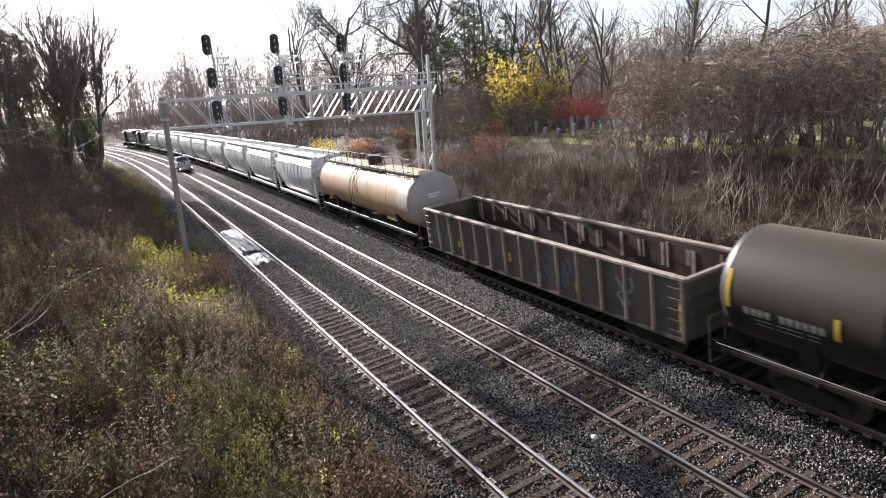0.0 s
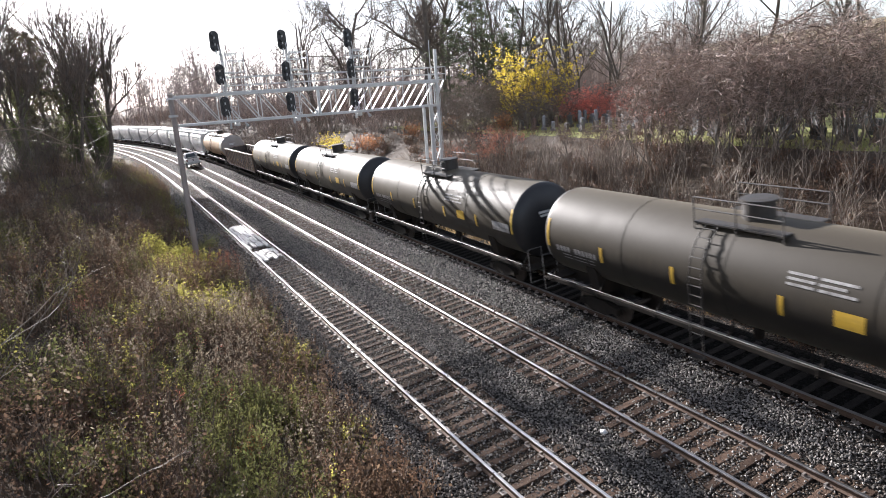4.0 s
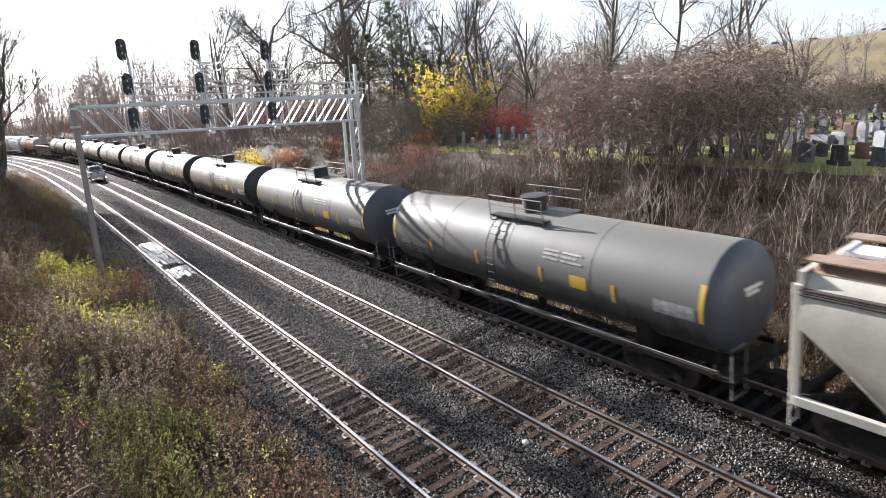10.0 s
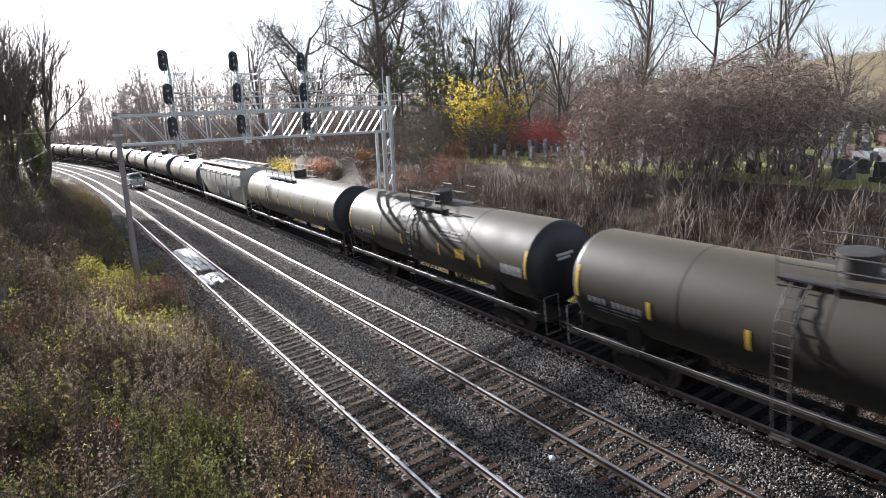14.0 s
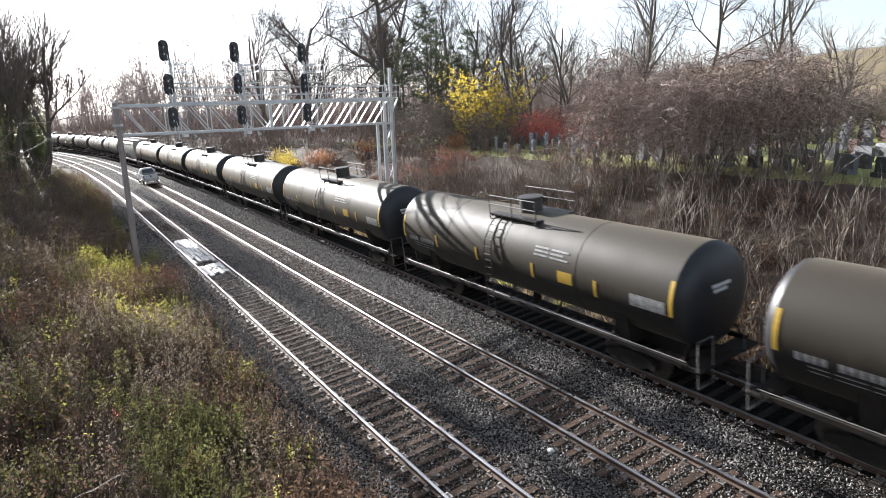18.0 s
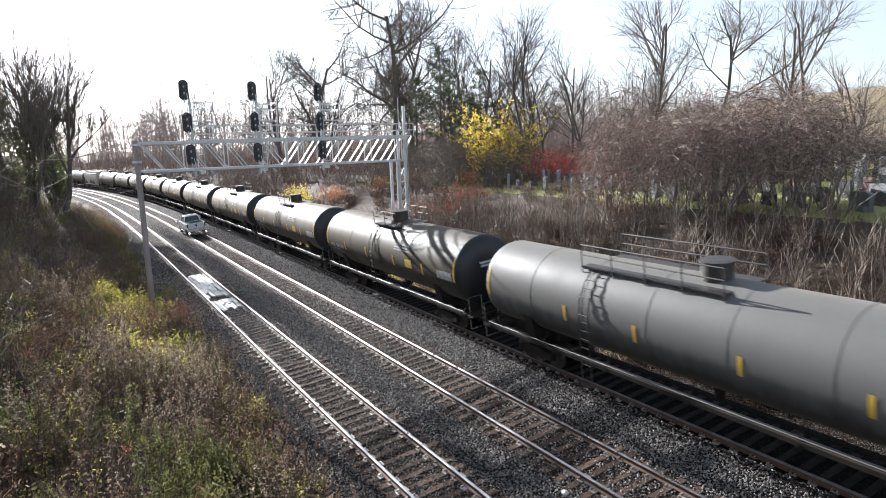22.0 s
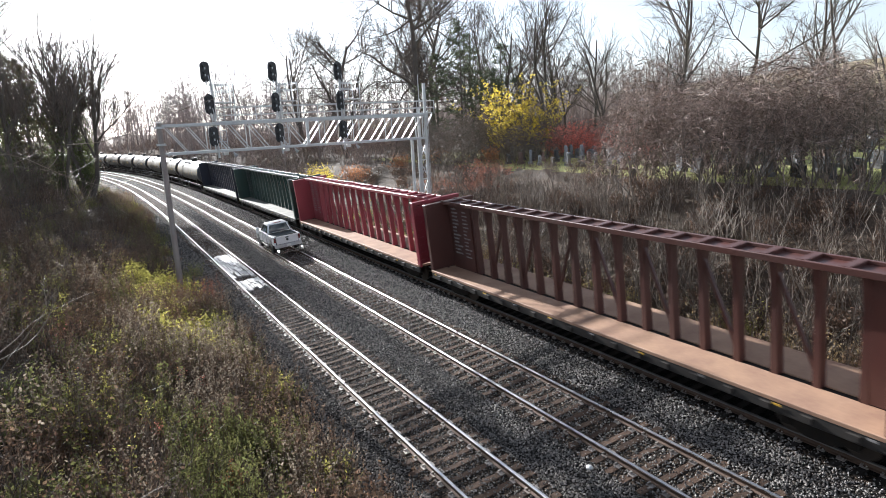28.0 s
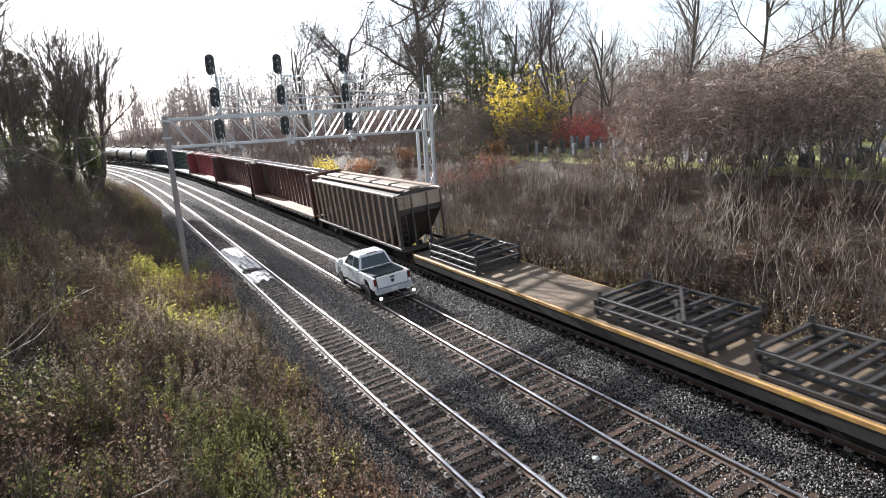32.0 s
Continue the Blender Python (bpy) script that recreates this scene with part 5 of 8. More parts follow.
def signal_bridge(y):
    b = thing("signal_bridge", "galvanised steel truss signal bridge spanning the three tracks", "signal bridge", at=pose(0, y, 0))
    x0, x1, lo, hi, dep = 3.69, 19.75, 8.11, 9.66, 1.05
    gl, gr = ground_height(3.56, y) - 0.4, ground_height(20.0, y) - 0.4
    ys = (-dep / 2, dep / 2)
    # the single pole and the braced mast
    f = Form()
    f.tube((3.56, -0.55, gl), (3.56, -0.55, 9.82), 0.165, 0.14, n=14)
    f.tube((3.56, -0.55, 9.80), (3.56, -0.55, 9.88), 0.20, 0.12, n=14)
    part("pole", f, POLE_STEEL, b, "round weathered steel pole", smooth=40)
    for z in (8.65, 9.58):
        part("pole_band", Form().tube((3.56, -0.55, z - 0.06), (3.56, -0.55, z + 0.06), 0.25, n=14), GALV, b, smooth=40)
    for x, yy, top in ((19.54, -0.5, 8.15), (20.14, -0.5, 11.7), (19.54, 0.5, 8.15), (20.14, 0.5, 10.2)):
        part("mast_leg", Form().box(x - 0.09, x + 0.09, yy - 0.09, yy + 0.09, gr, top, cut=0.015), GALV, b)
    z = gr + 0.8
    k = 0
    while z < 7.0:
        part("mast_tie", Form().bar((19.54, -0.55, z), (20.14, -0.55, z), 0.07), GALV, b)
        part("mast_brace", Form().bar((19.54 if k % 2 else 20.14, -0.55, z), (20.14 if k % 2 else 19.54, -0.55, z + 1.3), 0.05), GALV, b)
        part("mast_brace", Form().bar((20.14, -0.55 if k % 2 else 0.55, z), (20.14, 0.55 if k % 2 else -0.55, z + 1.3), 0.05), GALV, b)
        z += 1.3
        k += 1
    f = Form()
    for dx in (-0.18, 0.18):
        f.tube((20.34, dx - 0.3, gr + 0.3), (20.34, dx - 0.3, 10.7), 0.02, n=5)
    z = gr + 0.6
    while z < 10.5:
        f.tube((20.34, -0.48, z), (20.34, -0.12, z), 0.015, n=5)
        z += 0.32
    part("climbing_ladder", f, GALV, b)
    # chords
    for yy in ys:
        part("chord", Form().box(x0, x1 + 0.5, yy - 0.085, yy + 0.085, hi - 0.085, hi + 0.085, cut=0.015), GALV, b)
        part("chord", Form().box(x0 + 0.1, x1 + 0.3, yy - 0.075, yy + 0.075, lo - 0.075, lo + 0.075, cut=0.015), GALV, b)
        n = 14
        step = (x1 - x0) / n
        for k in range(n):
            xa, xb = x0 + 0.15 + k * step, x0 + 0.15 + (k + 1) * step
            if k < 7:
                part("diagonal", Form().bar((xa, yy, hi), (xb, yy, lo), 0.085, 0.05), GALV, b)
            else:
                part("diagonal", Form().bar((xa, yy, lo), (xb, yy, hi), 0.085, 0.05), GALV, b)
            if k % 2:
                part("upright", Form().bar((xb, yy, lo), (xb, yy, hi), 0.07, 0.05), GALV, b)
    for k in range(8):
        x = x0 + 0.2 + k * (x1 - x0 - 0.4) / 7
        part("cross_tie", Form().bar((x, ys[0], lo), (x, ys[1], lo), 0.06), GALV, b)
        part("cross_tie", Form().bar((x, ys[0], hi), (x, ys[1], hi), 0.06), GALV, b)
    part("heavy_post", Form().box(11.83, 11.99, -0.66, -0.5, lo, hi), GALV, b)
    # walkway and its railing
    f = Form()
    for k in range(39):
        x = 6.6 + k * 0.36
        f.box(x, x + 0.05, -0.5, 0.5, hi + 0.09, hi + 0.13)
    for yy in (-0.5, 0.0, 0.5):
        f.box(6.6, 20.7, yy - 0.02, yy + 0.02, hi + 0.085, hi + 0.14)
    part("walkway_grating", f, GALV, b)
    for yy in (-0.62, 0.62):
        for z in (hi + 0.47, hi + 0.92):
            part("handrail", Form().tube((6.6, yy, z), (20.78, yy, z), 0.026, n=6), GALV, b)
        for k in range(12):
            x = 6.6 + k * 14.18 / 11
            part("rail_post", Form().tube((x, yy, hi + 0.05), (x, yy, hi + 0.94), 0.026, n=6), GALV, b)
    for z in (hi + 0.47, hi + 0.92):
        part("handrail", Form().tube((20.78, -0.62, z), (20.78, 0.62, z), 0.026, n=6), GALV, b)
    part("bracket", Form().bar((20.68, -0.5, hi + 0.05), (20.14, -0.5, hi - 0.9), 0.08), GALV, b)
    part("whip_pole", Form().tube((19.84, -0.3, hi), (19.84, -0.3, 12.3), 0.03, n=6), GALV, b)
    for x in (6.87, 10.5, 14.5):
        part("junction_box", Form().box(x, x + 0.3, -0.2, 0.2, lo - 0.28, lo - 0.08, cut=0.02), GALV, b)
        part("work_lamp", Form().tube((x + 0.5, -0.6, lo - 0.1), (x + 0.62, -0.75, lo - 0.34), 0.03, 0.11, n=10), GALV, b)
    # cages and masts
    for x in (6.57, 10.3, 14.28):
        part("signal_mast", Form().tube((x, -0.45, lo - 0.4), (x, -0.45, 12.18), 0.07, n=10), GALV, b, smooth=40)
        f = Form()
        for dx in (0.22, 0.58):
            f.tube((x + dx, -0.3, lo), (x + dx, -0.3, 11.88), 0.02, n=5)
        z = lo + 0.2
        while z < 11.88:
            f.tube((x + 0.22, -0.3, z), (x + 0.58, -0.3, z), 0.015, n=5)
            z += 0.32
        part("mast_ladder", f, GALV, b)
        for z in (11.46, 11.84):
            for p, q in (((x, -0.9), (x + 1.1, -0.9)), ((x + 1.1, -0.9), (x + 1.1, 0.3)), ((x, 0.3), (x + 1.1, 0.3)), ((x, -0.9), (x, 0.3))):
                part("cage_rail", Form().tube((*p, z), (*q, z), 0.024, n=5), GALV, b)
        for dx, yy in ((0, -0.9), (1.1, -0.9), (1.1, 0.3), (0, 0.3)):
            part("cage_post", Form().tube((x + dx, yy, hi + 0.1), (x + dx, yy, 11.88), 0.026, n=6), GALV, b)
        part("cage_floor", Form().box(x, x + 1.1, -0.9, 0.3, 10.8, 10.84), GALV, b)
    return b


def signal_head(bridge, x, y, z):
    """An oval-backed colour light signal, seen from behind: plate, lamp cases and hoods on the far side."""
    f = Form()
    n = 20
    w, t = 0.265, 0.57
    pts = []
    for k in range(n):
        a = 6.28319 * k / n
        s = max(-1, min(1, math.sin(a) * 1.25))
        pts.append((math.cos(a) * w, (t - w) * (1 if math.sin(a) > 0 else -1) + math.sin(a) * w))
    f.prism(pts, -0.02, 0.02)
    h = part("signal_head", f, SIGNAL_BLACK, bridge, "black oval signal head", at=pose(x, y, z))
    for dz in (-0.36, 0.0, 0.36):
        part("lamp_case", Form().tube((0, -0.02, dz), (0, -0.26, dz), 0.135, 0.12, n=14), SIGNAL_BLACK, h, smooth=40)
        part("hood", Form().tube((0, 0.02, dz), (0, 0.34, dz - 0.02), 0.135, 0.135, n=14, caps=False), SIGNAL_BLACK, h, smooth=40)
    part("mount", Form().tube((0, -0.1, -0.75), (0, -0.1, 0.4), 0.04, n=8), GALV, h)
    part("conduit", Form().path([(0.1, -0.28, -0.2), (0.14, -0.34, -0.6), (0.05, -0.2, -0.95)], 0.02, 5), GALV, h)
    return h


BRIDGE_Y = 39.0
BRIDGE = signal_bridge(BRIDGE_Y)
for _x in (6.27, 10.04, 14.07):
    for _z, _dx in ((12.52, 0.0), (10.74, 0.04), (8.96, 0.08)):
        signal_head(BRIDGE, _x + _dx, -0.55 - 0.25, _z)
guy = thing("guy_cable", "slack black cable from the bridge pole to the bank", "cable")
_a, _b = Vector((3.56, BRIDGE_Y - 0.55, 8.7)), Vector((-3.0, BRIDGE_Y + 6, 4.6))
part("cable", Form().path([_a.lerp(_b, k / 8) - Vector((0, 0, 0.5 * math.sin(math.pi * k / 8))) for k in range(9)], 0.012, 5), CABLE, guy)

# ---- the pickup on the rails ----
WHITE_PAINT = material("white_car_paint", (0.80, 0.80, 0.80), 0.25, other=(0.5, 0.49, 0.47), scale=2, fine=20, amount=0.35, bump=0.0, coat=0.6)
DARK_PLASTIC = material("dark_bumper_plastic", (0.04, 0.042, 0.045), 0.5, scale=8, bump=0.1)
RUBBER = material("tyre_rubber", (0.02, 0.02, 0.02), 0.85, scale=10, bump=0.3)
BED_LINER = material("dark_bed_cover", (0.03, 0.038, 0.04), 0.6, scale=5, bump=0.2)
CHROME = material("polished_metal", (0.7, 0.7, 0.7), 0.2, 1.0, scale=5, bump=0.0)
AUTO_GLASS = glass("car_window_glass")
LAMP_WHITE = glow("white_work_lamp", (1.0, 0.97, 0.9), 9.0)
LAMP_RED = material("red_tail_lens", (0.16, 0.018, 0.018), 0.25, scale=8, bump=0.0)


def soft_mesh(form, name, mats, width, smooth=35):
    me = solid(form.mesh(name, mats))
    b = bmesh.new()
    b.from_mesh(me)
    bmesh.ops.remove_doubles(b, verts=b.verts, dist=0.0005)
    bmesh.ops.bevel(b, geom=list(b.edges), offset=width, segments=2, affect="EDGES", clamp_overlap=True)
    b.to_mesh(me)
    b.free()
    me.polygons.foreach_set("use_smooth", [True] * len(me.polygons))
    me.set_sharp_from_angle(angle=radians(smooth))
    return me


def pickup():
    """A crew-cab pickup, its tail at y = 0 and its nose ahead; z = 0 at the rail heads."""
    p = thing("pickup_truck", "white crew-cab pickup truck with rail wheels and a covered bed", "pickup truck")
    part("floor_pan", Form().box(-0.85, 0.85, 0.2, 5.6, 0.42, 0.62, cut=0.03), DARK_PLASTIC, p)
    # bed
    for sx in (-1, 1):
        f = Form()
        out = [(0.06, 0.62), (0.06, 1.22), (1.95, 1.22), (1.95, 0.62), (1.62, 0.62), (1.50, 0.86), (1.28, 0.98), (1.02, 0.98), (0.80, 0.86), (0.68, 0.62)]
        n = len(out)
        f.v = [(sx * 0.99, y, z) for y, z in out] + [(sx * 0.86, y, z) for y, z in out]
        f.f = [tuple(range(n)), tuple(range(2 * n - 1, n - 1, -1))] + [(i, (i + 1) % n, n + (i + 1) % n, n + i) for i in range(n)]
        f.s = [0] * len(f.f)
        part("bed_side", soft_mesh(f, "bed_side", WHITE_PAINT, 0.02), None, p)
        # cab lower side with doors
        f = Form().box(sx * 0.93 - 0.06, sx * 0.93 + 0.06, 2.0, 4.25, 0.55, 1.26)
        side = part("cab_side", soft_mesh(f, "cab_side", WHITE_PAINT, 0.025), None, p)
        for ya, yb in ((2.08, 2.98), (3.02, 4.15)):
            d = part("door", soft_mesh(Form().box(sx * 0.985 - 0.012, sx * 0.985 + 0.012, ya, yb, 0.62, 1.24), "door", WHITE_PAINT, 0.01), None, side)
        for y in (2.25, 3.2):
            part("door_handle", Form().box(sx * 1.01 - 0.015, sx * 1.01 + 0.015, y, y + 0.18, 1.08, 1.12, cut=0.006), CHROME, side)
        part("running_board", Form().box(sx * 0.98 - 0.1, sx * 0.98 + 0.1, 2.0, 4.1, 0.40, 0.46, cut=0.015), CHROME, p)
        f = Form()
        out = [(4.25, 0.5), (4.25, 1.24), (5.55, 1.16), (5.72, 1.0), (5.75, 0.5), (5.45, 0.5), (5.36, 0.78), (5.18, 0.92), (4.92, 0.92), (4.72, 0.78), (4.62, 0.5)]
        n = len(out)
        f.v = [(sx * 0.99, y, z) for y, z in out] + [(sx * 0.84, y, z) for y, z in out]
        f.f = [tuple(range(n)), tuple(range(2 * n - 1, n - 1, -1))] + [(i, (i + 1) % n, n + (i + 1) % n, n + i) for i in range(n)]
        f.s = [0] * len(f.f)
        part("fender", soft_mesh(f, "fender", WHITE_PAINT, 0.02), None, p)
        part("tail_light", Form().box(sx * 0.915 - 0.06, sx * 0.915 + 0.06, 0.035, 0.12, 0.84, 1.16, cut=0.02), LAMP_RED, p, "red tail light")
        part("mirror", soft_mesh(Form().box(sx * 1.16 - 0.12, sx * 1.16 + 0.12, 4.0, 4.12, 1.22, 1.52), "mirror", WHITE_PAINT, 0.03), None, p)
        part("head_light", Form().box(sx * 0.82 - 0.13, sx * 0.82 + 0.13, 5.70, 5.78, 0.8, 1.02, cut=0.02), CHROME, p)
        for y in (1.15, 5.05):
            w = part("wheel", Form().lathe([(-0.13, 0.22), (-0.13, 0.36), (-0.10, 0.39), (0.10, 0.39), (0.13, 0.36), (0.13, 0.22)], pose(0, 0, 0, 0, 0, 90), 26), RUBBER, p, smooth=35, at=pose(sx * 0.86, y, 0.40))
            f = Form().lathe([(-0.10, 0.04), (-0.12, 0.1), (-0.06, 0.22), (0.06, 0.22), (0.12, 0.1), (0.10, 0.04)], pose(0, 0, 0, 0, 0, 90), 20)
            part("rim", f, CHROME, w, smooth=35)
    part("bed_floor", Form().box(-0.86, 0.86, 0.1, 1.95, 0.66, 0.72), DARK_PLASTIC, p)
    part("bed_cover", soft_mesh(Form().box(-0.85, 0.85, 0.55, 1.96, 1.13, 1.20), "bed_cover", BED_LINER, 0.02), None, p, "dark folded bed cover")
    gate = part("tailgate", soft_mesh(Form().box(-0.80, 0.80, 0.03, 0.12, 0.70, 1.22), "tailgate", WHITE_PAINT, 0.02), None, p)
    part("gate_handle", Form().box(-0.12, 0.12, 0.015, 0.035, 1.06, 1.14, cut=0.008), DARK_PLASTIC, gate)
    part("badge", Form().tube((0, 0.03, 0.94), (0, 0.015, 0.94), 0.09, n=16), DARK_PLASTIC, gate)
    part("bumper", soft_mesh(Form().box(-0.98, 0.98, -0.14, 0.10, 0.46, 0.68), "bumper", GALV, 0.03), None, p)
    part("number_plate", Form().box(-0.16, 0.16, -0.155, -0.142, 0.52, 0.66), WHITE_MARK, p, "pale number plate")
    part("bonnet", soft_mesh(Form().box(-0.84, 0.84, 4.2, 5.62, 1.06, 1.22), "bonnet", WHITE_PAINT, 0.05), None, p)
    part("grille", Form().box(-0.68, 0.68, 5.66, 5.76, 0.66, 1.06, cut=0.02), CHROME, p)
    part("front_bumper", soft_mesh(Form().box(-0.98, 0.98, 5.70, 5.92, 0.44, 0.66), "front_bumper", CHROME, 0.03), None, p)
    # cab with its windows
    f = Form()
    lo = [(-0.92, 1.97), (0.92, 1.97), (0.92, 4.30), (-0.92, 4.30)]
    up = [(-0.74, 2.22), (0.74, 2.22), (0.74, 3.62), (-0.74, 3.62)]
    f.add([(x, y, 1.24) for x, y in lo] + [(x, y, 1.80) for x, y in up] + [(x * 0.93, y, 1.86) for x, y in [(-0.74, 2.30), (0.74, 2.30), (0.74, 3.52), (-0.74, 3.52)]],
          [(0, 1, 5, 4), (1, 2, 6, 5), (2, 3, 7, 6), (3, 0, 4, 7), (4, 5, 9, 8), (5, 6, 10, 9), (6, 7, 11, 10), (7, 4, 8, 11), (8, 9, 10, 11), (0, 1, 2, 3)])
    cab = part("cab", soft_mesh(f, "cab", WHITE_PAINT, 0.03), None, p)

    def pane(name, corners, out):
        c = [Vector(q) for q in corners]
        mid_ = sum(c, Vector()) / 4
        c = [mid_ + (q - mid_) * 0.86 + Vector(out) * 0.012 for q in c]
        part(name, Form().add([tuple(q) for q in c] + [tuple(q + Vector(out) * 0.006) for q in c], [(0, 1, 2, 3), (7, 6, 5, 4), (0, 1, 5, 4), (1, 2, 6, 5), (2, 3, 7, 6), (3, 0, 4, 7)]), AUTO_GLASS, cab, "dark window glass")

    L = [(x, y, 1.24) for x, y in lo]
    U = [(x, y, 1.80) for x, y in up]
    pane("rear_window", (L[0], L[1], U[1], U[0]), (0, -0.9, 0.4))
    pane("windscreen", (L[2], L[3], U[3], U[2]), (0, 0.65, 0.75))
    for a, b, out in ((0, 3, (-0.95, 0, 0.3)), (1, 2, (0.95, 0, 0.3))):
        la, lb, ua, ub = (Vector(q) for q in (L[a], L[b], U[a], U[b]))
        lm, um = la.lerp(lb, 0.43), ua.lerp(ub, 0.5)
        pane("side_window", (la, lm, um, ua), out)
        pane("side_window", (lm, lb, ub, um), out)
    part("roof_marker", Form().box(-0.3, 0.3, 2.25, 2.31, 1.865, 1.90, cut=0.01), LAMP_RED, cab)
    # rail gear
    f = Form()
    f.box(-0.95, 0.95, -0.32, -0.26, 0.18, 0.25)
    part("rail_gear_beam", f, CHROME, p)
    part("rail_gear_beam", Form().box(-0.95, 0.95, -0.32, -0.26, 0.33, 0.38), CHROME, p)
    for sx in (-1, 1):
        part("rail_gear_arm", Form().bar((sx * 0.7, -0.29, 0.3), (sx * 0.7, 0.4, 0.42), 0.07), DARK_PLASTIC, p)
        part("rail_wheel", Form().lathe([(-0.06, 0.06), (-0.06, 0.15), (0.04, 0.155), (0.05, 0.18), (0.07, 0.18), (0.07, 0.06)], pose(sx * 0.7, -0.12, 0.155) @ pose(0, 0, 0, 0, 0, -90 * sx), 18), WHEEL, p, smooth=40)
        part("rail_wheel", Form().lathe([(-0.06, 0.06), (-0.06, 0.15), (0.04, 0.155), (0.05, 0.18), (0.07, 0.18), (0.07, 0.06)], pose(sx * 0.7, 6.0, 0.155) @ pose(0, 0, 0, 0, 0, -90 * sx), 18), WHEEL, p, smooth=40)
        lamp = part("work_lamp", Form().tube((sx * 0.88, -0.34, 0.42), (sx * 0.88, -0.24, 0.42), 0.085, n=14), DARK_PLASTIC, p)
        part("lamp_lens", Form().tube((sx * 0.88, -0.352, 0.42), (sx * 0.88, -0.340, 0.42), 0.07, n=14), LAMP_WHITE, lamp, "lit white lamp")
    part("front_gear_beam", Form().box(-0.9, 0.9, 5.95, 6.05, 0.2, 0.4), DARK_PLASTIC, p)
    # the body rides high over its wheels
    for o in p.children:
        if "wheel" not in o.name and "gear" not in o.name and "lamp" not in o.name:
            o.matrix_basis = pose(0, 0, 0.05) @ Matrix.Diagonal((1, 1, 1.09, 1)) @ o.matrix_basis
    return p


PICKUP = pickup()
PICKUP_STOPS = ((0, 103.5), (6, 103.5), (12, 103.5), (14.5, 102.8), (16.5, 99.2), (17, 97.2), (18, 92.0), (19, 86.6), (20, 81.4), (21.5, 74.2), (23, 67.3), (24, 63.2), (25, 58.8), (26.5, 52.2), (28, 45.3), (29, 40.5), (30, 36.0), (31, 31.7), (32, 27.5))


def pickup_motion():
    walk(PICKUP, [(t, track_pose(1, y)) for t, y in PICKUP_STOPS])

# ---- plants ----
BARK = material("grey_brown_bark", (0.11, 0.09, 0.075), 0.9, other=(0.19, 0.165, 0.145), scale=3, fine=25, amount=0.7, bump=0.6)
TWIG = material("bare_twig_bark", (0.19, 0.15, 0.125), 0.7, other=(0.10, 0.078, 0.066), scale=2, fine=12, amount=0.7, bump=0.1, vary=0.3)
# Far trees' bark, paler because distance haze is put into its colour.
HAZY_TWIG = material("bare_twig_bark_with_painted_haze", (0.36, 0.30, 0.275), 0.8, other=(0.24, 0.195, 0.18), scale=0.5, fine=3, amount=0.7, bump=0.0, vary=0.3)
CANE = material("pale_brush_cane", (0.29, 0.24, 0.195), 0.6, spec=0.2, other=(0.075, 0.058, 0.045), scale=2, fine=10, amount=0.8, bump=0.1, island=0.35)
VINE = material("reddish_vine_bark", (0.37, 0.285, 0.24), 0.6, spec=0.25, other=(0.12, 0.083, 0.066), scale=2, fine=9, amount=0.8, bump=0.1, island=0.8)
DARK_BRUSH = material("dark_red_brown_brush_twig", (0.115, 0.08, 0.064), 0.55, other=(0.05, 0.036, 0.029), scale=2, fine=9, amount=0.8, bump=0.1, island=0.7)


def leaf_material(name, c, d, t=0.5):
    return material(name, c, 0.6, other=d, scale=0.9, fine=9, amount=1.0, bump=0.0, through_light=t, island=0.3)


YELLOW_LEAF = leaf_material("bright_yellow_leaves", (0.88, 0.68, 0.08), (0.62, 0.50, 0.12), 0.6)
RED_LEAF = leaf_material("scarlet_leaves", (0.95, 0.27, 0.23), (0.80, 0.34, 0.25), 0.72)
ORANGE_LEAF = leaf_material("orange_leaves", (0.55, 0.24, 0.10), (0.36, 0.19, 0.10), 0.5)
BROWN_LEAF = leaf_material("dry_brown_leaves", (0.20, 0.125, 0.082), (0.105, 0.068, 0.048), 0.45)
GREEN_LEAF = leaf_material("dull_green_leaves", (0.10, 0.13, 0.05), (0.16, 0.17, 0.07), 0.5)
RUST_RED_LEAF = leaf_material("dull_rust_red_leaves", (0.42, 0.15, 0.10), (0.26, 0.14, 0.09), 0.5)
RUSSET_LEAF = leaf_material("russet_autumn_leaves", (0.17, 0.088, 0.058), (0.22, 0.16, 0.10), 0.45)
GRASS_GREEN = leaf_material("late_green_weeds", (0.15, 0.175, 0.06), (0.25, 0.225, 0.085), 0.45)
DRY_GRASS = leaf_material("sunlit_tan_grass", (0.48, 0.35, 0.17), (0.26, 0.18, 0.09), 0.5)
GRASS_YELLOW = leaf_material("yellow_green_weeds", (0.60, 0.54, 0.13), (0.42, 0.40, 0.12), 0.55)
STRAW = leaf_material("dry_straw_weeds", (0.265, 0.20, 0.145), (0.11, 0.078, 0.058), 0.42)
SEED = leaf_material("fluffy_seed_heads", (0.36, 0.30, 0.23), (0.18, 0.145, 0.105), 0.5)
CEDAR = leaf_material("dark_brownish_needles", (0.09, 0.11, 0.06), (0.18, 0.13, 0.08), 0.5)
NEEDLE = leaf_material("grey_green_needles", (0.105, 0.13, 0.075), (0.165, 0.17, 0.105), 0.4)


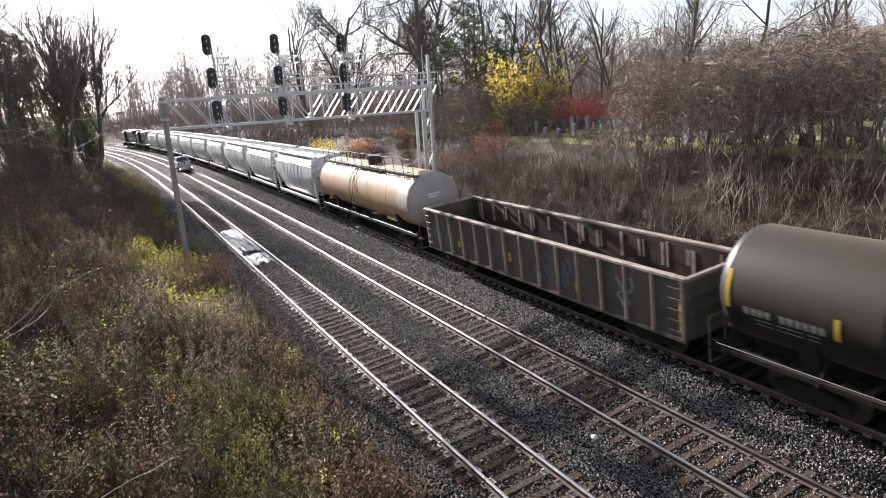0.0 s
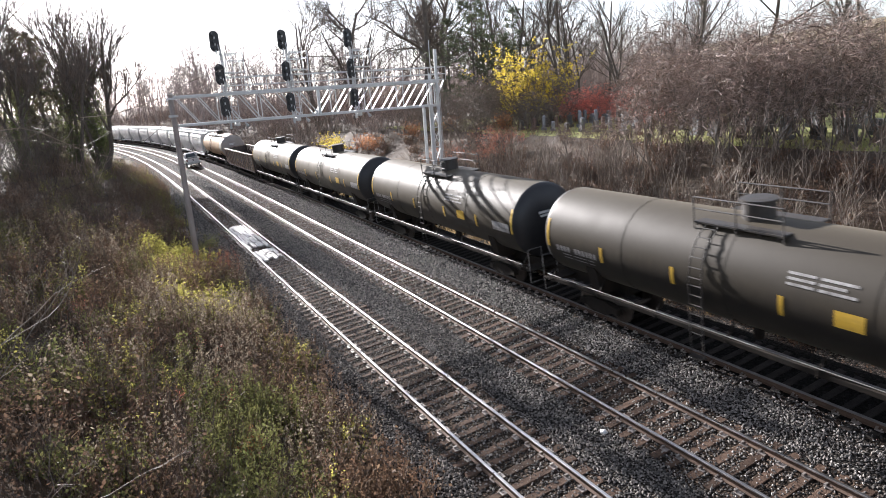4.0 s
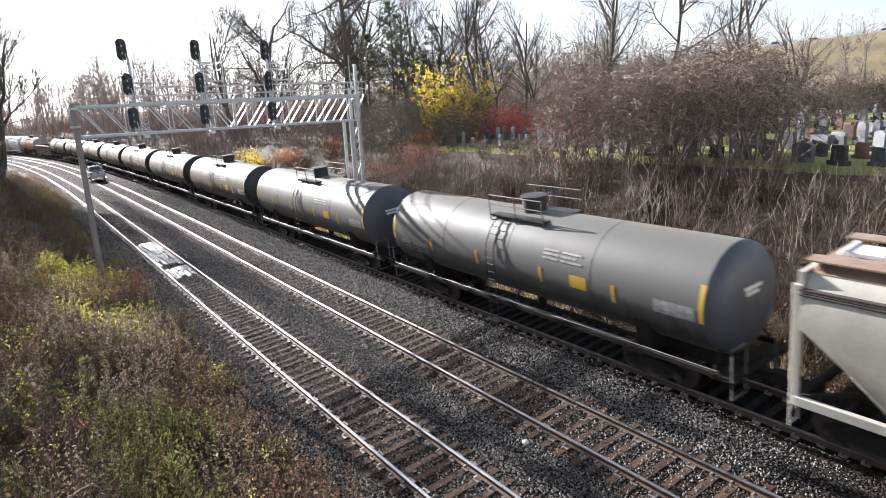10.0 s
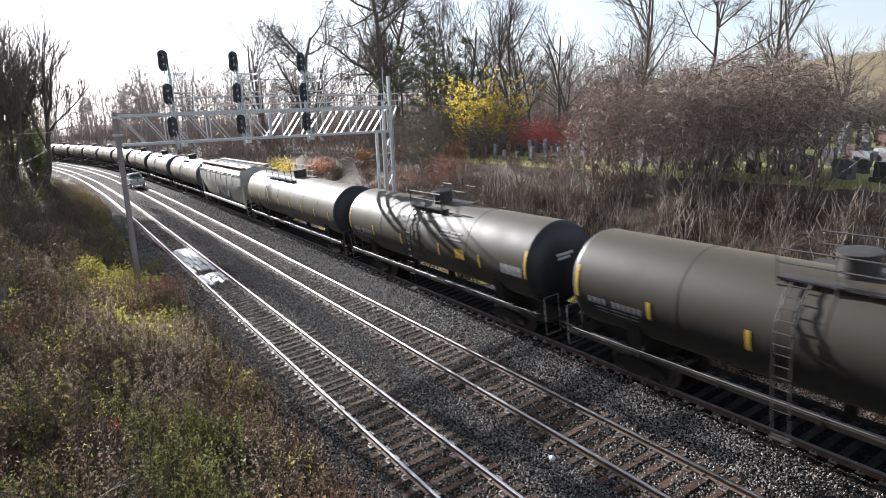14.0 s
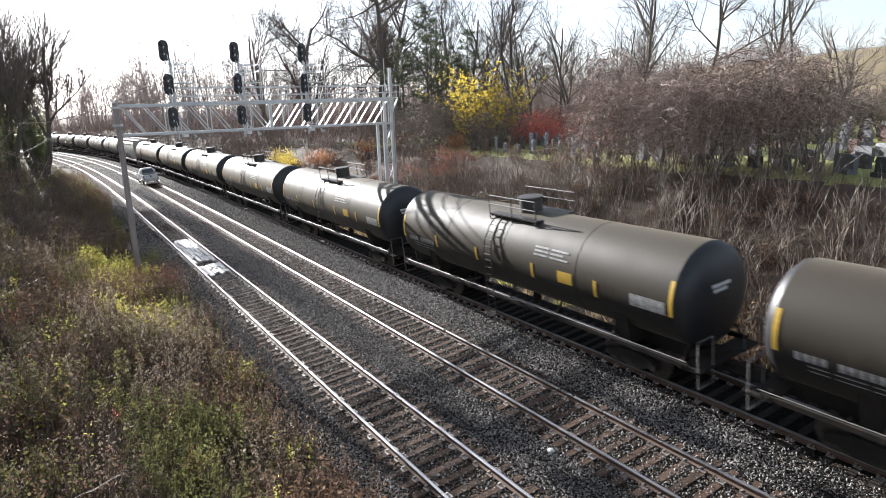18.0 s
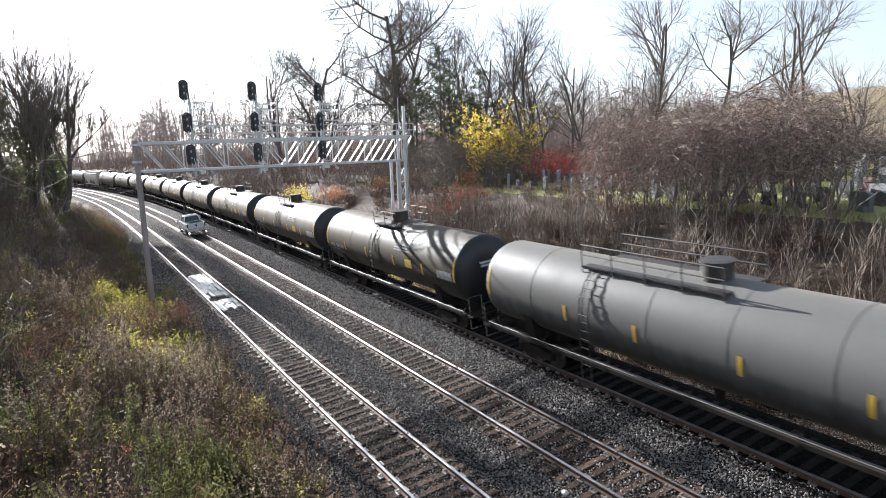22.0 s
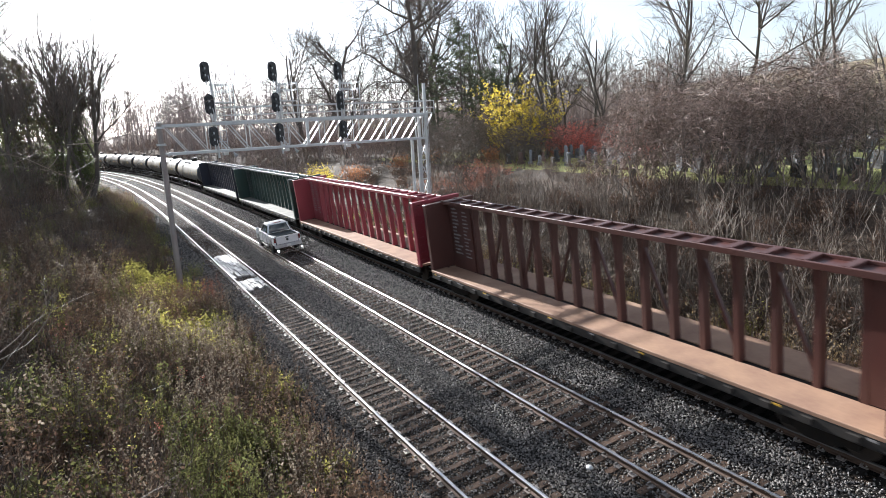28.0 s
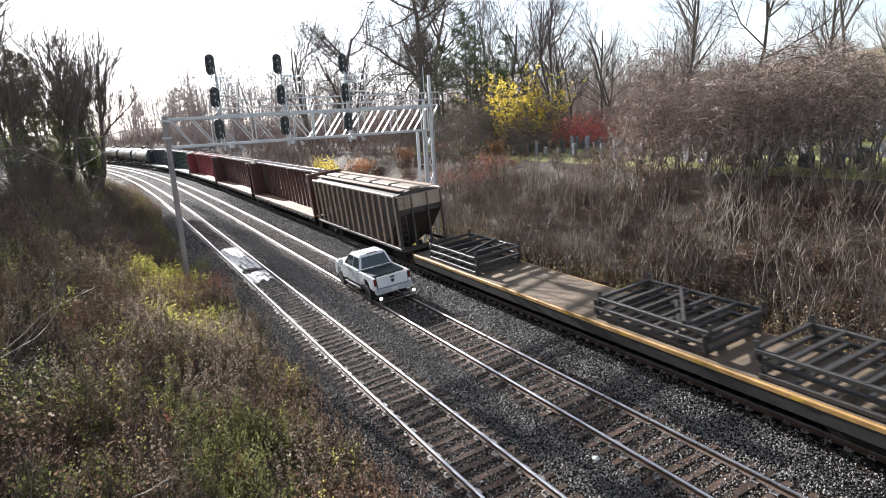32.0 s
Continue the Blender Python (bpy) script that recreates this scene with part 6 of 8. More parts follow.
def grow(rnd, wood, twig, tips, p, d, length, r, level, bend=0.25, up=0.12, split=(4, 6), cut=0.012, thick=0.03, spread=0.75):
    """A branch in several bent pieces, with side branches on it; thin ones go to the twig form."""
    n = 5 if level == 0 else 4 if level == 1 else 3
    step = length / n
    kids = rnd.randint(*split)
    marks_ = sorted(rnd.uniform(0.3 if level == 0 else 0.15, 1.0) for _ in range(kids))
    done = 0.0
    k = 0
    for i in range(n):
        q = r * (1 - 0.62 * i / n)
        q2 = r * (1 - 0.62 * (i + 1) / n)
        nd = (d + Vector((rnd.gauss(0, bend), rnd.gauss(0, bend), rnd.gauss(0, bend) + up)) * 0.55).normalized()
        e = p + nd * step
        if q > 0.016 or level == 0:
            (wood if q > thick else twig).tube(p, e, q, q2, 6 if q > 0.08 else 4 if q > thick else 3, caps=False)
        else:
            twig.ribbon(p, e, q, q2)
        while k < kids and marks_[k] <= (i + 1) / n:
            f = marks_[k] * n - i
            side = nd.cross(Vector((rnd.gauss(0, 1), rnd.gauss(0, 1), rnd.gauss(0, 1)))).normalized()
            cd = (nd * (1 - spread * 0.62) + side * spread).normalized()
            cr = q * rnd.uniform(0.45, 0.7)
            cl = length * rnd.uniform(0.42, 0.68) * (1.15 - 0.5 * marks_[k])
            if cr > cut and level < 5:
                grow(rnd, wood, twig, tips, p.lerp(e, f), cd, cl, cr, level + 1, bend, up, split, cut, thick, spread)
            else:
                tips.append((p.lerp(e, f), cd))
            k += 1
        p, d = e, nd
    tips.append((p, d))


def leaf(form, p, size, rnd, flat=0.0):
    """One small folded leaf of four points."""
    a = Vector((rnd.gauss(0, 1), rnd.gauss(0, 1), rnd.gauss(0, 1 - flat))).normalized()
    b = a.orthogonal().normalized()
    if rnd.random() < 0.5:
        b = a.cross(b)
    form.add([p, p + a * size * 0.5 + b * size * 0.28, p + a * size, p + a * size * 0.5 - b * size * 0.28], [(0, 1, 2), (0, 2, 3)])


def bare_tree(seed, high, r, label, twig_mat=None, split=(4, 6), cut=0.011, spread=0.75, leaves=None, lean=0.06, leaf_n=0, leaf_size=0.12, forks=1, up=0.12):
    rnd = random.Random(seed)
    t = thing("tree", label, "tree", "trees round the cutting")
    wood, twig, tips = Form(), Form(), []
    for k in range(forks):
        d = Vector((rnd.gauss(0, lean + 0.12 * (forks > 1)), rnd.gauss(0, lean + 0.12 * (forks > 1)), 1)).normalized()
        grow(rnd, wood, twig, tips, Vector((k * 0.25, 0, -0.4)), d, high * rnd.uniform(0.85, 1.0), r * rnd.uniform(0.8, 1.0), 0, 0.22, up, split, cut, 0.03, spread)
    part("trunk", wood.mesh("trunk", BARK, 60), None, t)
    part("crown", twig.mesh("crown", twig_mat or TWIG), None, t, "bare twigs")
    if leaves:
        f = Form()
        for p, d in tips:
            for _ in range(leaf_n):
                leaf(f, p + Vector((rnd.gauss(0, 0.25), rnd.gauss(0, 0.25), rnd.gauss(0, 0.25))), leaf_size * rnd.uniform(0.6, 1.3), rnd)
        part("foliage", f.mesh("foliage", leaves), None, t, "sparse remaining leaves", kind="stuff")
    return t


def shrub(seed, stems, high, wide, mat, name="shrub", label="", leaves=None, leaf_n=0, leaf_size=0.08, droop=0.0, thick=0.014, sub=5, cat="shrub", group="brush on the banks"):
    """Many thin stems from one foot, each bent and forked."""
    rnd = random.Random(seed)
    t = thing(name, label, cat, group)
    f, g = Form(), Form()
    for k in range(stems):
        a = rnd.uniform(0, 6.283)
        p = Vector((math.cos(a), math.sin(a), 0)) * wide * 0.35 * math.sqrt(rnd.random())
        p.z = -0.15
        d = Vector((p.x * 0.5 / max(wide, 0.1) + rnd.gauss(0, 0.2), p.y * 0.5 / max(wide, 0.1) + rnd.gauss(0, 0.2), 1)).normalized()
        h = high * rnd.uniform(0.5, 1.0)
        n = 5
        q = p
        for i in range(n):
            d = (d + Vector((rnd.gauss(0, 0.16), rnd.gauss(0, 0.16), -droop * i * 0.22))).normalized()
            e = q + d * h / n
            r0 = thick * (1 - 0.6 * i / n) * rnd.uniform(0.8, 1.2)
            (f.tube(q, e, r0, r0 * 0.8, 3, caps=False) if r0 > 0.008 else f.ribbon(q, e, r0, r0 * 0.8))
            if i >= 1:
                for _ in range(rnd.randint(1, max(1, sub // 2))):
                    s = (d + Vector((rnd.gauss(0, 0.6), rnd.gauss(0, 0.6), rnd.gauss(0.1, 0.4) - droop * 0.5))).normalized()
                    w = q.lerp(e, rnd.random())
                    l = h * rnd.uniform(0.12, 0.3)
                    m = w + s * l * 0.5
                    if droop > 0.15:
                        f.ribbon(w, m, r0 * 0.55, r0 * 0.4)
                    s2 = (s + Vector((rnd.gauss(0, 0.3), rnd.gauss(0, 0.3), 0.1 - droop * 0.6))).normalized()
                    f.ribbon(m if droop > 0.15 else w, m + s2 * l * 0.5, r0 * 0.55, r0 * 0.25)
                    for _ in range(leaf_n):
                        leaf(g, m + s2 * l * rnd.random() * 0.5 + Vector((rnd.gauss(0, 0.05), rnd.gauss(0, 0.05), rnd.gauss(0, 0.05))), leaf_size * rnd.uniform(0.6, 1.4), rnd)
            q = e
    part("brushwood", f.mesh("brushwood", mat), None, t, kind="stuff")
    if leaf_n:
        part("foliage", g.mesh("foliage", leaves), None, t, kind="stuff")
    return t


def sumac(seed, stems, high, wide, mat, label):
    """Smooth upright stems that fork like antlers towards their tips."""
    rnd = random.Random(seed)
    t = thing("shrub", label, "shrub", "brush on the banks")
    f = Form()

    def limb(p, d, l, r, n, level):
        for i in range(n):
            d = (d + Vector((rnd.gauss(0, 0.14), rnd.gauss(0, 0.14), 0.12))).normalized()
            e = p + d * l / n
            q = r * (1 - 0.4 * i / n)
            f.tube(p, e, q, q * 0.85, 4 if level == 0 else 3, caps=False)
            if level < 2 and i >= n * 0.45:
                for _ in range(rnd.choice((0, 1, 1) if level else (1, 1, 2))):
                    s = (d * 0.75 + Vector((rnd.gauss(0, 0.55), rnd.gauss(0, 0.55), 0.2))).normalized()
                    limb(e, s, l * rnd.uniform(0.22, 0.42), q * 0.7, 3, level + 1)
            p = e

    for k in range(stems):
        a = rnd.uniform(0, 6.283)
        p = Vector((math.cos(a), math.sin(a), 0)) * wide * math.sqrt(rnd.random())
        p.z = -0.2
        limb(p, Vector((rnd.gauss(0, 0.12), rnd.gauss(0, 0.12), 1)).normalized(), high * rnd.uniform(0.55, 1.0), rnd.uniform(0.017, 0.032), 6, 0)
    part("brushwood", f.mesh("brushwood", mat), None, t, kind="stuff")
    return t


def tangle(seed, high, wide, twigs, mat, label, leaves=None, leaf_n=0, thick=0.012, trunks=6, bare=0.3):
    """A dome of curling vines over crooked trunks."""
    rnd = random.Random(seed)
    t = thing("thicket", label, "thicket", "brush on the banks")
    f, g = Form(), Form()
    for k in range(trunks):
        w = Form()
        a = rnd.uniform(0, 6.283)
        p = Vector((math.cos(a), math.sin(a), 0)) * wide * 0.45 * rnd.random()
        p.z = -0.2
        d = Vector((rnd.gauss(0, 0.25), rnd.gauss(0, 0.25), 1)).normalized()
        r = rnd.uniform(0.03, 0.085)
        pts = [p]
        for i in range(7):
            d = (d + Vector((rnd.gauss(0, 0.22), rnd.gauss(0, 0.22), 0.1))).normalized()
            pts.append(pts[-1] + d * high * rnd.uniform(0.75, 1.0) / 7)
        w.limb(pts, [r * (1 - 0.11 * i) for i in range(8)], 5)
        part("trunk", w.mesh("trunk", CANE if k % 2 else BARK, 60), None, t)
    for k in range(twigs):
        a = rnd.uniform(0, 6.283)
        u = rnd.random() ** 0.45
        h = bare + (1 - bare) * rnd.random() ** 0.9
        rim = wide * (1 - 0.62 * h ** 3) * (0.8 + 0.55 * noise.noise(Vector((math.cos(a) * 1.6, math.sin(a) * 1.6, h * 2.5 + seed))))
        p = Vector((math.cos(a) * rim * u, math.sin(a) * rim * u, high * h * (1 - 0.22 * u * u)))
        d = Vector((math.cos(a) * 0.6 + rnd.gauss(0, 0.8), math.sin(a) * 0.6 + rnd.gauss(0, 0.8), rnd.gauss(0.45, 0.6))).normalized()
        l = rnd.uniform(0.9, 2.6)
        r = thick * rnd.choice((0.45, 0.6, 0.8, 1.0, 1.5))
        for i in range(5):
            d = (d + Vector((rnd.gauss(0, 0.3), rnd.gauss(0, 0.3), rnd.gauss(-0.22, 0.25)))).normalized()
            e = p + d * l / 5
            if r > thick * 0.7:
                f.tube(p, e, r, r * 0.85, 3, caps=False)
            else:
                f.ribbon(p, e, r, r * 0.85)
            for _ in range(rnd.choice((0, 1, 2))):
                b = (d + Vector((rnd.gauss(0, 0.8), rnd.gauss(0, 0.8), rnd.gauss(0.1, 0.6)))).normalized()
                m = e + b * rnd.uniform(0.1, 0.3)
                f.ribbon(e, m, r * 0.5, r * 0.4)
                f.ribbon(m, m + (b + Vector((rnd.gauss(0, 0.5), rnd.gauss(0, 0.5), rnd.gauss(0, 0.5)))).normalized() * rnd.uniform(0.1, 0.3), r * 0.4, r * 0.25)
            r *= 0.85
            p = e
        for _ in range(leaf_n):
            leaf(g, p + Vector((rnd.gauss(0, 0.12), rnd.gauss(0, 0.12), rnd.gauss(0, 0.12))), rnd.uniform(0.05, 0.11), rnd)
    part("brushwood", f.mesh("brushwood", mat), None, t, kind="stuff")
    if leaf_n:
        part("foliage", g.mesh("foliage", leaves), None, t, kind="stuff")
    return t


def weed(seed, mats, high, wide, blades, stalks, seeds, label, group="weeds on the bank"):
    """A clump of weeds: grass blades, leafy stalks and seed heads."""
    rnd = random.Random(seed)
    t = thing("weed_clump", label, "weeds", group)
    f, g, h = Form(), Form(), Form()
    for k in range(blades):
        a = rnd.uniform(0, 6.283)
        p = Vector((math.cos(a), math.sin(a), 0)) * wide * math.sqrt(rnd.random())
        d = Vector((rnd.gauss(0, 0.35), rnd.gauss(0, 0.35), 1)).normalized()
        l = high * rnd.uniform(0.25, 0.7)
        w = d.cross(Vector((rnd.gauss(0, 1), rnd.gauss(0, 1), 0.1))).normalized() * 0.010
        q = p + d * l * 0.6
        e = q + (d + Vector((rnd.gauss(0, 0.4), rnd.gauss(0, 0.4), -0.4))).normalized() * l * 0.5
        f.add([p - w, p + w, q + w * 0.8, q - w * 0.8, e], [(0, 1, 2, 3), (3, 2, 4)])
    for k in range(stalks):
        a = rnd.uniform(0, 6.283)
        p = Vector((math.cos(a), math.sin(a), 0)) * wide * math.sqrt(rnd.random())
        d = Vector((rnd.gauss(0, 0.18), rnd.gauss(0, 0.18), 1)).normalized()
        l = high * rnd.uniform(0.5, 1.25)
        e = p + d * l
        g.tube(p, e, 0.008, 0.004, 3, caps=False)
        for _ in range(13):
            s = p.lerp(e, rnd.uniform(0.2, 1.0))
            leaf(f if rnd.random() < 0.6 else h, s + Vector((rnd.gauss(0, 0.04), rnd.gauss(0, 0.04), 0)), rnd.uniform(0.045, 0.11), rnd)
        if rnd.random() < seeds:
            for _ in range(13):
                leaf(h, e + Vector((rnd.gauss(0, 0.03), rnd.gauss(0, 0.03), rnd.gauss(0, 0.09))), 0.045, rnd)
    part("grass_tuft", f.mesh("grass_tuft", mats[0]), None, t, kind="stuff")
    part("dry_stalk", g.mesh("dry_stalk", mats[1]), None, t, kind="stuff")
    part("foliage", h.mesh("foliage", mats[2]), None, t, kind="stuff")
    return t


def patch_of(protos, x, y, rnd):
    """Picks a plant by the patch that it stands in."""
    k = (noise.noise(Vector((x * 0.3, y * 0.22, 11))) * 1.7 + 0.5 + rnd.gauss(0, 0.15)) * len(protos)
    return protos[max(0, min(len(protos) - 1, int(k)))]


def plant(protos, spots, seed, low=0.8, high=1.2, sink=0.05, patchy=False):
    """Sets copies of some plants on the ground at the given (x, y)."""
    rnd = random.Random(seed)
    out = []
    for x, y in spots:
        o = patch_of(protos, x, y, rnd) if patchy else rnd.choice(protos)
        s = rnd.uniform(low, high)
        c = copy_thing(o, Matrix())
        c.matrix_basis = pose(x, y, ground_height(x, y) - sink, 0, 0, rnd.uniform(0, 360)) @ Matrix.Diagonal((s, s, s * rnd.uniform(0.9, 1.1), 1))
        out.append(c)
    return out


def plant_joined(name, label, category, protos, spots, seed, low=0.8, high=1.2, sink=0.05):
    """The same, joined into one object for plants past counting."""
    rnd = random.Random(seed)
    data = []
    for o in protos:
        for c in o.children:
            v = np.empty(len(c.data.vertices) * 3)
            c.data.vertices.foreach_get("co", v)
            data.append((o, c.data.materials[0], v.reshape(-1, 3), [tuple(p.vertices) for p in c.data.polygons]))
    mats = list(dict.fromkeys(d[1] for d in data))
    form = Form()
    for x, y in spots:
        o = rnd.choice(protos)
        s = rnd.uniform(low, high)
        a = rnd.uniform(0, 6.283)
        ca, sa = math.cos(a) * s, math.sin(a) * s
        z = ground_height(x, y) - sink
        for q, m, v, fs in data:
            if q is not o:
                continue
            b = len(form.v)
            form.v.extend(zip((x + v[:, 0] * ca - v[:, 1] * sa).tolist(), (y + v[:, 0] * sa + v[:, 1] * ca).tolist(), (z + v[:, 2] * s).tolist()))
            form.f.extend(tuple(i + b for i in f) for f in fs)
            form.s.extend([mats.index(m)] * len(fs))
    return tagged(new(name, form.mesh(name, mats)), label, category, kind="stuff")


def drop(protos):
    for o in protos:
        for c in o.children_recursive:
            bpy.data.objects.remove(c)
        bpy.data.objects.remove(o)


def spread(n, seed, rlo, rhi, ylo, yhi, keep=None, gap=0.0):
    """Spots by distance from the first track, with no two closer than gap."""
    rnd = random.Random(seed)
    out = []
    tries = 0
    while len(out) < n and tries < n * 40:
        tries += 1
        y = rnd.uniform(ylo, yhi)
        x = mid(y)[0] + rnd.uniform(rlo, rhi)
        if keep and not keep(x, y):
            continue
        if gap and any((x - a) ** 2 + (y - b) ** 2 < gap * gap for a, b in out):
            continue
        out.append((x, y))
    return out


def near_sapling():
    """A pale bare sapling close to the viewpoint, whose forked branches reach out over the bank."""
    rnd = random.Random(91)
    root = Vector((-2.6, 5.2, ground_height(-2.6, 5.2) - 0.2))
    top = Vector((-2.1, 5.4, 10.6))
    t = thing("sapling", "bare sapling with pale forked branches near the viewpoint", "sapling", "trees round the cutting")
    pts = [root.lerp(top, k / 8) + Vector((rnd.gauss(0, 0.04), rnd.gauss(0, 0.04), 0)) for k in range(9)]
    part("trunk", Form().limb(pts, [0.035 * (1 - 0.09 * k) for k in range(9)], 6).mesh("trunk", CANE, 60), None, t)

    def fork(f, p, d, length, r, level):
        n = 5
        for i in range(n):
            d = (d + Vector((rnd.gauss(0, 0.13), rnd.gauss(0, 0.13), rnd.gauss(0.04, 0.12)))).normalized()
            e = p + d * length / n
            f.tube(p, e, r * (1 - 0.13 * i), r * (0.87 - 0.13 * i), 4, caps=False)
            if level < 3 and i >= 1 and rnd.random() < 0.75:
                s = (d + Vector((rnd.gauss(0, 0.45), rnd.gauss(0, 0.45), rnd.gauss(0.15, 0.45)))).normalized()
                fork(f, e, s, length * rnd.uniform(0.3, 0.55), r * 0.6, level + 1)
            p = e

    for z, reach, lift in ((5.4, 1.9, 0.3), (5.9, 2.2, 0.1), (6.5, 2.1, 0.28), (6.9, 1.7, 0.4), (8.8, 2.2, 0.1), (9.5, 2.4, 0.12)):
        f = Form()
        k = (z - root.z) / (top.z - root.z)
        fork(f, root.lerp(top, k), Vector((0.75, 0.55, lift)).normalized(), reach, 0.009, 0)
        part("branch", f.mesh("branch", CANE), None, t)


def far_woods():
    """The woodland all round: slender leafless trees past counting, in one object."""
    rnd = random.Random(81)
    f = Form()
    spots = []

    def fill(n, rlo, rhi, ylo, yhi, keep=None, low=9, high=15):
        for x, y in spread(n, rnd.random(), rlo, rhi, ylo, yhi, keep):
            spots.append((x, y, rnd.uniform(low, high)))

    fill(340, 14, 75, 135, 330, lambda x, y: x - mid(y)[0] > 14 + (y - 95) * 0.02, 14, 23)
    fill(80, 16, 60, 88, 135, None, 7, 12)
    fill(230, 34, 95, 62, 110, lambda x, y: y > 112 - x * 0.75, 9, 15)
    fill(130, 60, 110, 20, 150, lambda x, y: y > 100 - x * 0.62, 6, 11)
    fill(100, -70, -11, 115, 330, None, 11, 17)
    fill(260, -330, 110, 330, 470, None, 17, 27)
    fill(12, 95, 140, -20, 100, lambda x, y: x > 105, 4, 7)
    fill(190, 175, 260, -60, 200, lambda x, y: x > 178, 5, 10)
    for x, y, h in spots:
        z = ground_height(x, y) - 0.3
        p = Vector((x, y, z))
        d = Vector((rnd.gauss(0, 0.06), rnd.gauss(0, 0.06), 1)).normalized()
        r = h * rnd.uniform(0.009, 0.013)
        far = 1.0 if y < 150 else 1.5
        for i in range(4):
            d = (d + Vector((rnd.gauss(0, 0.07), rnd.gauss(0, 0.07), 0))).normalized()
            e = p + d * h / 4
            f.tube(p, e, r * (1 - 0.22 * i), r * (0.78 - 0.22 * i), 3, caps=False)
            for _ in range(3 if i == 0 else 7):
                s = p.lerp(e, rnd.random())
                b = Vector((rnd.gauss(0, 0.6), rnd.gauss(0, 0.6), rnd.uniform(0.25, 1.0))).normalized()
                l = h * rnd.uniform(0.12, 0.26) * (1.1 - 0.16 * i)
                m = s + b * l
                f.ribbon(s, m, 0.035 * far, 0.018 * far)
                for _ in range(6):
                    t = s.lerp(m, rnd.uniform(0.3, 1.0))
                    c = (b + Vector((rnd.gauss(0, 0.5), rnd.gauss(0, 0.5), rnd.gauss(0.15, 0.35)))).normalized()
                    f.ribbon(t, t + c * l * rnd.uniform(0.3, 0.6), 0.019 * far, 0.010 * far)
            p = e
    tagged(new("far_woodland", f.mesh("far_woodland", HAZY_TWIG)), "leafless woodland in the distance round the cutting", "woodland", kind="stuff")
    # its undergrowth
    g = Form()
    for x, y in (spread(620, 82, 12.5, 60, 66, 330) + spread(160, 83, -45, -7, 60, 330) + spread(260, 84, 40, 100, 10, 120, lambda x, y: y > 100 - x * 0.66) + spread(120, 85, -250, 90, 320, 430) + spread(14, 86, 100, 140, 0, 120) + spread(110, 87, 172, 240, -20, 160, lambda x, y: x > 178)):
        z = ground_height(x, y)
        h = rnd.uniform(2.0, 6.0)
        for _ in range(24):
            p = Vector((x + rnd.gauss(0, 1.1), y + rnd.gauss(0, 1.1), z - 0.1))
            d = Vector((rnd.gauss(0, 0.3), rnd.gauss(0, 0.3), 1)) * h * rnd.uniform(0.4, 1.0)
            g.ribbon(p, p + d, 0.026, 0.010)
            for _ in range(4):
                q = p + d * rnd.uniform(0.3, 0.9)
                g.ribbon(q, q + Vector((rnd.gauss(0, 0.4), rnd.gauss(0, 0.4), rnd.uniform(0.1, 0.8))) * h * 0.3, 0.018, 0.008)
    tagged(new("far_undergrowth", g.mesh("far_undergrowth", VINE)), "bare undergrowth along the woodland's edge", "undergrowth", kind="stuff")


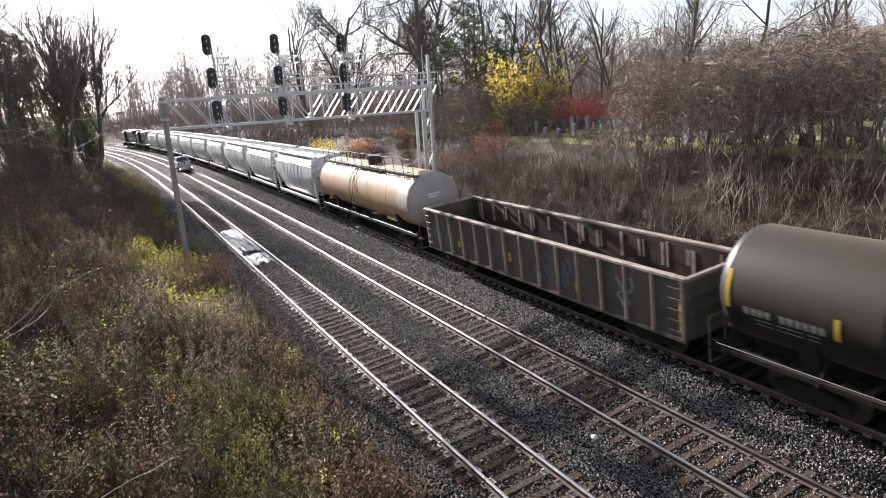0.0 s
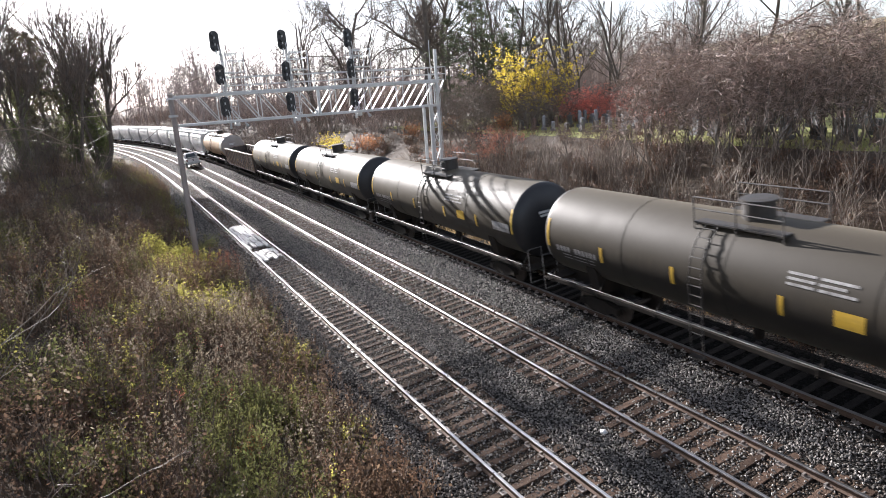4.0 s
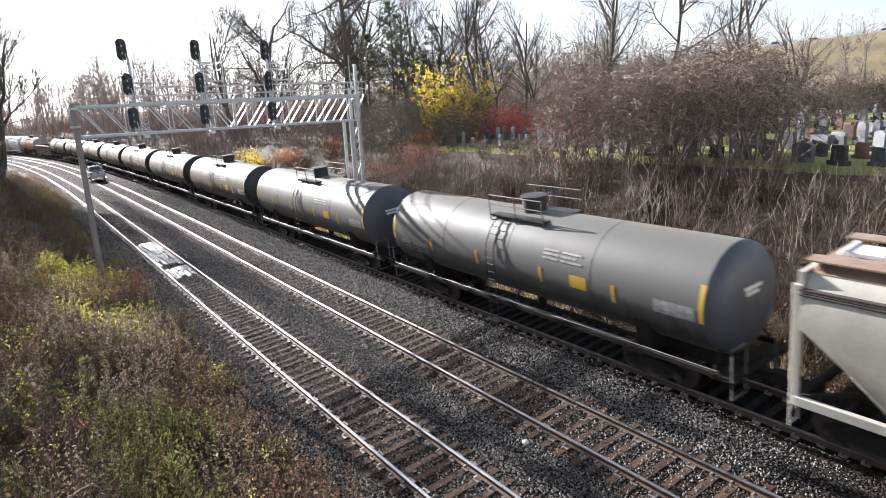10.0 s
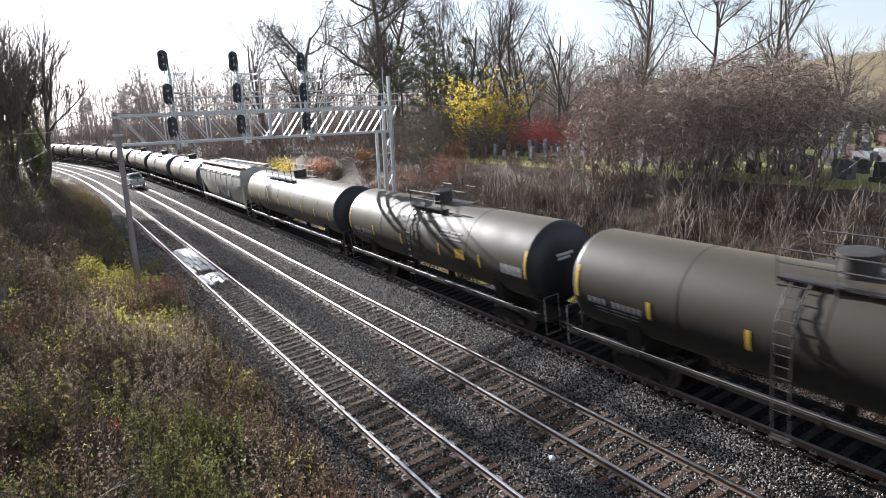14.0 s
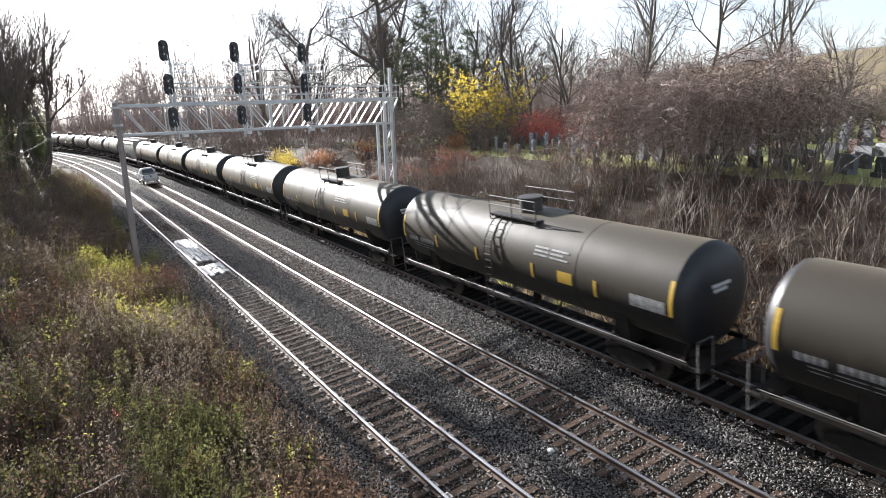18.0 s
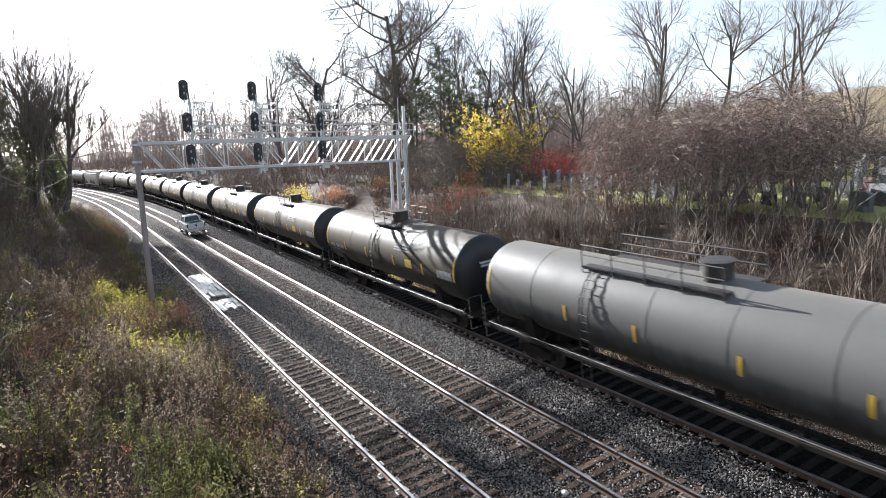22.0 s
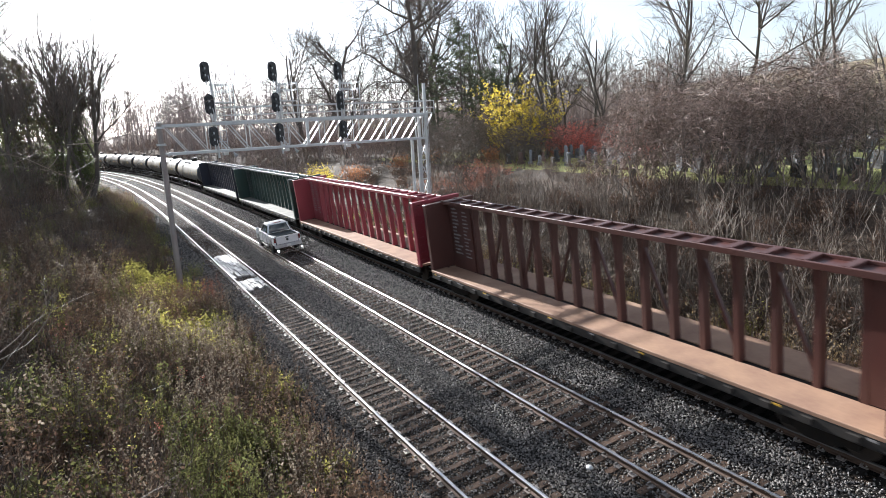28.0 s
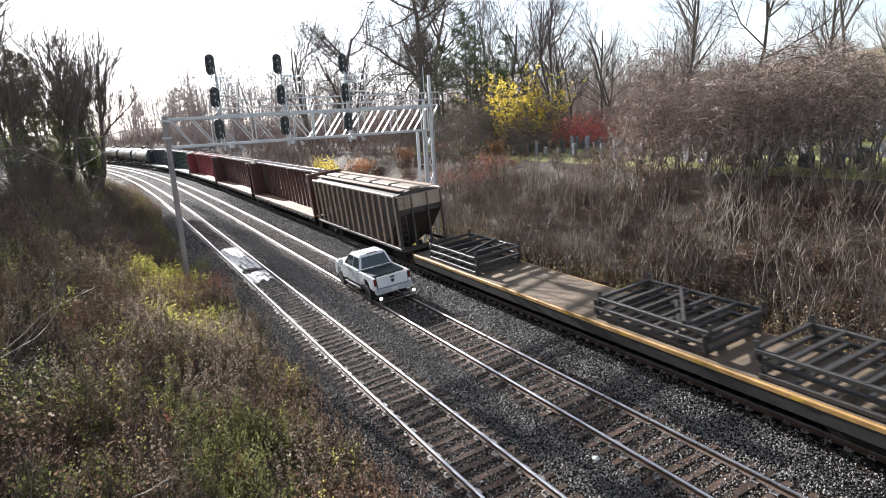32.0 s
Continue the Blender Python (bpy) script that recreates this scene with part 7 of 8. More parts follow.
def vegetation():
    # tall bare trees, right of the line and beyond the graves
    tall = [bare_tree(100 + k, h, r, "tall bare deciduous tree with a grey-brown trunk", split=sp, cut=0.0075, forks=fk, spread=sd, up=0.18)
            for k, (h, r, sp, fk, sd) in enumerate(((17, 0.36, (6, 8), 1, 0.66), (16, 0.25, (5, 7), 2, 0.5), (15.5, 0.22, (5, 7), 1, 0.5), (17, 0.34, (6, 8), 1, 0.7), (14.5, 0.19, (5, 7), 2, 0.48)))]
    tall.append(bare_tree(131, 19.0, 0.50, "great bare spreading tree with a thick dark trunk", split=(7, 9), spread=0.92, up=0.16))
    for k, (i, x, y, s) in enumerate(((5, 36.0, 73.0, 1.25), (3, 40.5, 76.0, 1.2), (5, 33.0, 88.0, 1.0), (2, 45.0, 64.0, 1.05), (1, 50.5, 63.5, 1.05), (2, 48.0, 66.0, 0.95), (4, 56.5, 59.0, 1.0), (1, 60.5, 52.8, 1.1), (4, 62.0, 55.0, 0.95),
                                     (3, 65.5, 47.0, 0.95), (1, 70.0, 39.5, 1.0), (4, 73.5, 35.0, 0.85), (2, 54.0, 66.0, 1.0), (0, 43.0, 84.0, 1.0), (4, 31.0, 84.0, 1.0), (1, 28.0, 92.0, 1.0),
                                     (1, 46.0, 72.0, 1.0), (4, 52.0, 70.0, 1.05), (2, 58.0, 63.0, 1.0), (0, 41.0, 82.0, 0.95), (2, 50.0, 80.0, 1.0), (3, 56.0, 76.0, 0.95), (4, 58.0, 68.0, 1.0))):
        c = copy_thing(tall[i], Matrix())
        c.matrix_basis = pose(x, y, ground_height(x, y), 0, 0, 70 * k + 20) @ Matrix.Diagonal((s, s, s, 1))
    # the dark trees left of the line
    ivy = []
    for k in range(3):
        o = bare_tree(300 + k, 15.0, 0.26, "tall bare tree with upright limbs and ivy on its trunk", TWIG, (6, 8), 0.009, 0.42, lean=0.04, forks=4, up=0.3)
        rnd, g = random.Random(320 + k), Form()
        for _ in range(3200):
            a, h = rnd.uniform(0, 6.283), rnd.triangular(0, 10.5, 2.5)
            r = 0.35 + 0.09 * h + rnd.gauss(0, 0.22)
            leaf(g, Vector((math.cos(a) * r + 0.25, math.sin(a) * r, h)), rnd.uniform(0.12, 0.24), rnd)
        part("ivy", g.mesh("ivy", GREEN_LEAF), None, o, "dark green ivy", kind="stuff")
        ivy.append(o)
    for k, (i, x, y, s) in enumerate(((0, -1.2, 96, 1.3), (1, -3.2, 88, 1.1), (2, 0.2, 112, 1.1), (0, -7.5, 74, 0.9), (1, -9.5, 62, 1.0), (2, -12.5, 54, 0.9), (1, -8.0, 97, 0.9), (0, -6.5, 118, 0.9), (2, -14.5, 70, 1.0))):
        c = copy_thing(ivy[i], Matrix())
        c.matrix_basis = pose(x, y, ground_height(x, y), 0, 0, 110 * k) @ Matrix.Diagonal((s, s, s, 1))
    holly = [shrub(340 + k, 40, 6.0, 3.0, TWIG, "shrub", "tall half-bare green shrub under the trees", GREEN_LEAF, 1, 0.13, 0.02, 0.03, 8) for k in range(2)]
    plant(holly, [(-6.0, 62), (-7.5, 70), (-8.0, 50), (-5.8, 78), (-10.0, 57), (-10.5, 44), (-5.5, 88), (-9.5, 40), (-12.0, 48), (-12.5, 62)], 12, 0.8, 1.25)
    # dense dark conifers crowding the left bank
    rnd = random.Random(78)
    for px, py, ph in ((-5.6, 83.0, 14.5), (-10.5, 76.0, 15.5), (-7.6, 92.0, 15.0), (-14.5, 66.0, 13.5)):
        t = thing("conifer_tree", "dense dark conifer with brownish hanging sprays", "tree", "trees round the cutting", at=pose(px, py, ground_height(px, py)))
        f, g = Form(), Form()
        f.tube((0, 0, -0.3), (0.15, 0.1, ph), 0.22, 0.03, 7)
        for k in range(120):
            z = ph * rnd.uniform(0.06, 1.0)
            a = rnd.uniform(0, 6.283)
            l = min(1.0, (1.04 - z / ph) * 1.9) * rnd.uniform(1.1, 2.9) + 0.3
            d = Vector((math.cos(a), math.sin(a), rnd.uniform(-0.3, 0.3)))
            p = Vector((0.15 * z / ph, 0, z))
            f.tube(p, p + d * l, 0.03, 0.008, 3, caps=False)
            for _ in range(9):
                q = p + d * l * rnd.uniform(0.25, 1.05) + Vector((rnd.gauss(0, 0.16), rnd.gauss(0, 0.16), rnd.gauss(0, 0.14)))
                for _ in range(6):
                    e = q + Vector((rnd.gauss(0, 0.2), rnd.gauss(0, 0.2), rnd.gauss(-0.1, 0.17)))
                    g.ribbon(q, e, 0.034, 0.012)
        part("trunk", f.mesh("trunk", BARK), None, t)
        part("crown", g.mesh("crown", CEDAR), None, t, "dark drooping needle sprays")
    # the green pine behind the mast
    rnd = random.Random(77)
    for px, py, ph in ((38.3, 64.0, 15.5), (41.5, 68.5, 14.0), (36.4, 66.5, 11.5), (43.5, 63.5, 12.5), (40.0, 61.0, 9.5)):
        t = thing("pine_tree", "soft grey-green pine among bare trees", "tree", "trees round the cutting", at=pose(px, py, ground_height(px, py)))
        f, g = Form(), Form()
        f.tube((0, 0, -0.3), (0.2, 0.1, ph), 0.2, 0.03, 7)
        for k in range(75):
            z = ph * rnd.uniform(0.15, 1.0)
            a = rnd.uniform(0, 6.283)
            l = min(1.0, (1.05 - z / ph) * 2.2) * rnd.uniform(1.2, 3.0) + 0.3
            d = Vector((math.cos(a), math.sin(a), rnd.uniform(-0.05, 0.45)))
            p = Vector((0.2 * z / ph, 0, z))
            f.tube(p, p + d * l, 0.03, 0.008, 3, caps=False)
            for _ in range(9):
                q = p + d * l * rnd.uniform(0.35, 1.05) + Vector((rnd.gauss(0, 0.15), rnd.gauss(0, 0.15), rnd.gauss(0, 0.1)))
                for _ in range(5):
                    e = q + Vector((rnd.gauss(0, 0.2), rnd.gauss(0, 0.2), rnd.gauss(0.08, 0.15)))
                    g.ribbon(q, e, 0.035, 0.015)
        part("trunk", f.mesh("trunk", BARK), None, t)
        part("crown", g.mesh("crown", NEEDLE), None, t, "dark green needle sprays")
    # the yellow tree, the red sumac and the small coloured bushes
    yel = shrub(400, 60, 6.6, 4.6, TWIG, "tree", "small tree with bright yellow autumn leaves", YELLOW_LEAF, 11, 0.18, 0.04, 0.026, 6, "tree", "trees round the cutting")
    yel.matrix_basis = pose(38.0, 52.6, ground_height(38.0, 52.6) + 0.3) @ Matrix.Diagonal((1.3, 1.3, 1.22, 1))
    red = [shrub(410 + k, 34, 1.9, 2.6, VINE, "shrub", "low shrub with scarlet autumn leaves", RED_LEAF, 2, 0.14, 0.1, 0.012, 6) for k in range(2)]
    tall_red = [shrub(416 + k, 30, 3.3, 2.4, VINE, "shrub", "tall sumac with scarlet leaves on bare stems", RED_LEAF, 4, 0.15, 0.1, 0.014, 6) for k in range(2)]
    plant(tall_red, [(41.2, 50.6), (42.6, 50.8), (44.2, 50.4), (42.2, 52.4), (43.4, 53.2), (44.4, 52.2), (45.4, 53.4), (46.4, 52.6), (47.6, 53.8), (48.8, 53.0), (50.2, 54.5), (51.5, 53.2), (52.8, 54.2), (50.0, 50.8), (51.6, 50.0), (53.2, 50.4)], 13, 0.85, 1.15)
    plant(red, [(46.4, 51.4), (45.2, 51.0), (47.6, 52.0), (40.0, 39.8), (40.9, 39.4), (41.8, 41.0), (46.0, 50.2), (44.0, 47.0)], 19, 0.7, 1.15)
    rusty = [shrub(418, 30, 1.9, 2.6, VINE, "shrub", "low shrub with dull rust-red leaves on the bank", RUST_RED_LEAF, 2, 0.13, 0.1, 0.012, 6)]
    plant(rusty, [(26.6, 43.1), (27.4, 41.8), (28.0, 43.9), (28.9, 42.4), (26.2, 46.5), (29.8, 46.2), (25.4, 49.5)], 45, 0.75, 1.15)
    org = [shrub(420, 34, 2.2, 2.6, TWIG, "shrub", "bush with orange-brown autumn leaves", ORANGE_LEAF, 4, 0.16, 0.1, 0.014, 5)]
    plant(org, [(25.8, 68.9), (26.2, 65.5), (28.5, 61.0), (31.5, 58.0), (33.0, 50.5)], 14, 0.75, 1.1)
    yb = [shrub(421, 34, 2.6, 2.6, TWIG, "shrub", "bush with yellow autumn leaves", YELLOW_LEAF, 4, 0.18, 0.1, 0.014, 5)]
    plant(yb, [(25.5, 80.0), (24.6, 72.7), (25.0, 76.0)], 15, 0.8, 1.15)
    # thicket of vines before the graves
    thick = [tangle(430 + k, 7.6, 3.6, 600, VINE, "dense thicket of bare reddish vines over crooked trunks", BROWN_LEAF, 1, 0.021, 11, 0.28) for k in range(3)]
    plant(thick, [(29.5, 25.5), (31.5, 22.8), (32.2, 19.3), (30.5, 28.5), (32.8, 30.5), (34.0, 25.5), (35.8, 20.5), (28.6, 22.5), (36.5, 28.0), (27.6, 27.0), (33.2, 17.4), (30.2, 20.6), (34.6, 22.8)], 16, 0.74, 0.96)
    low = [tangle(436 + k, 4.6, 3.4, 420, m, lab, BROWN_LEAF, 2, 0.017, 5, 0.1) for k, (m, lab) in enumerate(((VINE, "low thicket of bare reddish brush"), (CANE, "low thicket of bare grey-brown brush")))]
    plant(low, [(38.6, 50.2), (35.5, 49.5), (46.5, 42.0), (38.5, 55.0), (42.5, 57.0), (48.5, 52.0), (52.0, 44.0), (33.0, 54.0), (29.0, 51.0), (31.0, 60.0), (36.0, 58.0),
               (33.0, 66.0), (40.5, 62.0), (56.0, 40.0), (60.0, 34.0), (64.0, 28.0), (68.0, 22.0), (54.0, 50.0), (61.0, 44.0), (67.0, 36.0), (72.0, 29.0), (29.5, 66.0), (45.0, 58.0)], 17, 0.75, 1.15)
    # canes on the right bank
    cane = [sumac(440 + k, 9, 3.1, 1.1, CANE, "bare upright pale stems forking like antlers") for k in range(5)]
    brush = [shrub(445 + k, 34, 2.0, 2.0, DARK_BRUSH, "shrub", "bare brush of thin reddish twigs on the bank", BROWN_LEAF, 1, 0.07, 0.06, 0.010, 7) for k in range(3)]
    bank = lambda x, y: x - mid(y)[0] < (20.2 if y < 24 else 19.0)
    plant(cane, spread(150, 21, 12.9, 20.2, 1, 46, bank, 0.75), 22, 0.65, 0.95)
    plant_joined("bank_twigs", "dense bare reddish twigs between the canes on the bank", "brush", brush, spread(110, 41, 12.4, 18.6, 2, 48, None, 0.8), 42, 0.6, 0.95)
    plant_joined("bank_brush", "bare pale brush covering the far part of the bank", "brush", cane + brush, spread(120, 23, 12.8, 21.5, 46, 120, lambda x, y: not (52 < y < 84 and x - mid(y)[0] > 14.5), 1.0), 24, 0.75, 1.25)
    plant_joined("low_bank_brush", "low bare brush along the top of the bank", "brush", brush, spread(100, 29, 18.6, 23.6, 3, 34, None, 0.75) + spread(85, 39, 17.5, 25.5, 32, 58, None, 0.8), 30, 0.45, 0.75)
    rnd = random.Random(33)
    hedge = [tangle(462, 3.4, 2.8, 420, DARK_BRUSH, "dark dense bare hedge bush behind the graves", BROWN_LEAF, 2, 0.034, 4, 0.02)]
    plant(hedge, [(66 + 42 * k / 23 + rnd.gauss(0, 0.7), 66 - 46 * k / 23 + rnd.gauss(0, 0.7)) for k in range(24)], 34, 0.85, 1.2)
    dry = [shrub(450 + k, 26, 1.2, 1.6, DARK_BRUSH, "shrub", "low dry brown leafy undergrowth", BROWN_LEAF, 4, 0.11, 0.1, 0.009, 5) for k in range(3)]
    plant_joined("dry_undergrowth", "dry brown leafy undergrowth on the bank", "undergrowth", dry, spread(60, 25, 12.0, 20.5, 4, 34, None, 0.8), 26, 0.7, 1.2)
    plant_joined("bank_undergrowth", "low dry leafy undergrowth on the bank", "undergrowth", dry, spread(70, 95, 12.0, 21.5, 6, 80, None, 0.8), 96, 0.7, 1.2)
    straw = [weed(460 + k, (DRY_GRASS if k else GRASS_YELLOW, TWIG, SEED), 1.1, 0.8, 110, 16, 0.6, "clump of dry straw-coloured weeds") for k in range(3)]
    plant(straw, spread(90, 27, 11.7, 14.6, 4, 60, None, 0.5), 28, 0.7, 1.3)
    # the left bank
    lw = [weed(470 + k, (m, STRAW, l), h, 0.75, nb, ns, sd, lab) for k, (m, l, h, nb, ns, sd, lab) in enumerate((
        (GRASS_GREEN, GRASS_GREEN, 0.9, 90, 34, 0.3, "clump of dull green leafy weeds on the bank"),
        (STRAW, SEED, 1.3, 55, 32, 0.9, "clump of dry weeds with fluffy seed heads"),
        (STRAW, BROWN_LEAF, 1.15, 55, 34, 0.3, "clump of brown dead weeds on the bank"),
        (GRASS_GREEN, GRASS_YELLOW, 0.8, 85, 30, 0.2, "clump of green and yellow weeds on the bank"),
        (RUSSET_LEAF, RUSSET_LEAF, 1.2, 25, 30, 0.5, "clump of russet-leaved weeds on the bank")))]
    edge = lambda x, y: x - mid(y)[0] < -2.95 + min(1.0, max(0.0, (y - 34) * 0.012)) - 0.35 * math.sin(y * 0.8)
    plant(lw, spread(230, 31, -9.0, -2.7, 8, 36, edge, 0.42), 32, 0.75, 1.3, patchy=True)
    plant_joined("bank_weeds", "dry and green weeds covering the bank", "weeds", lw, spread(190, 33, -15, -2.8, 16, 110, edge, 0.6) + spread(80, 53, -6, -1.8, 45, 130, edge, 0.6) + spread(90, 54, -14, -8.8, 8, 42, None, 0.7), 34, 0.9, 1.4)
    green = [shrub(476 + k, 22, 1.0, 1.3, TWIG, "shrub", "low leafy green bush on the bank", GRASS_GREEN, 4, 0.11, 0.12, 0.008, 5) for k in range(2)]
    plant(green, [(1.2, 9.3), (0.2, 10.6), (2.3, 10.2), (-1.0, 11.8), (1.0, 12.4), (3.2, 11.6), (-2.2, 13.6), (0.4, 14.6), (2.6, 17.4), (-0.6, 17.8), (2.9, 13.4), (-3.0, 16.6), (1.0, 22.4), (3.4, 20.6)], 43, 0.8, 1.3)
    yl = [weed(480, (GRASS_YELLOW, GRASS_GREEN, GRASS_YELLOW), 1.0, 0.8, 170, 26, 0.2, "clump of bright yellow-green weeds"),
          shrub(481, 26, 1.1, 1.2, TWIG, "shrub", "low bush with yellow-green autumn leaves", GRASS_YELLOW, 5, 0.12, 0.1, 0.008, 5)]
    plant(yl, spread(64, 35, -6.6, -3.2, 26.5, 43, lambda x, y: x < 4.2 + 0.02 * (y - 30), 0.42), 36, 0.9, 1.35)
    lb = [shrub(490 + k, 26, 1.7, 1.6, DARK_BRUSH if k else CANE, "shrub", "bare brown bramble brush on the bank", BROWN_LEAF, 1, 0.06, 0.2, 0.009, 5) for k in range(3)]
    plant(lb, spread(70, 37, -12, -4.6, 9, 60, edge, 0.9), 38, 0.8, 1.4)
    plant_joined("bramble_brush", "bare brown brambles on the wooded bank", "brambles", lb, spread(70, 97, -15, -5.0, 40, 110, None, 0.9), 98, 1.0, 1.8)
    rp = [weed(497, (RUSSET_LEAF, TWIG, RUST_RED_LEAF), 1.6, 0.5, 90, 26, 0.5, "tall russet weeds round the foot of the pole")]
    plant(rp, [(3.5, 36.3), (4.2, 36.6), (4.8, 36.9), (4.5, 35.7), (3.0, 36.6), (5.1, 36.2), (3.9, 35.4)], 46, 0.8, 1.1)
    rr = [weed(496, (BROWN_LEAF, TWIG, RED_LEAF), 0.6, 0.4, 40, 9, 0.3, "small weed with a few red leaves")]
    plant(rr, [(1.6, 23.3), (1.7, 17.8), (0.4, 17.9), (3.6, 28.4), (-1.8, 26.0), (2.4, 23.0), (1.2, 27.0), (2.8, 21.0), (0.2, 24.6), (3.3, 25.5), (1.8, 19.0), (-1.4, 22.0)], 44, 0.8, 1.2)
    oo = [weed(495, (ORANGE_LEAF, TWIG, ORANGE_LEAF), 0.6, 0.35, 60, 16, 0.8, "small plant with orange autumn leaves")]
    plant(oo, [(1.9, 15.2)], 39)
    # the branches close by on the left
    near_sapling()
    near3 = bare_tree(511, 8.5, 0.035, "leaning bare sapling with long pale branches near the viewpoint", CANE, (5, 7), 0.005, 0.9, lean=0.1, up=0.06)
    near3.matrix_basis = pose(-4.6, 19.0, ground_height(-4.6, 19.0), 0, 8, 80)
    drop(hedge + tall + ivy + holly + red + tall_red + org + rusty + yb + thick + low + cane + brush + dry + straw + lw + green + yl + lb + rp + rr + oo)


far_woods()
vegetation()

# ---- litter and loose stones ----
def ground_cover():
    rnd = random.Random(61)
    f = Form()
    for side, n, lo, hi in ((-1, 26000, -14, -3.2), (1, 16000, 11.6, 21)):
        for _ in range(n):
            y = rnd.triangular(5, 75, 12)
            x = mid(y)[0] + rnd.uniform(lo, hi)
            leaf(f, Vector((x, y, ground_height(x, y) + rnd.uniform(0.0, 0.12))), rnd.uniform(0.05, 0.11), rnd, 0.5)
    tagged(new("leaf_litter", f.mesh("leaf_litter", BROWN_LEAF)), "fallen brown leaves strewn over the banks", "leaf litter", kind="stuff")
    f = Form()
    for _ in range(95000):
        y = rnd.triangular(5, 58, 9)
        r = rnd.uniform(-3.4, 7.55)
        x = mid(y)[0] + r
        if any(abs(r - t[0]) < 1.3 for t in TRACKS) and rnd.random() < 0.55:
            continue
        s = rnd.uniform(0.02, 0.05)
        z = ground_height(x, y) + s * 0.3
        a = rnd.uniform(0, 6.283)
        c, d = math.cos(a) * s, math.sin(a) * s
        k = rnd.uniform(0.5, 0.9)
        f.add([(x + c, y + d, z), (x - d * k, y + c * k, z + s * 0.1), (x - c, y - d, z - s * 0.1), (x + d * k, y - c * k, z), (x + c * 0.2, y + d * 0.1, z + s * rnd.uniform(0.7, 1.3))],
              [(0, 1, 4), (1, 2, 4), (2, 3, 4), (3, 0, 4)])
    for _ in range(44000):
        y = rnd.triangular(20, 95, 34)
        r = rnd.uniform(-3.2, 7.5)
        x = mid(y)[0] + r
        if any(abs(r - t[0]) < 1.3 for t in TRACKS) and rnd.random() < 0.6:
            continue
        s = rnd.uniform(0.035, 0.08)
        z = ground_height(x, y) + s * 0.1
        a = rnd.uniform(0, 6.283)
        c, d = math.cos(a) * s, math.sin(a) * s
        k = rnd.uniform(0.5, 0.9)
        f.add([(x + c, y + d, z), (x - d * k, y + c * k, z), (x - c, y - d, z), (x + d * k, y - c * k, z), (x + c * 0.2, y + d * 0.1, z + s * rnd.uniform(0.7, 1.3))],
              [(0, 1, 4), (1, 2, 4), (2, 3, 4), (3, 0, 4)])
    tagged(new("loose_ballast", f.mesh("loose_ballast", STONE)), "loose crushed stones on the track bed", "ballast", kind="stuff")
    for x, y, s in ((10.35, 11.55, 0.10), (3.95, 17.3, 0.16)):
        b = bmesh.new()
        bmesh.ops.create_icosphere(b, subdivisions=2, radius=s)
        for v in b.verts:
            v.co *= 1 + 0.25 * noise.noise(v.co * 14)
            v.co.z *= 0.7
        me = bpy.data.meshes.new("pale_stone")
        b.to_mesh(me)
        b.free()
        me.materials.append(WHITE_MARK)
        tagged(new("pale_stone", me), "pale stone lying on the ballast", "stone").matrix_basis = pose(x, y, ground_height(x, y) + s * 0.4)


ground_cover()


# ---- planks between the rails ----
PALE_PLANK = material("bleached_crossing_plank", (0.46, 0.44, 0.42), 0.45, spec=0.5, other=(0.32, 0.30, 0.28), scale=3, fine=20, amount=0.7, bump=0.2, vary=0.2)
_rnd = random.Random(66)
crossing = thing("board_crossing", "bleached plank crossing laid between the rails", "crossing", kind="structure")
for _k in range(-3, 9):
    for _y0, _n in ((37.4, 3.0), (41.2, 9.0)):
        _x = -0.62 + _k * 0.152
        if _k == -2 or _rnd.random() < (0.45 if _k < 0 else 0.05):
            continue
        _q = -_n / 2 + _rnd.uniform(0, 0.6)
        while _q < _n / 2 - 0.4:
            _a, _b = _q, min(_q + _rnd.uniform(0.5, 1.9), _n / 2)
            _q = _b + _rnd.choice((0.02, 0.03, 0.06, 0.25))
            part("plank", Form().box(_x - 0.07, _x + 0.07, _a, _b, -0.165, -0.045, cut=0.012), PALE_PLANK, crossing, at=track_pose(0, _y0 + _n / 2) @ pose(_rnd.uniform(-0.02, 0.02), 0, _rnd.uniform(-0.06, -0.02), _rnd.uniform(-0.5, 0.5), _rnd.uniform(-6, 6), _rnd.uniform(-0.8, 0.8)))

# ---- the graveyard ----
GRANITE = material("grey_granite", (0.21, 0.215, 0.235), 0.45, other=(0.18, 0.18, 0.19), scale=4, fine=60, amount=0.7, bump=0.1, vary=0.35)
DARK_GRANITE = material("dark_polished_granite", (0.06, 0.06, 0.065), 0.3, other=(0.11, 0.105, 0.11), scale=4, fine=60, amount=0.7, bump=0.05, vary=0.3)
RED_GRANITE = material("brown_red_granite", (0.22, 0.13, 0.11), 0.4, other=(0.13, 0.08, 0.07), scale=4, fine=60, amount=0.7, bump=0.05, vary=0.3)


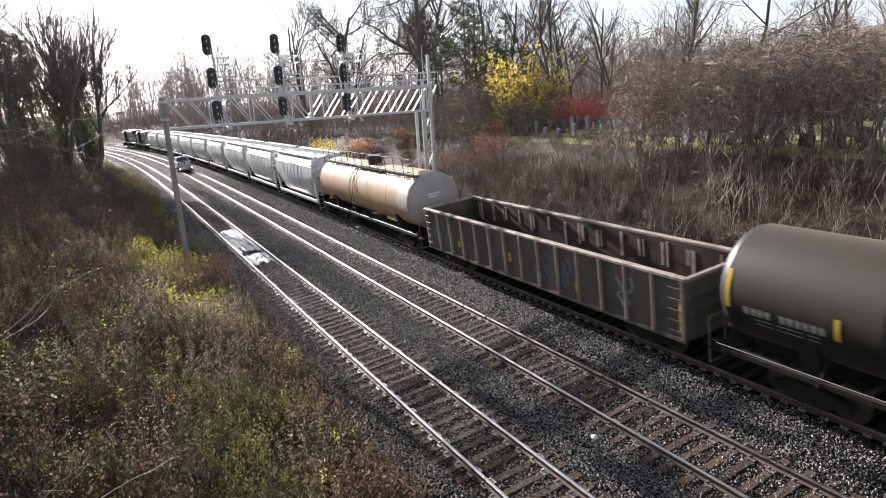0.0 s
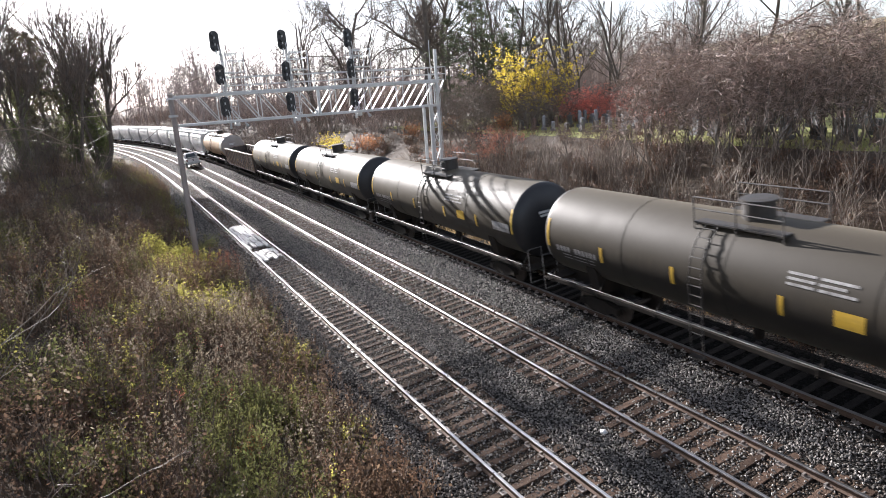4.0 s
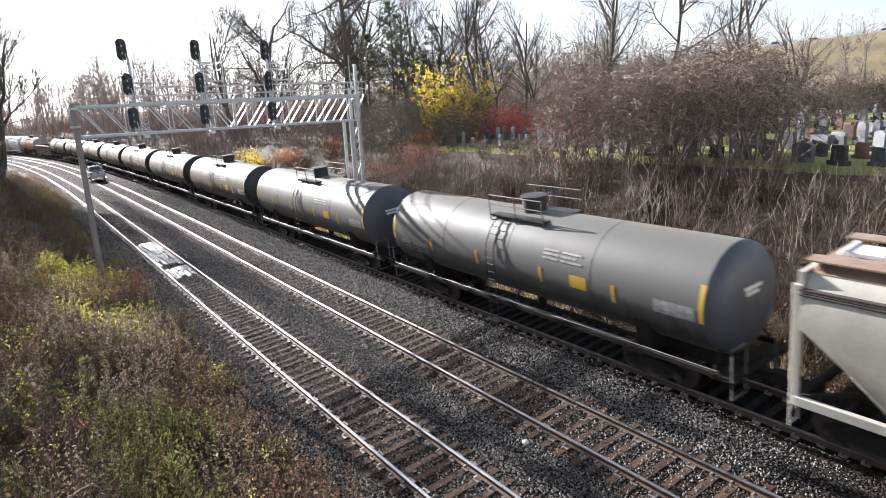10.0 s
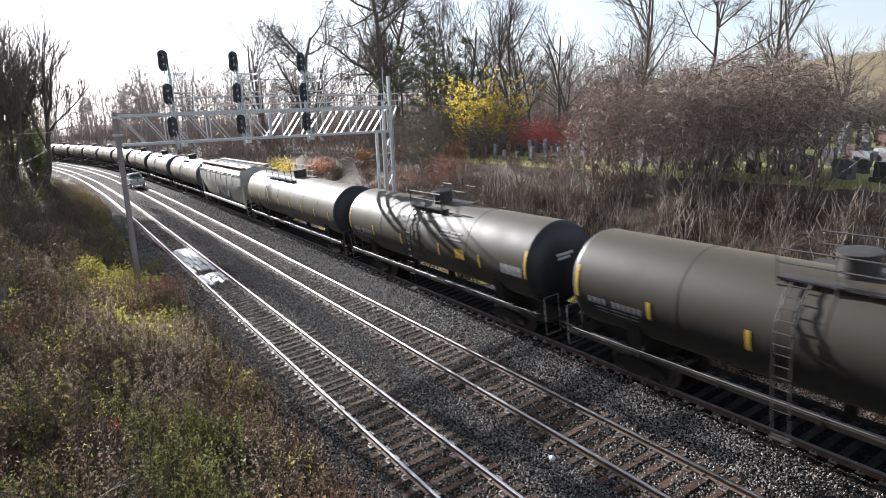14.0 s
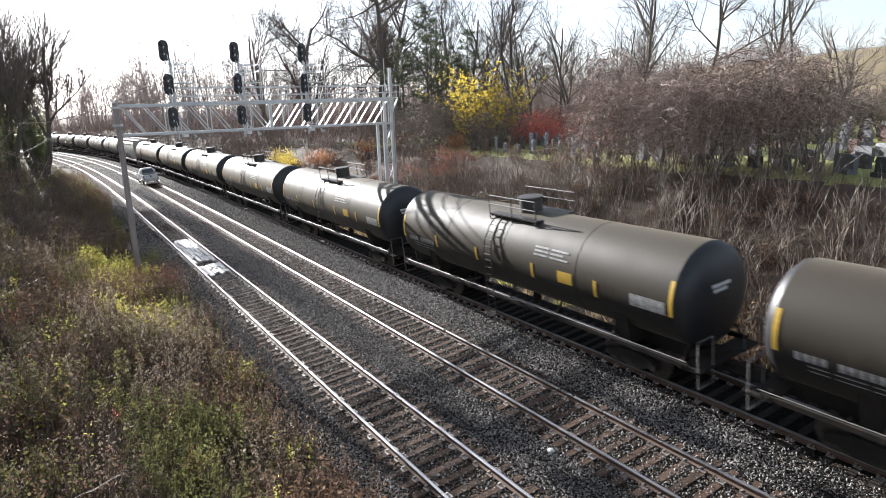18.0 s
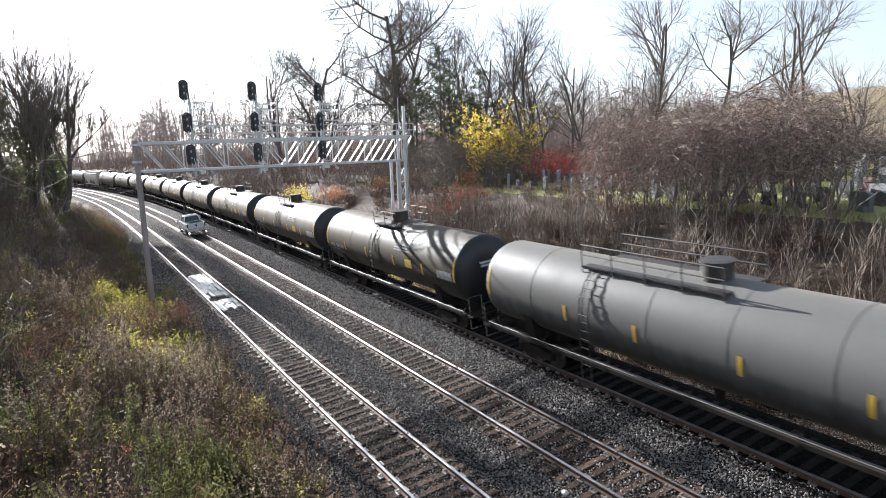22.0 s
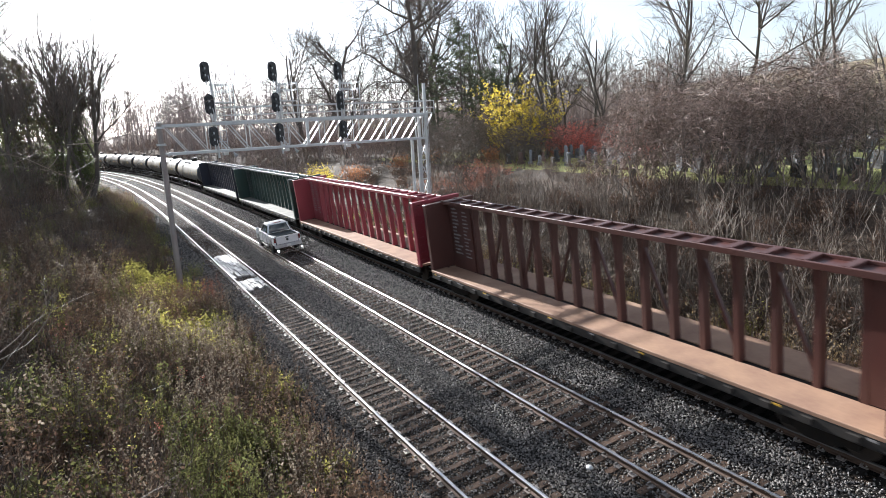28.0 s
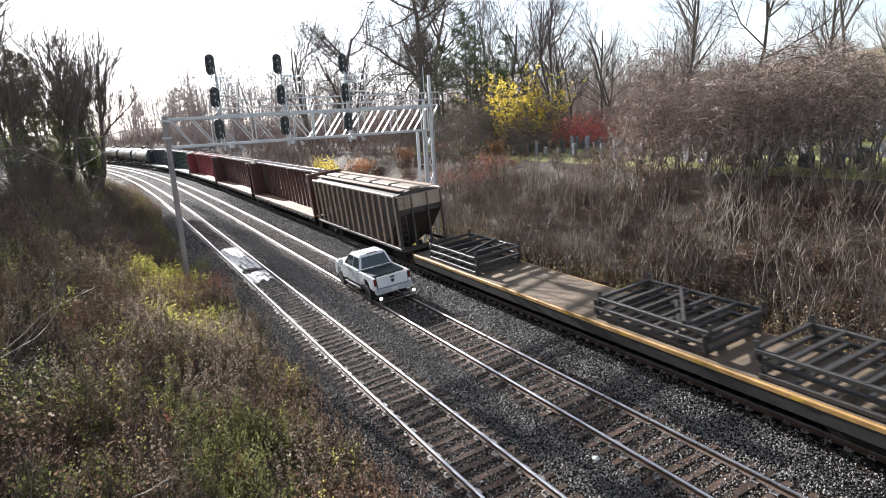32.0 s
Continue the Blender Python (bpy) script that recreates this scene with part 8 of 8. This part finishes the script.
def headstone(kind, mat, label):
    h = thing("headstone", label, "headstone", "headstones in rows")
    part("base", soft_mesh(Form().box(-0.48, 0.48, -0.2, 0.2, -0.1, 0.22), "base", mat, 0.015), None, h)
    if kind == 0:
        out = [(-0.38, 0.22), (0.38, 0.22), (0.38, 0.95), (0.2, 1.04), (0, 1.07), (-0.2, 1.04), (-0.38, 0.95)]
    elif kind == 1:
        out = [(-0.40, 0.22), (0.40, 0.22), (0.36, 0.88), (-0.36, 0.88)]
    elif kind == 2:
        out = [(-0.30, 0.22), (0.30, 0.22), (0.30, 1.05), (0.22, 1.2), (0.0, 1.28), (-0.22, 1.2), (-0.30, 1.05)]
    else:
        out = [(-0.62, 0.22), (0.62, 0.22), (0.62, 0.72), (0.3, 0.80), (-0.3, 0.80), (-0.62, 0.72)]
    f = Form().prism(out, -0.1, 0.1)
    part("slab", soft_mesh(f, "slab", mat, 0.014), None, h)
    f = Form()
    for k in range(3):
        f.box(-0.2 + 0.03 * k, 0.2 - 0.03 * k, -0.104, -0.098, 0.68 - 0.1 * k, 0.72 - 0.1 * k)
    part("worn_lines", f, WHITE_MARK if mat is DARK_GRANITE else DARK_GRANITE, h)
    return h


def graveyard():
    kinds = [headstone(0, GRANITE, "grey granite headstone with a rounded top on grass"), headstone(1, DARK_GRANITE, "dark polished granite headstone on grass"), headstone(2, GRANITE, "tall grey granite headstone on grass"),
             headstone(3, DARK_GRANITE, "low wide dark headstone on grass"), headstone(1, RED_GRANITE, "brown-red granite headstone on grass"), headstone(3, GRANITE, "low wide grey headstone on grass")]
    rnd = random.Random(70)
    n = 0
    for row in range(10):
        for k in range(28):
            x = 34.4 + row * 3.1 + 0.11 * row * row + rnd.uniform(-0.25, 0.25)
            y = 8.0 + k * 1.65 + rnd.uniform(-0.3, 0.3) + 0.5 * row
            if rnd.random() < 0.1 or y > 60 - row * 0.8:
                continue
            s = rnd.uniform(0.95, 1.3)
            c = copy_thing(rnd.choice(kinds + kinds[1:2] + kinds[3:]), Matrix())
            c.matrix_basis = pose(x, y, ground_height(x, y) - 0.02, rnd.uniform(-1.5, 1.5), rnd.uniform(-1, 1), 62 + rnd.uniform(-5, 5)) @ Matrix.Diagonal((s, s, s, 1))
            n += 1
    drop(kinds)


graveyard()

# ---- far things ----
flag_pole = thing("tall_pole", "tall thin metal pole beyond the graves", "pole", at=pose(76.5, 46.3, ground_height(76.5, 46.3)))
part("shaft", Form().tube((0, 0, -0.3), (0, 0, 19.5), 0.13, 0.06, n=10), GALV, flag_pole, smooth=40)
ASPHALT = material("grey_road_asphalt", (0.055, 0.055, 0.057), 0.85, other=(0.085, 0.083, 0.08), scale=0.5, fine=8, amount=0.7, bump=0.1, coords="World")


def hill_road():
    """The road along the hillside beyond the graves, with a guard rail on its near edge."""
    ys = list(range(-400, 541, 20))
    f = Form()
    for y in ys:
        z = hill_road_height(y) + 0.12
        f.v += [(HILL_ROAD_X - 5, y, z), (HILL_ROAD_X + 6, y, z), (HILL_ROAD_X + 6.6, y, z - 0.5), (HILL_ROAD_X - 5.6, y, z - 0.5)]
    for k in range(len(ys) - 1):
        for i in range(4):
            j = (i + 1) % 4
            f.f.append((4 * k + i, 4 * k + j, 4 * k + 4 + j, 4 * k + 4 + i))
    f.s = [0] * len(f.f)
    tagged(new("road", solid(f.mesh("road", ASPHALT))), "grey asphalt road along the far hillside", "road", kind="structure")
    g = thing("guard_rail", "pale steel guard rail along the hillside road", "guard rail")
    x = HILL_ROAD_X - 4.6
    for y in range(20, 160, 4):
        z = hill_road_height(y)
        part("post", Form().box(x - 0.07, x + 0.07, y - 0.07, y + 0.07, z - 0.1, z + 0.85), GALV, g)
        part("beam", Form().prism([(x - 0.14, 0.52), (x - 0.20, 0.62), (x - 0.14, 0.70), (x - 0.20, 0.78), (x - 0.14, 0.88), (x - 0.08, 0.88), (x - 0.08, 0.52)], y, y + 3.99, Matrix.Translation((0, 0, hill_road_height(y + 2)))), GALV, g)


def road_wheels(v, xs, r, half):
    for y in xs:
        for sx in (-1, 1):
            w = part("wheel", Form().lathe([(-0.12, 0.1), (-0.12, r), (0.12, r), (0.12, 0.1)], pose(0, 0, 0, 0, 0, 90), 16), RUBBER, v, smooth=35, at=pose(sx * half, y, r))
            part("rim", Form().lathe([(-0.13, 0.02), (-0.13, r * 0.55), (0.13, r * 0.55), (0.13, 0.02)], pose(0, 0, 0, 0, 0, 90), 12), CHROME, w)


def road_car(label, paint, high=1.5):
    """A passenger car, its nose towards +y."""
    v = thing("car", label, "car", "traffic on the hillside road")
    body = [(-2.2, 0.35), (-2.25, 0.85), (-1.7, 0.98), (1.0, 0.95), (2.1, 0.78), (2.25, 0.55), (2.2, 0.35)]
    f = Form().add([(x, y, z) for x in (-0.88, 0.88) for y, z in body], [tuple(range(7)), tuple(range(13, 6, -1))] + [(i, (i + 1) % 7, 7 + (i + 1) % 7, 7 + i) for i in range(7)])
    part("body", soft_mesh(f, "body", paint, 0.05), None, v)
    cab = [(-1.75, 0.96), (-1.25, high - 0.05), (-0.9, high), (0.1, high), (0.35, high - 0.05), (1.1, 0.95)]
    f = Form().add([(x * (1 - 0.16 * (z > 1.1)), y, z) for x in (-0.84, 0.84) for y, z in cab], [tuple(range(6)), tuple(range(11, 5, -1))] + [(i, (i + 1) % 6, 6 + (i + 1) % 6, 6 + i) for i in range(6)])
    top = part("cabin", soft_mesh(f, "cabin", paint, 0.03), None, v)
    for sx in (-1, 1):
        for ya, yb in ((-1.2, -0.42), (-0.34, 0.55)):
            part("side_window", Form().add([(sx * 0.845, ya - 0.15 * (ya < -1), 1.02), (sx * 0.845, yb + 0.25 * (yb > 0), 1.02), (sx * 0.735, yb - 0.2 * (yb > 0), high - 0.1), (sx * 0.735, ya, high - 0.1)], [(0, 1, 2, 3)]), AUTO_GLASS, top, "dark side window")
        part("head_light", Form().box(sx * 0.65 - 0.16, sx * 0.65 + 0.16, 2.16, 2.24, 0.6, 0.74, cut=0.02), CHROME, v)
        part("tail_light", Form().box(sx * 0.68 - 0.14, sx * 0.68 + 0.14, -2.26, -2.2, 0.68, 0.84, cut=0.02), LAMP_RED, v)
    road_wheels(v, (-1.35, 1.4), 0.32, 0.78)
    return v


def box_truck(label, paint, length):
    """A lorry with a tall box body, its nose towards +y."""
    v = thing("box_truck", label, "truck", "traffic on the hillside road")
    h = length / 2
    part("frame", Form().box(-0.5, 0.5, -h, h + 1.8, 0.6, 0.85), GRIME, v)
    part("cargo_box", soft_mesh(Form().box(-1.25, 1.25, -h, h - 0.3, 0.95, 4.0), "cargo_box", paint, 0.04), None, v, "white cargo box")
    out = [(h, 0.6), (h, 2.75), (h + 0.9, 2.75), (h + 1.35, 1.8), (h + 2.0, 1.6), (h + 2.1, 0.6)]
    f = Form().add([(x, y, z) for x in (-1.15, 1.15) for y, z in out], [tuple(range(6)), tuple(range(11, 5, -1))] + [(i, (i + 1) % 6, 6 + (i + 1) % 6, 6 + i) for i in range(6)])
    cab = part("cab", soft_mesh(f, "cab", paint, 0.05), None, v)
    for sx in (-1, 1):
        part("side_window", Form().box(sx * 1.155 - 0.006, sx * 1.155 + 0.006, h + 0.2, h + 0.95, 1.85, 2.5), AUTO_GLASS, cab, "dark cab window")
    road_wheels(v, (-h + 1.2, -h + 2.3, h + 1.1), 0.48, 1.0)
    return v


hill_road()
CAR_SILVER = material("silver_car_paint", (0.55, 0.56, 0.57), 0.3, 0.3, scale=2, bump=0.0, coat=0.5)
CAR_DARK = material("dark_car_paint", (0.05, 0.052, 0.06), 0.3, scale=2, bump=0.0, coat=0.5)
# each with the time at which it stands abreast of the gap in the trees
TRAFFIC = [(road_car("white estate car on the hillside road", WHITE_PAINT, 1.6), 8.2), (road_car("silver saloon car on the hillside road", CAR_SILVER), 8.55),
           (road_car("white saloon car on the hillside road", WHITE_PAINT), 9.4), (road_car("silver estate car on the hillside road", CAR_SILVER, 1.65), 9.9),
           (road_car("dark car on the hillside road", CAR_DARK, 1.7), 11.35), (road_car("silver saloon car on the hillside road", CAR_SILVER), 12.7),
           (box_truck("white box truck on the hillside road", WHITE_PAINT, 8.0), 14.3), (road_car("white saloon car on the hillside road", WHITE_PAINT), 15.4),
           (box_truck("large white box truck on the hillside road", WHITE_PAINT, 10.0), 19.0), (road_car("white estate car on the hillside road", WHITE_PAINT, 1.6), 25.0)]

motions()
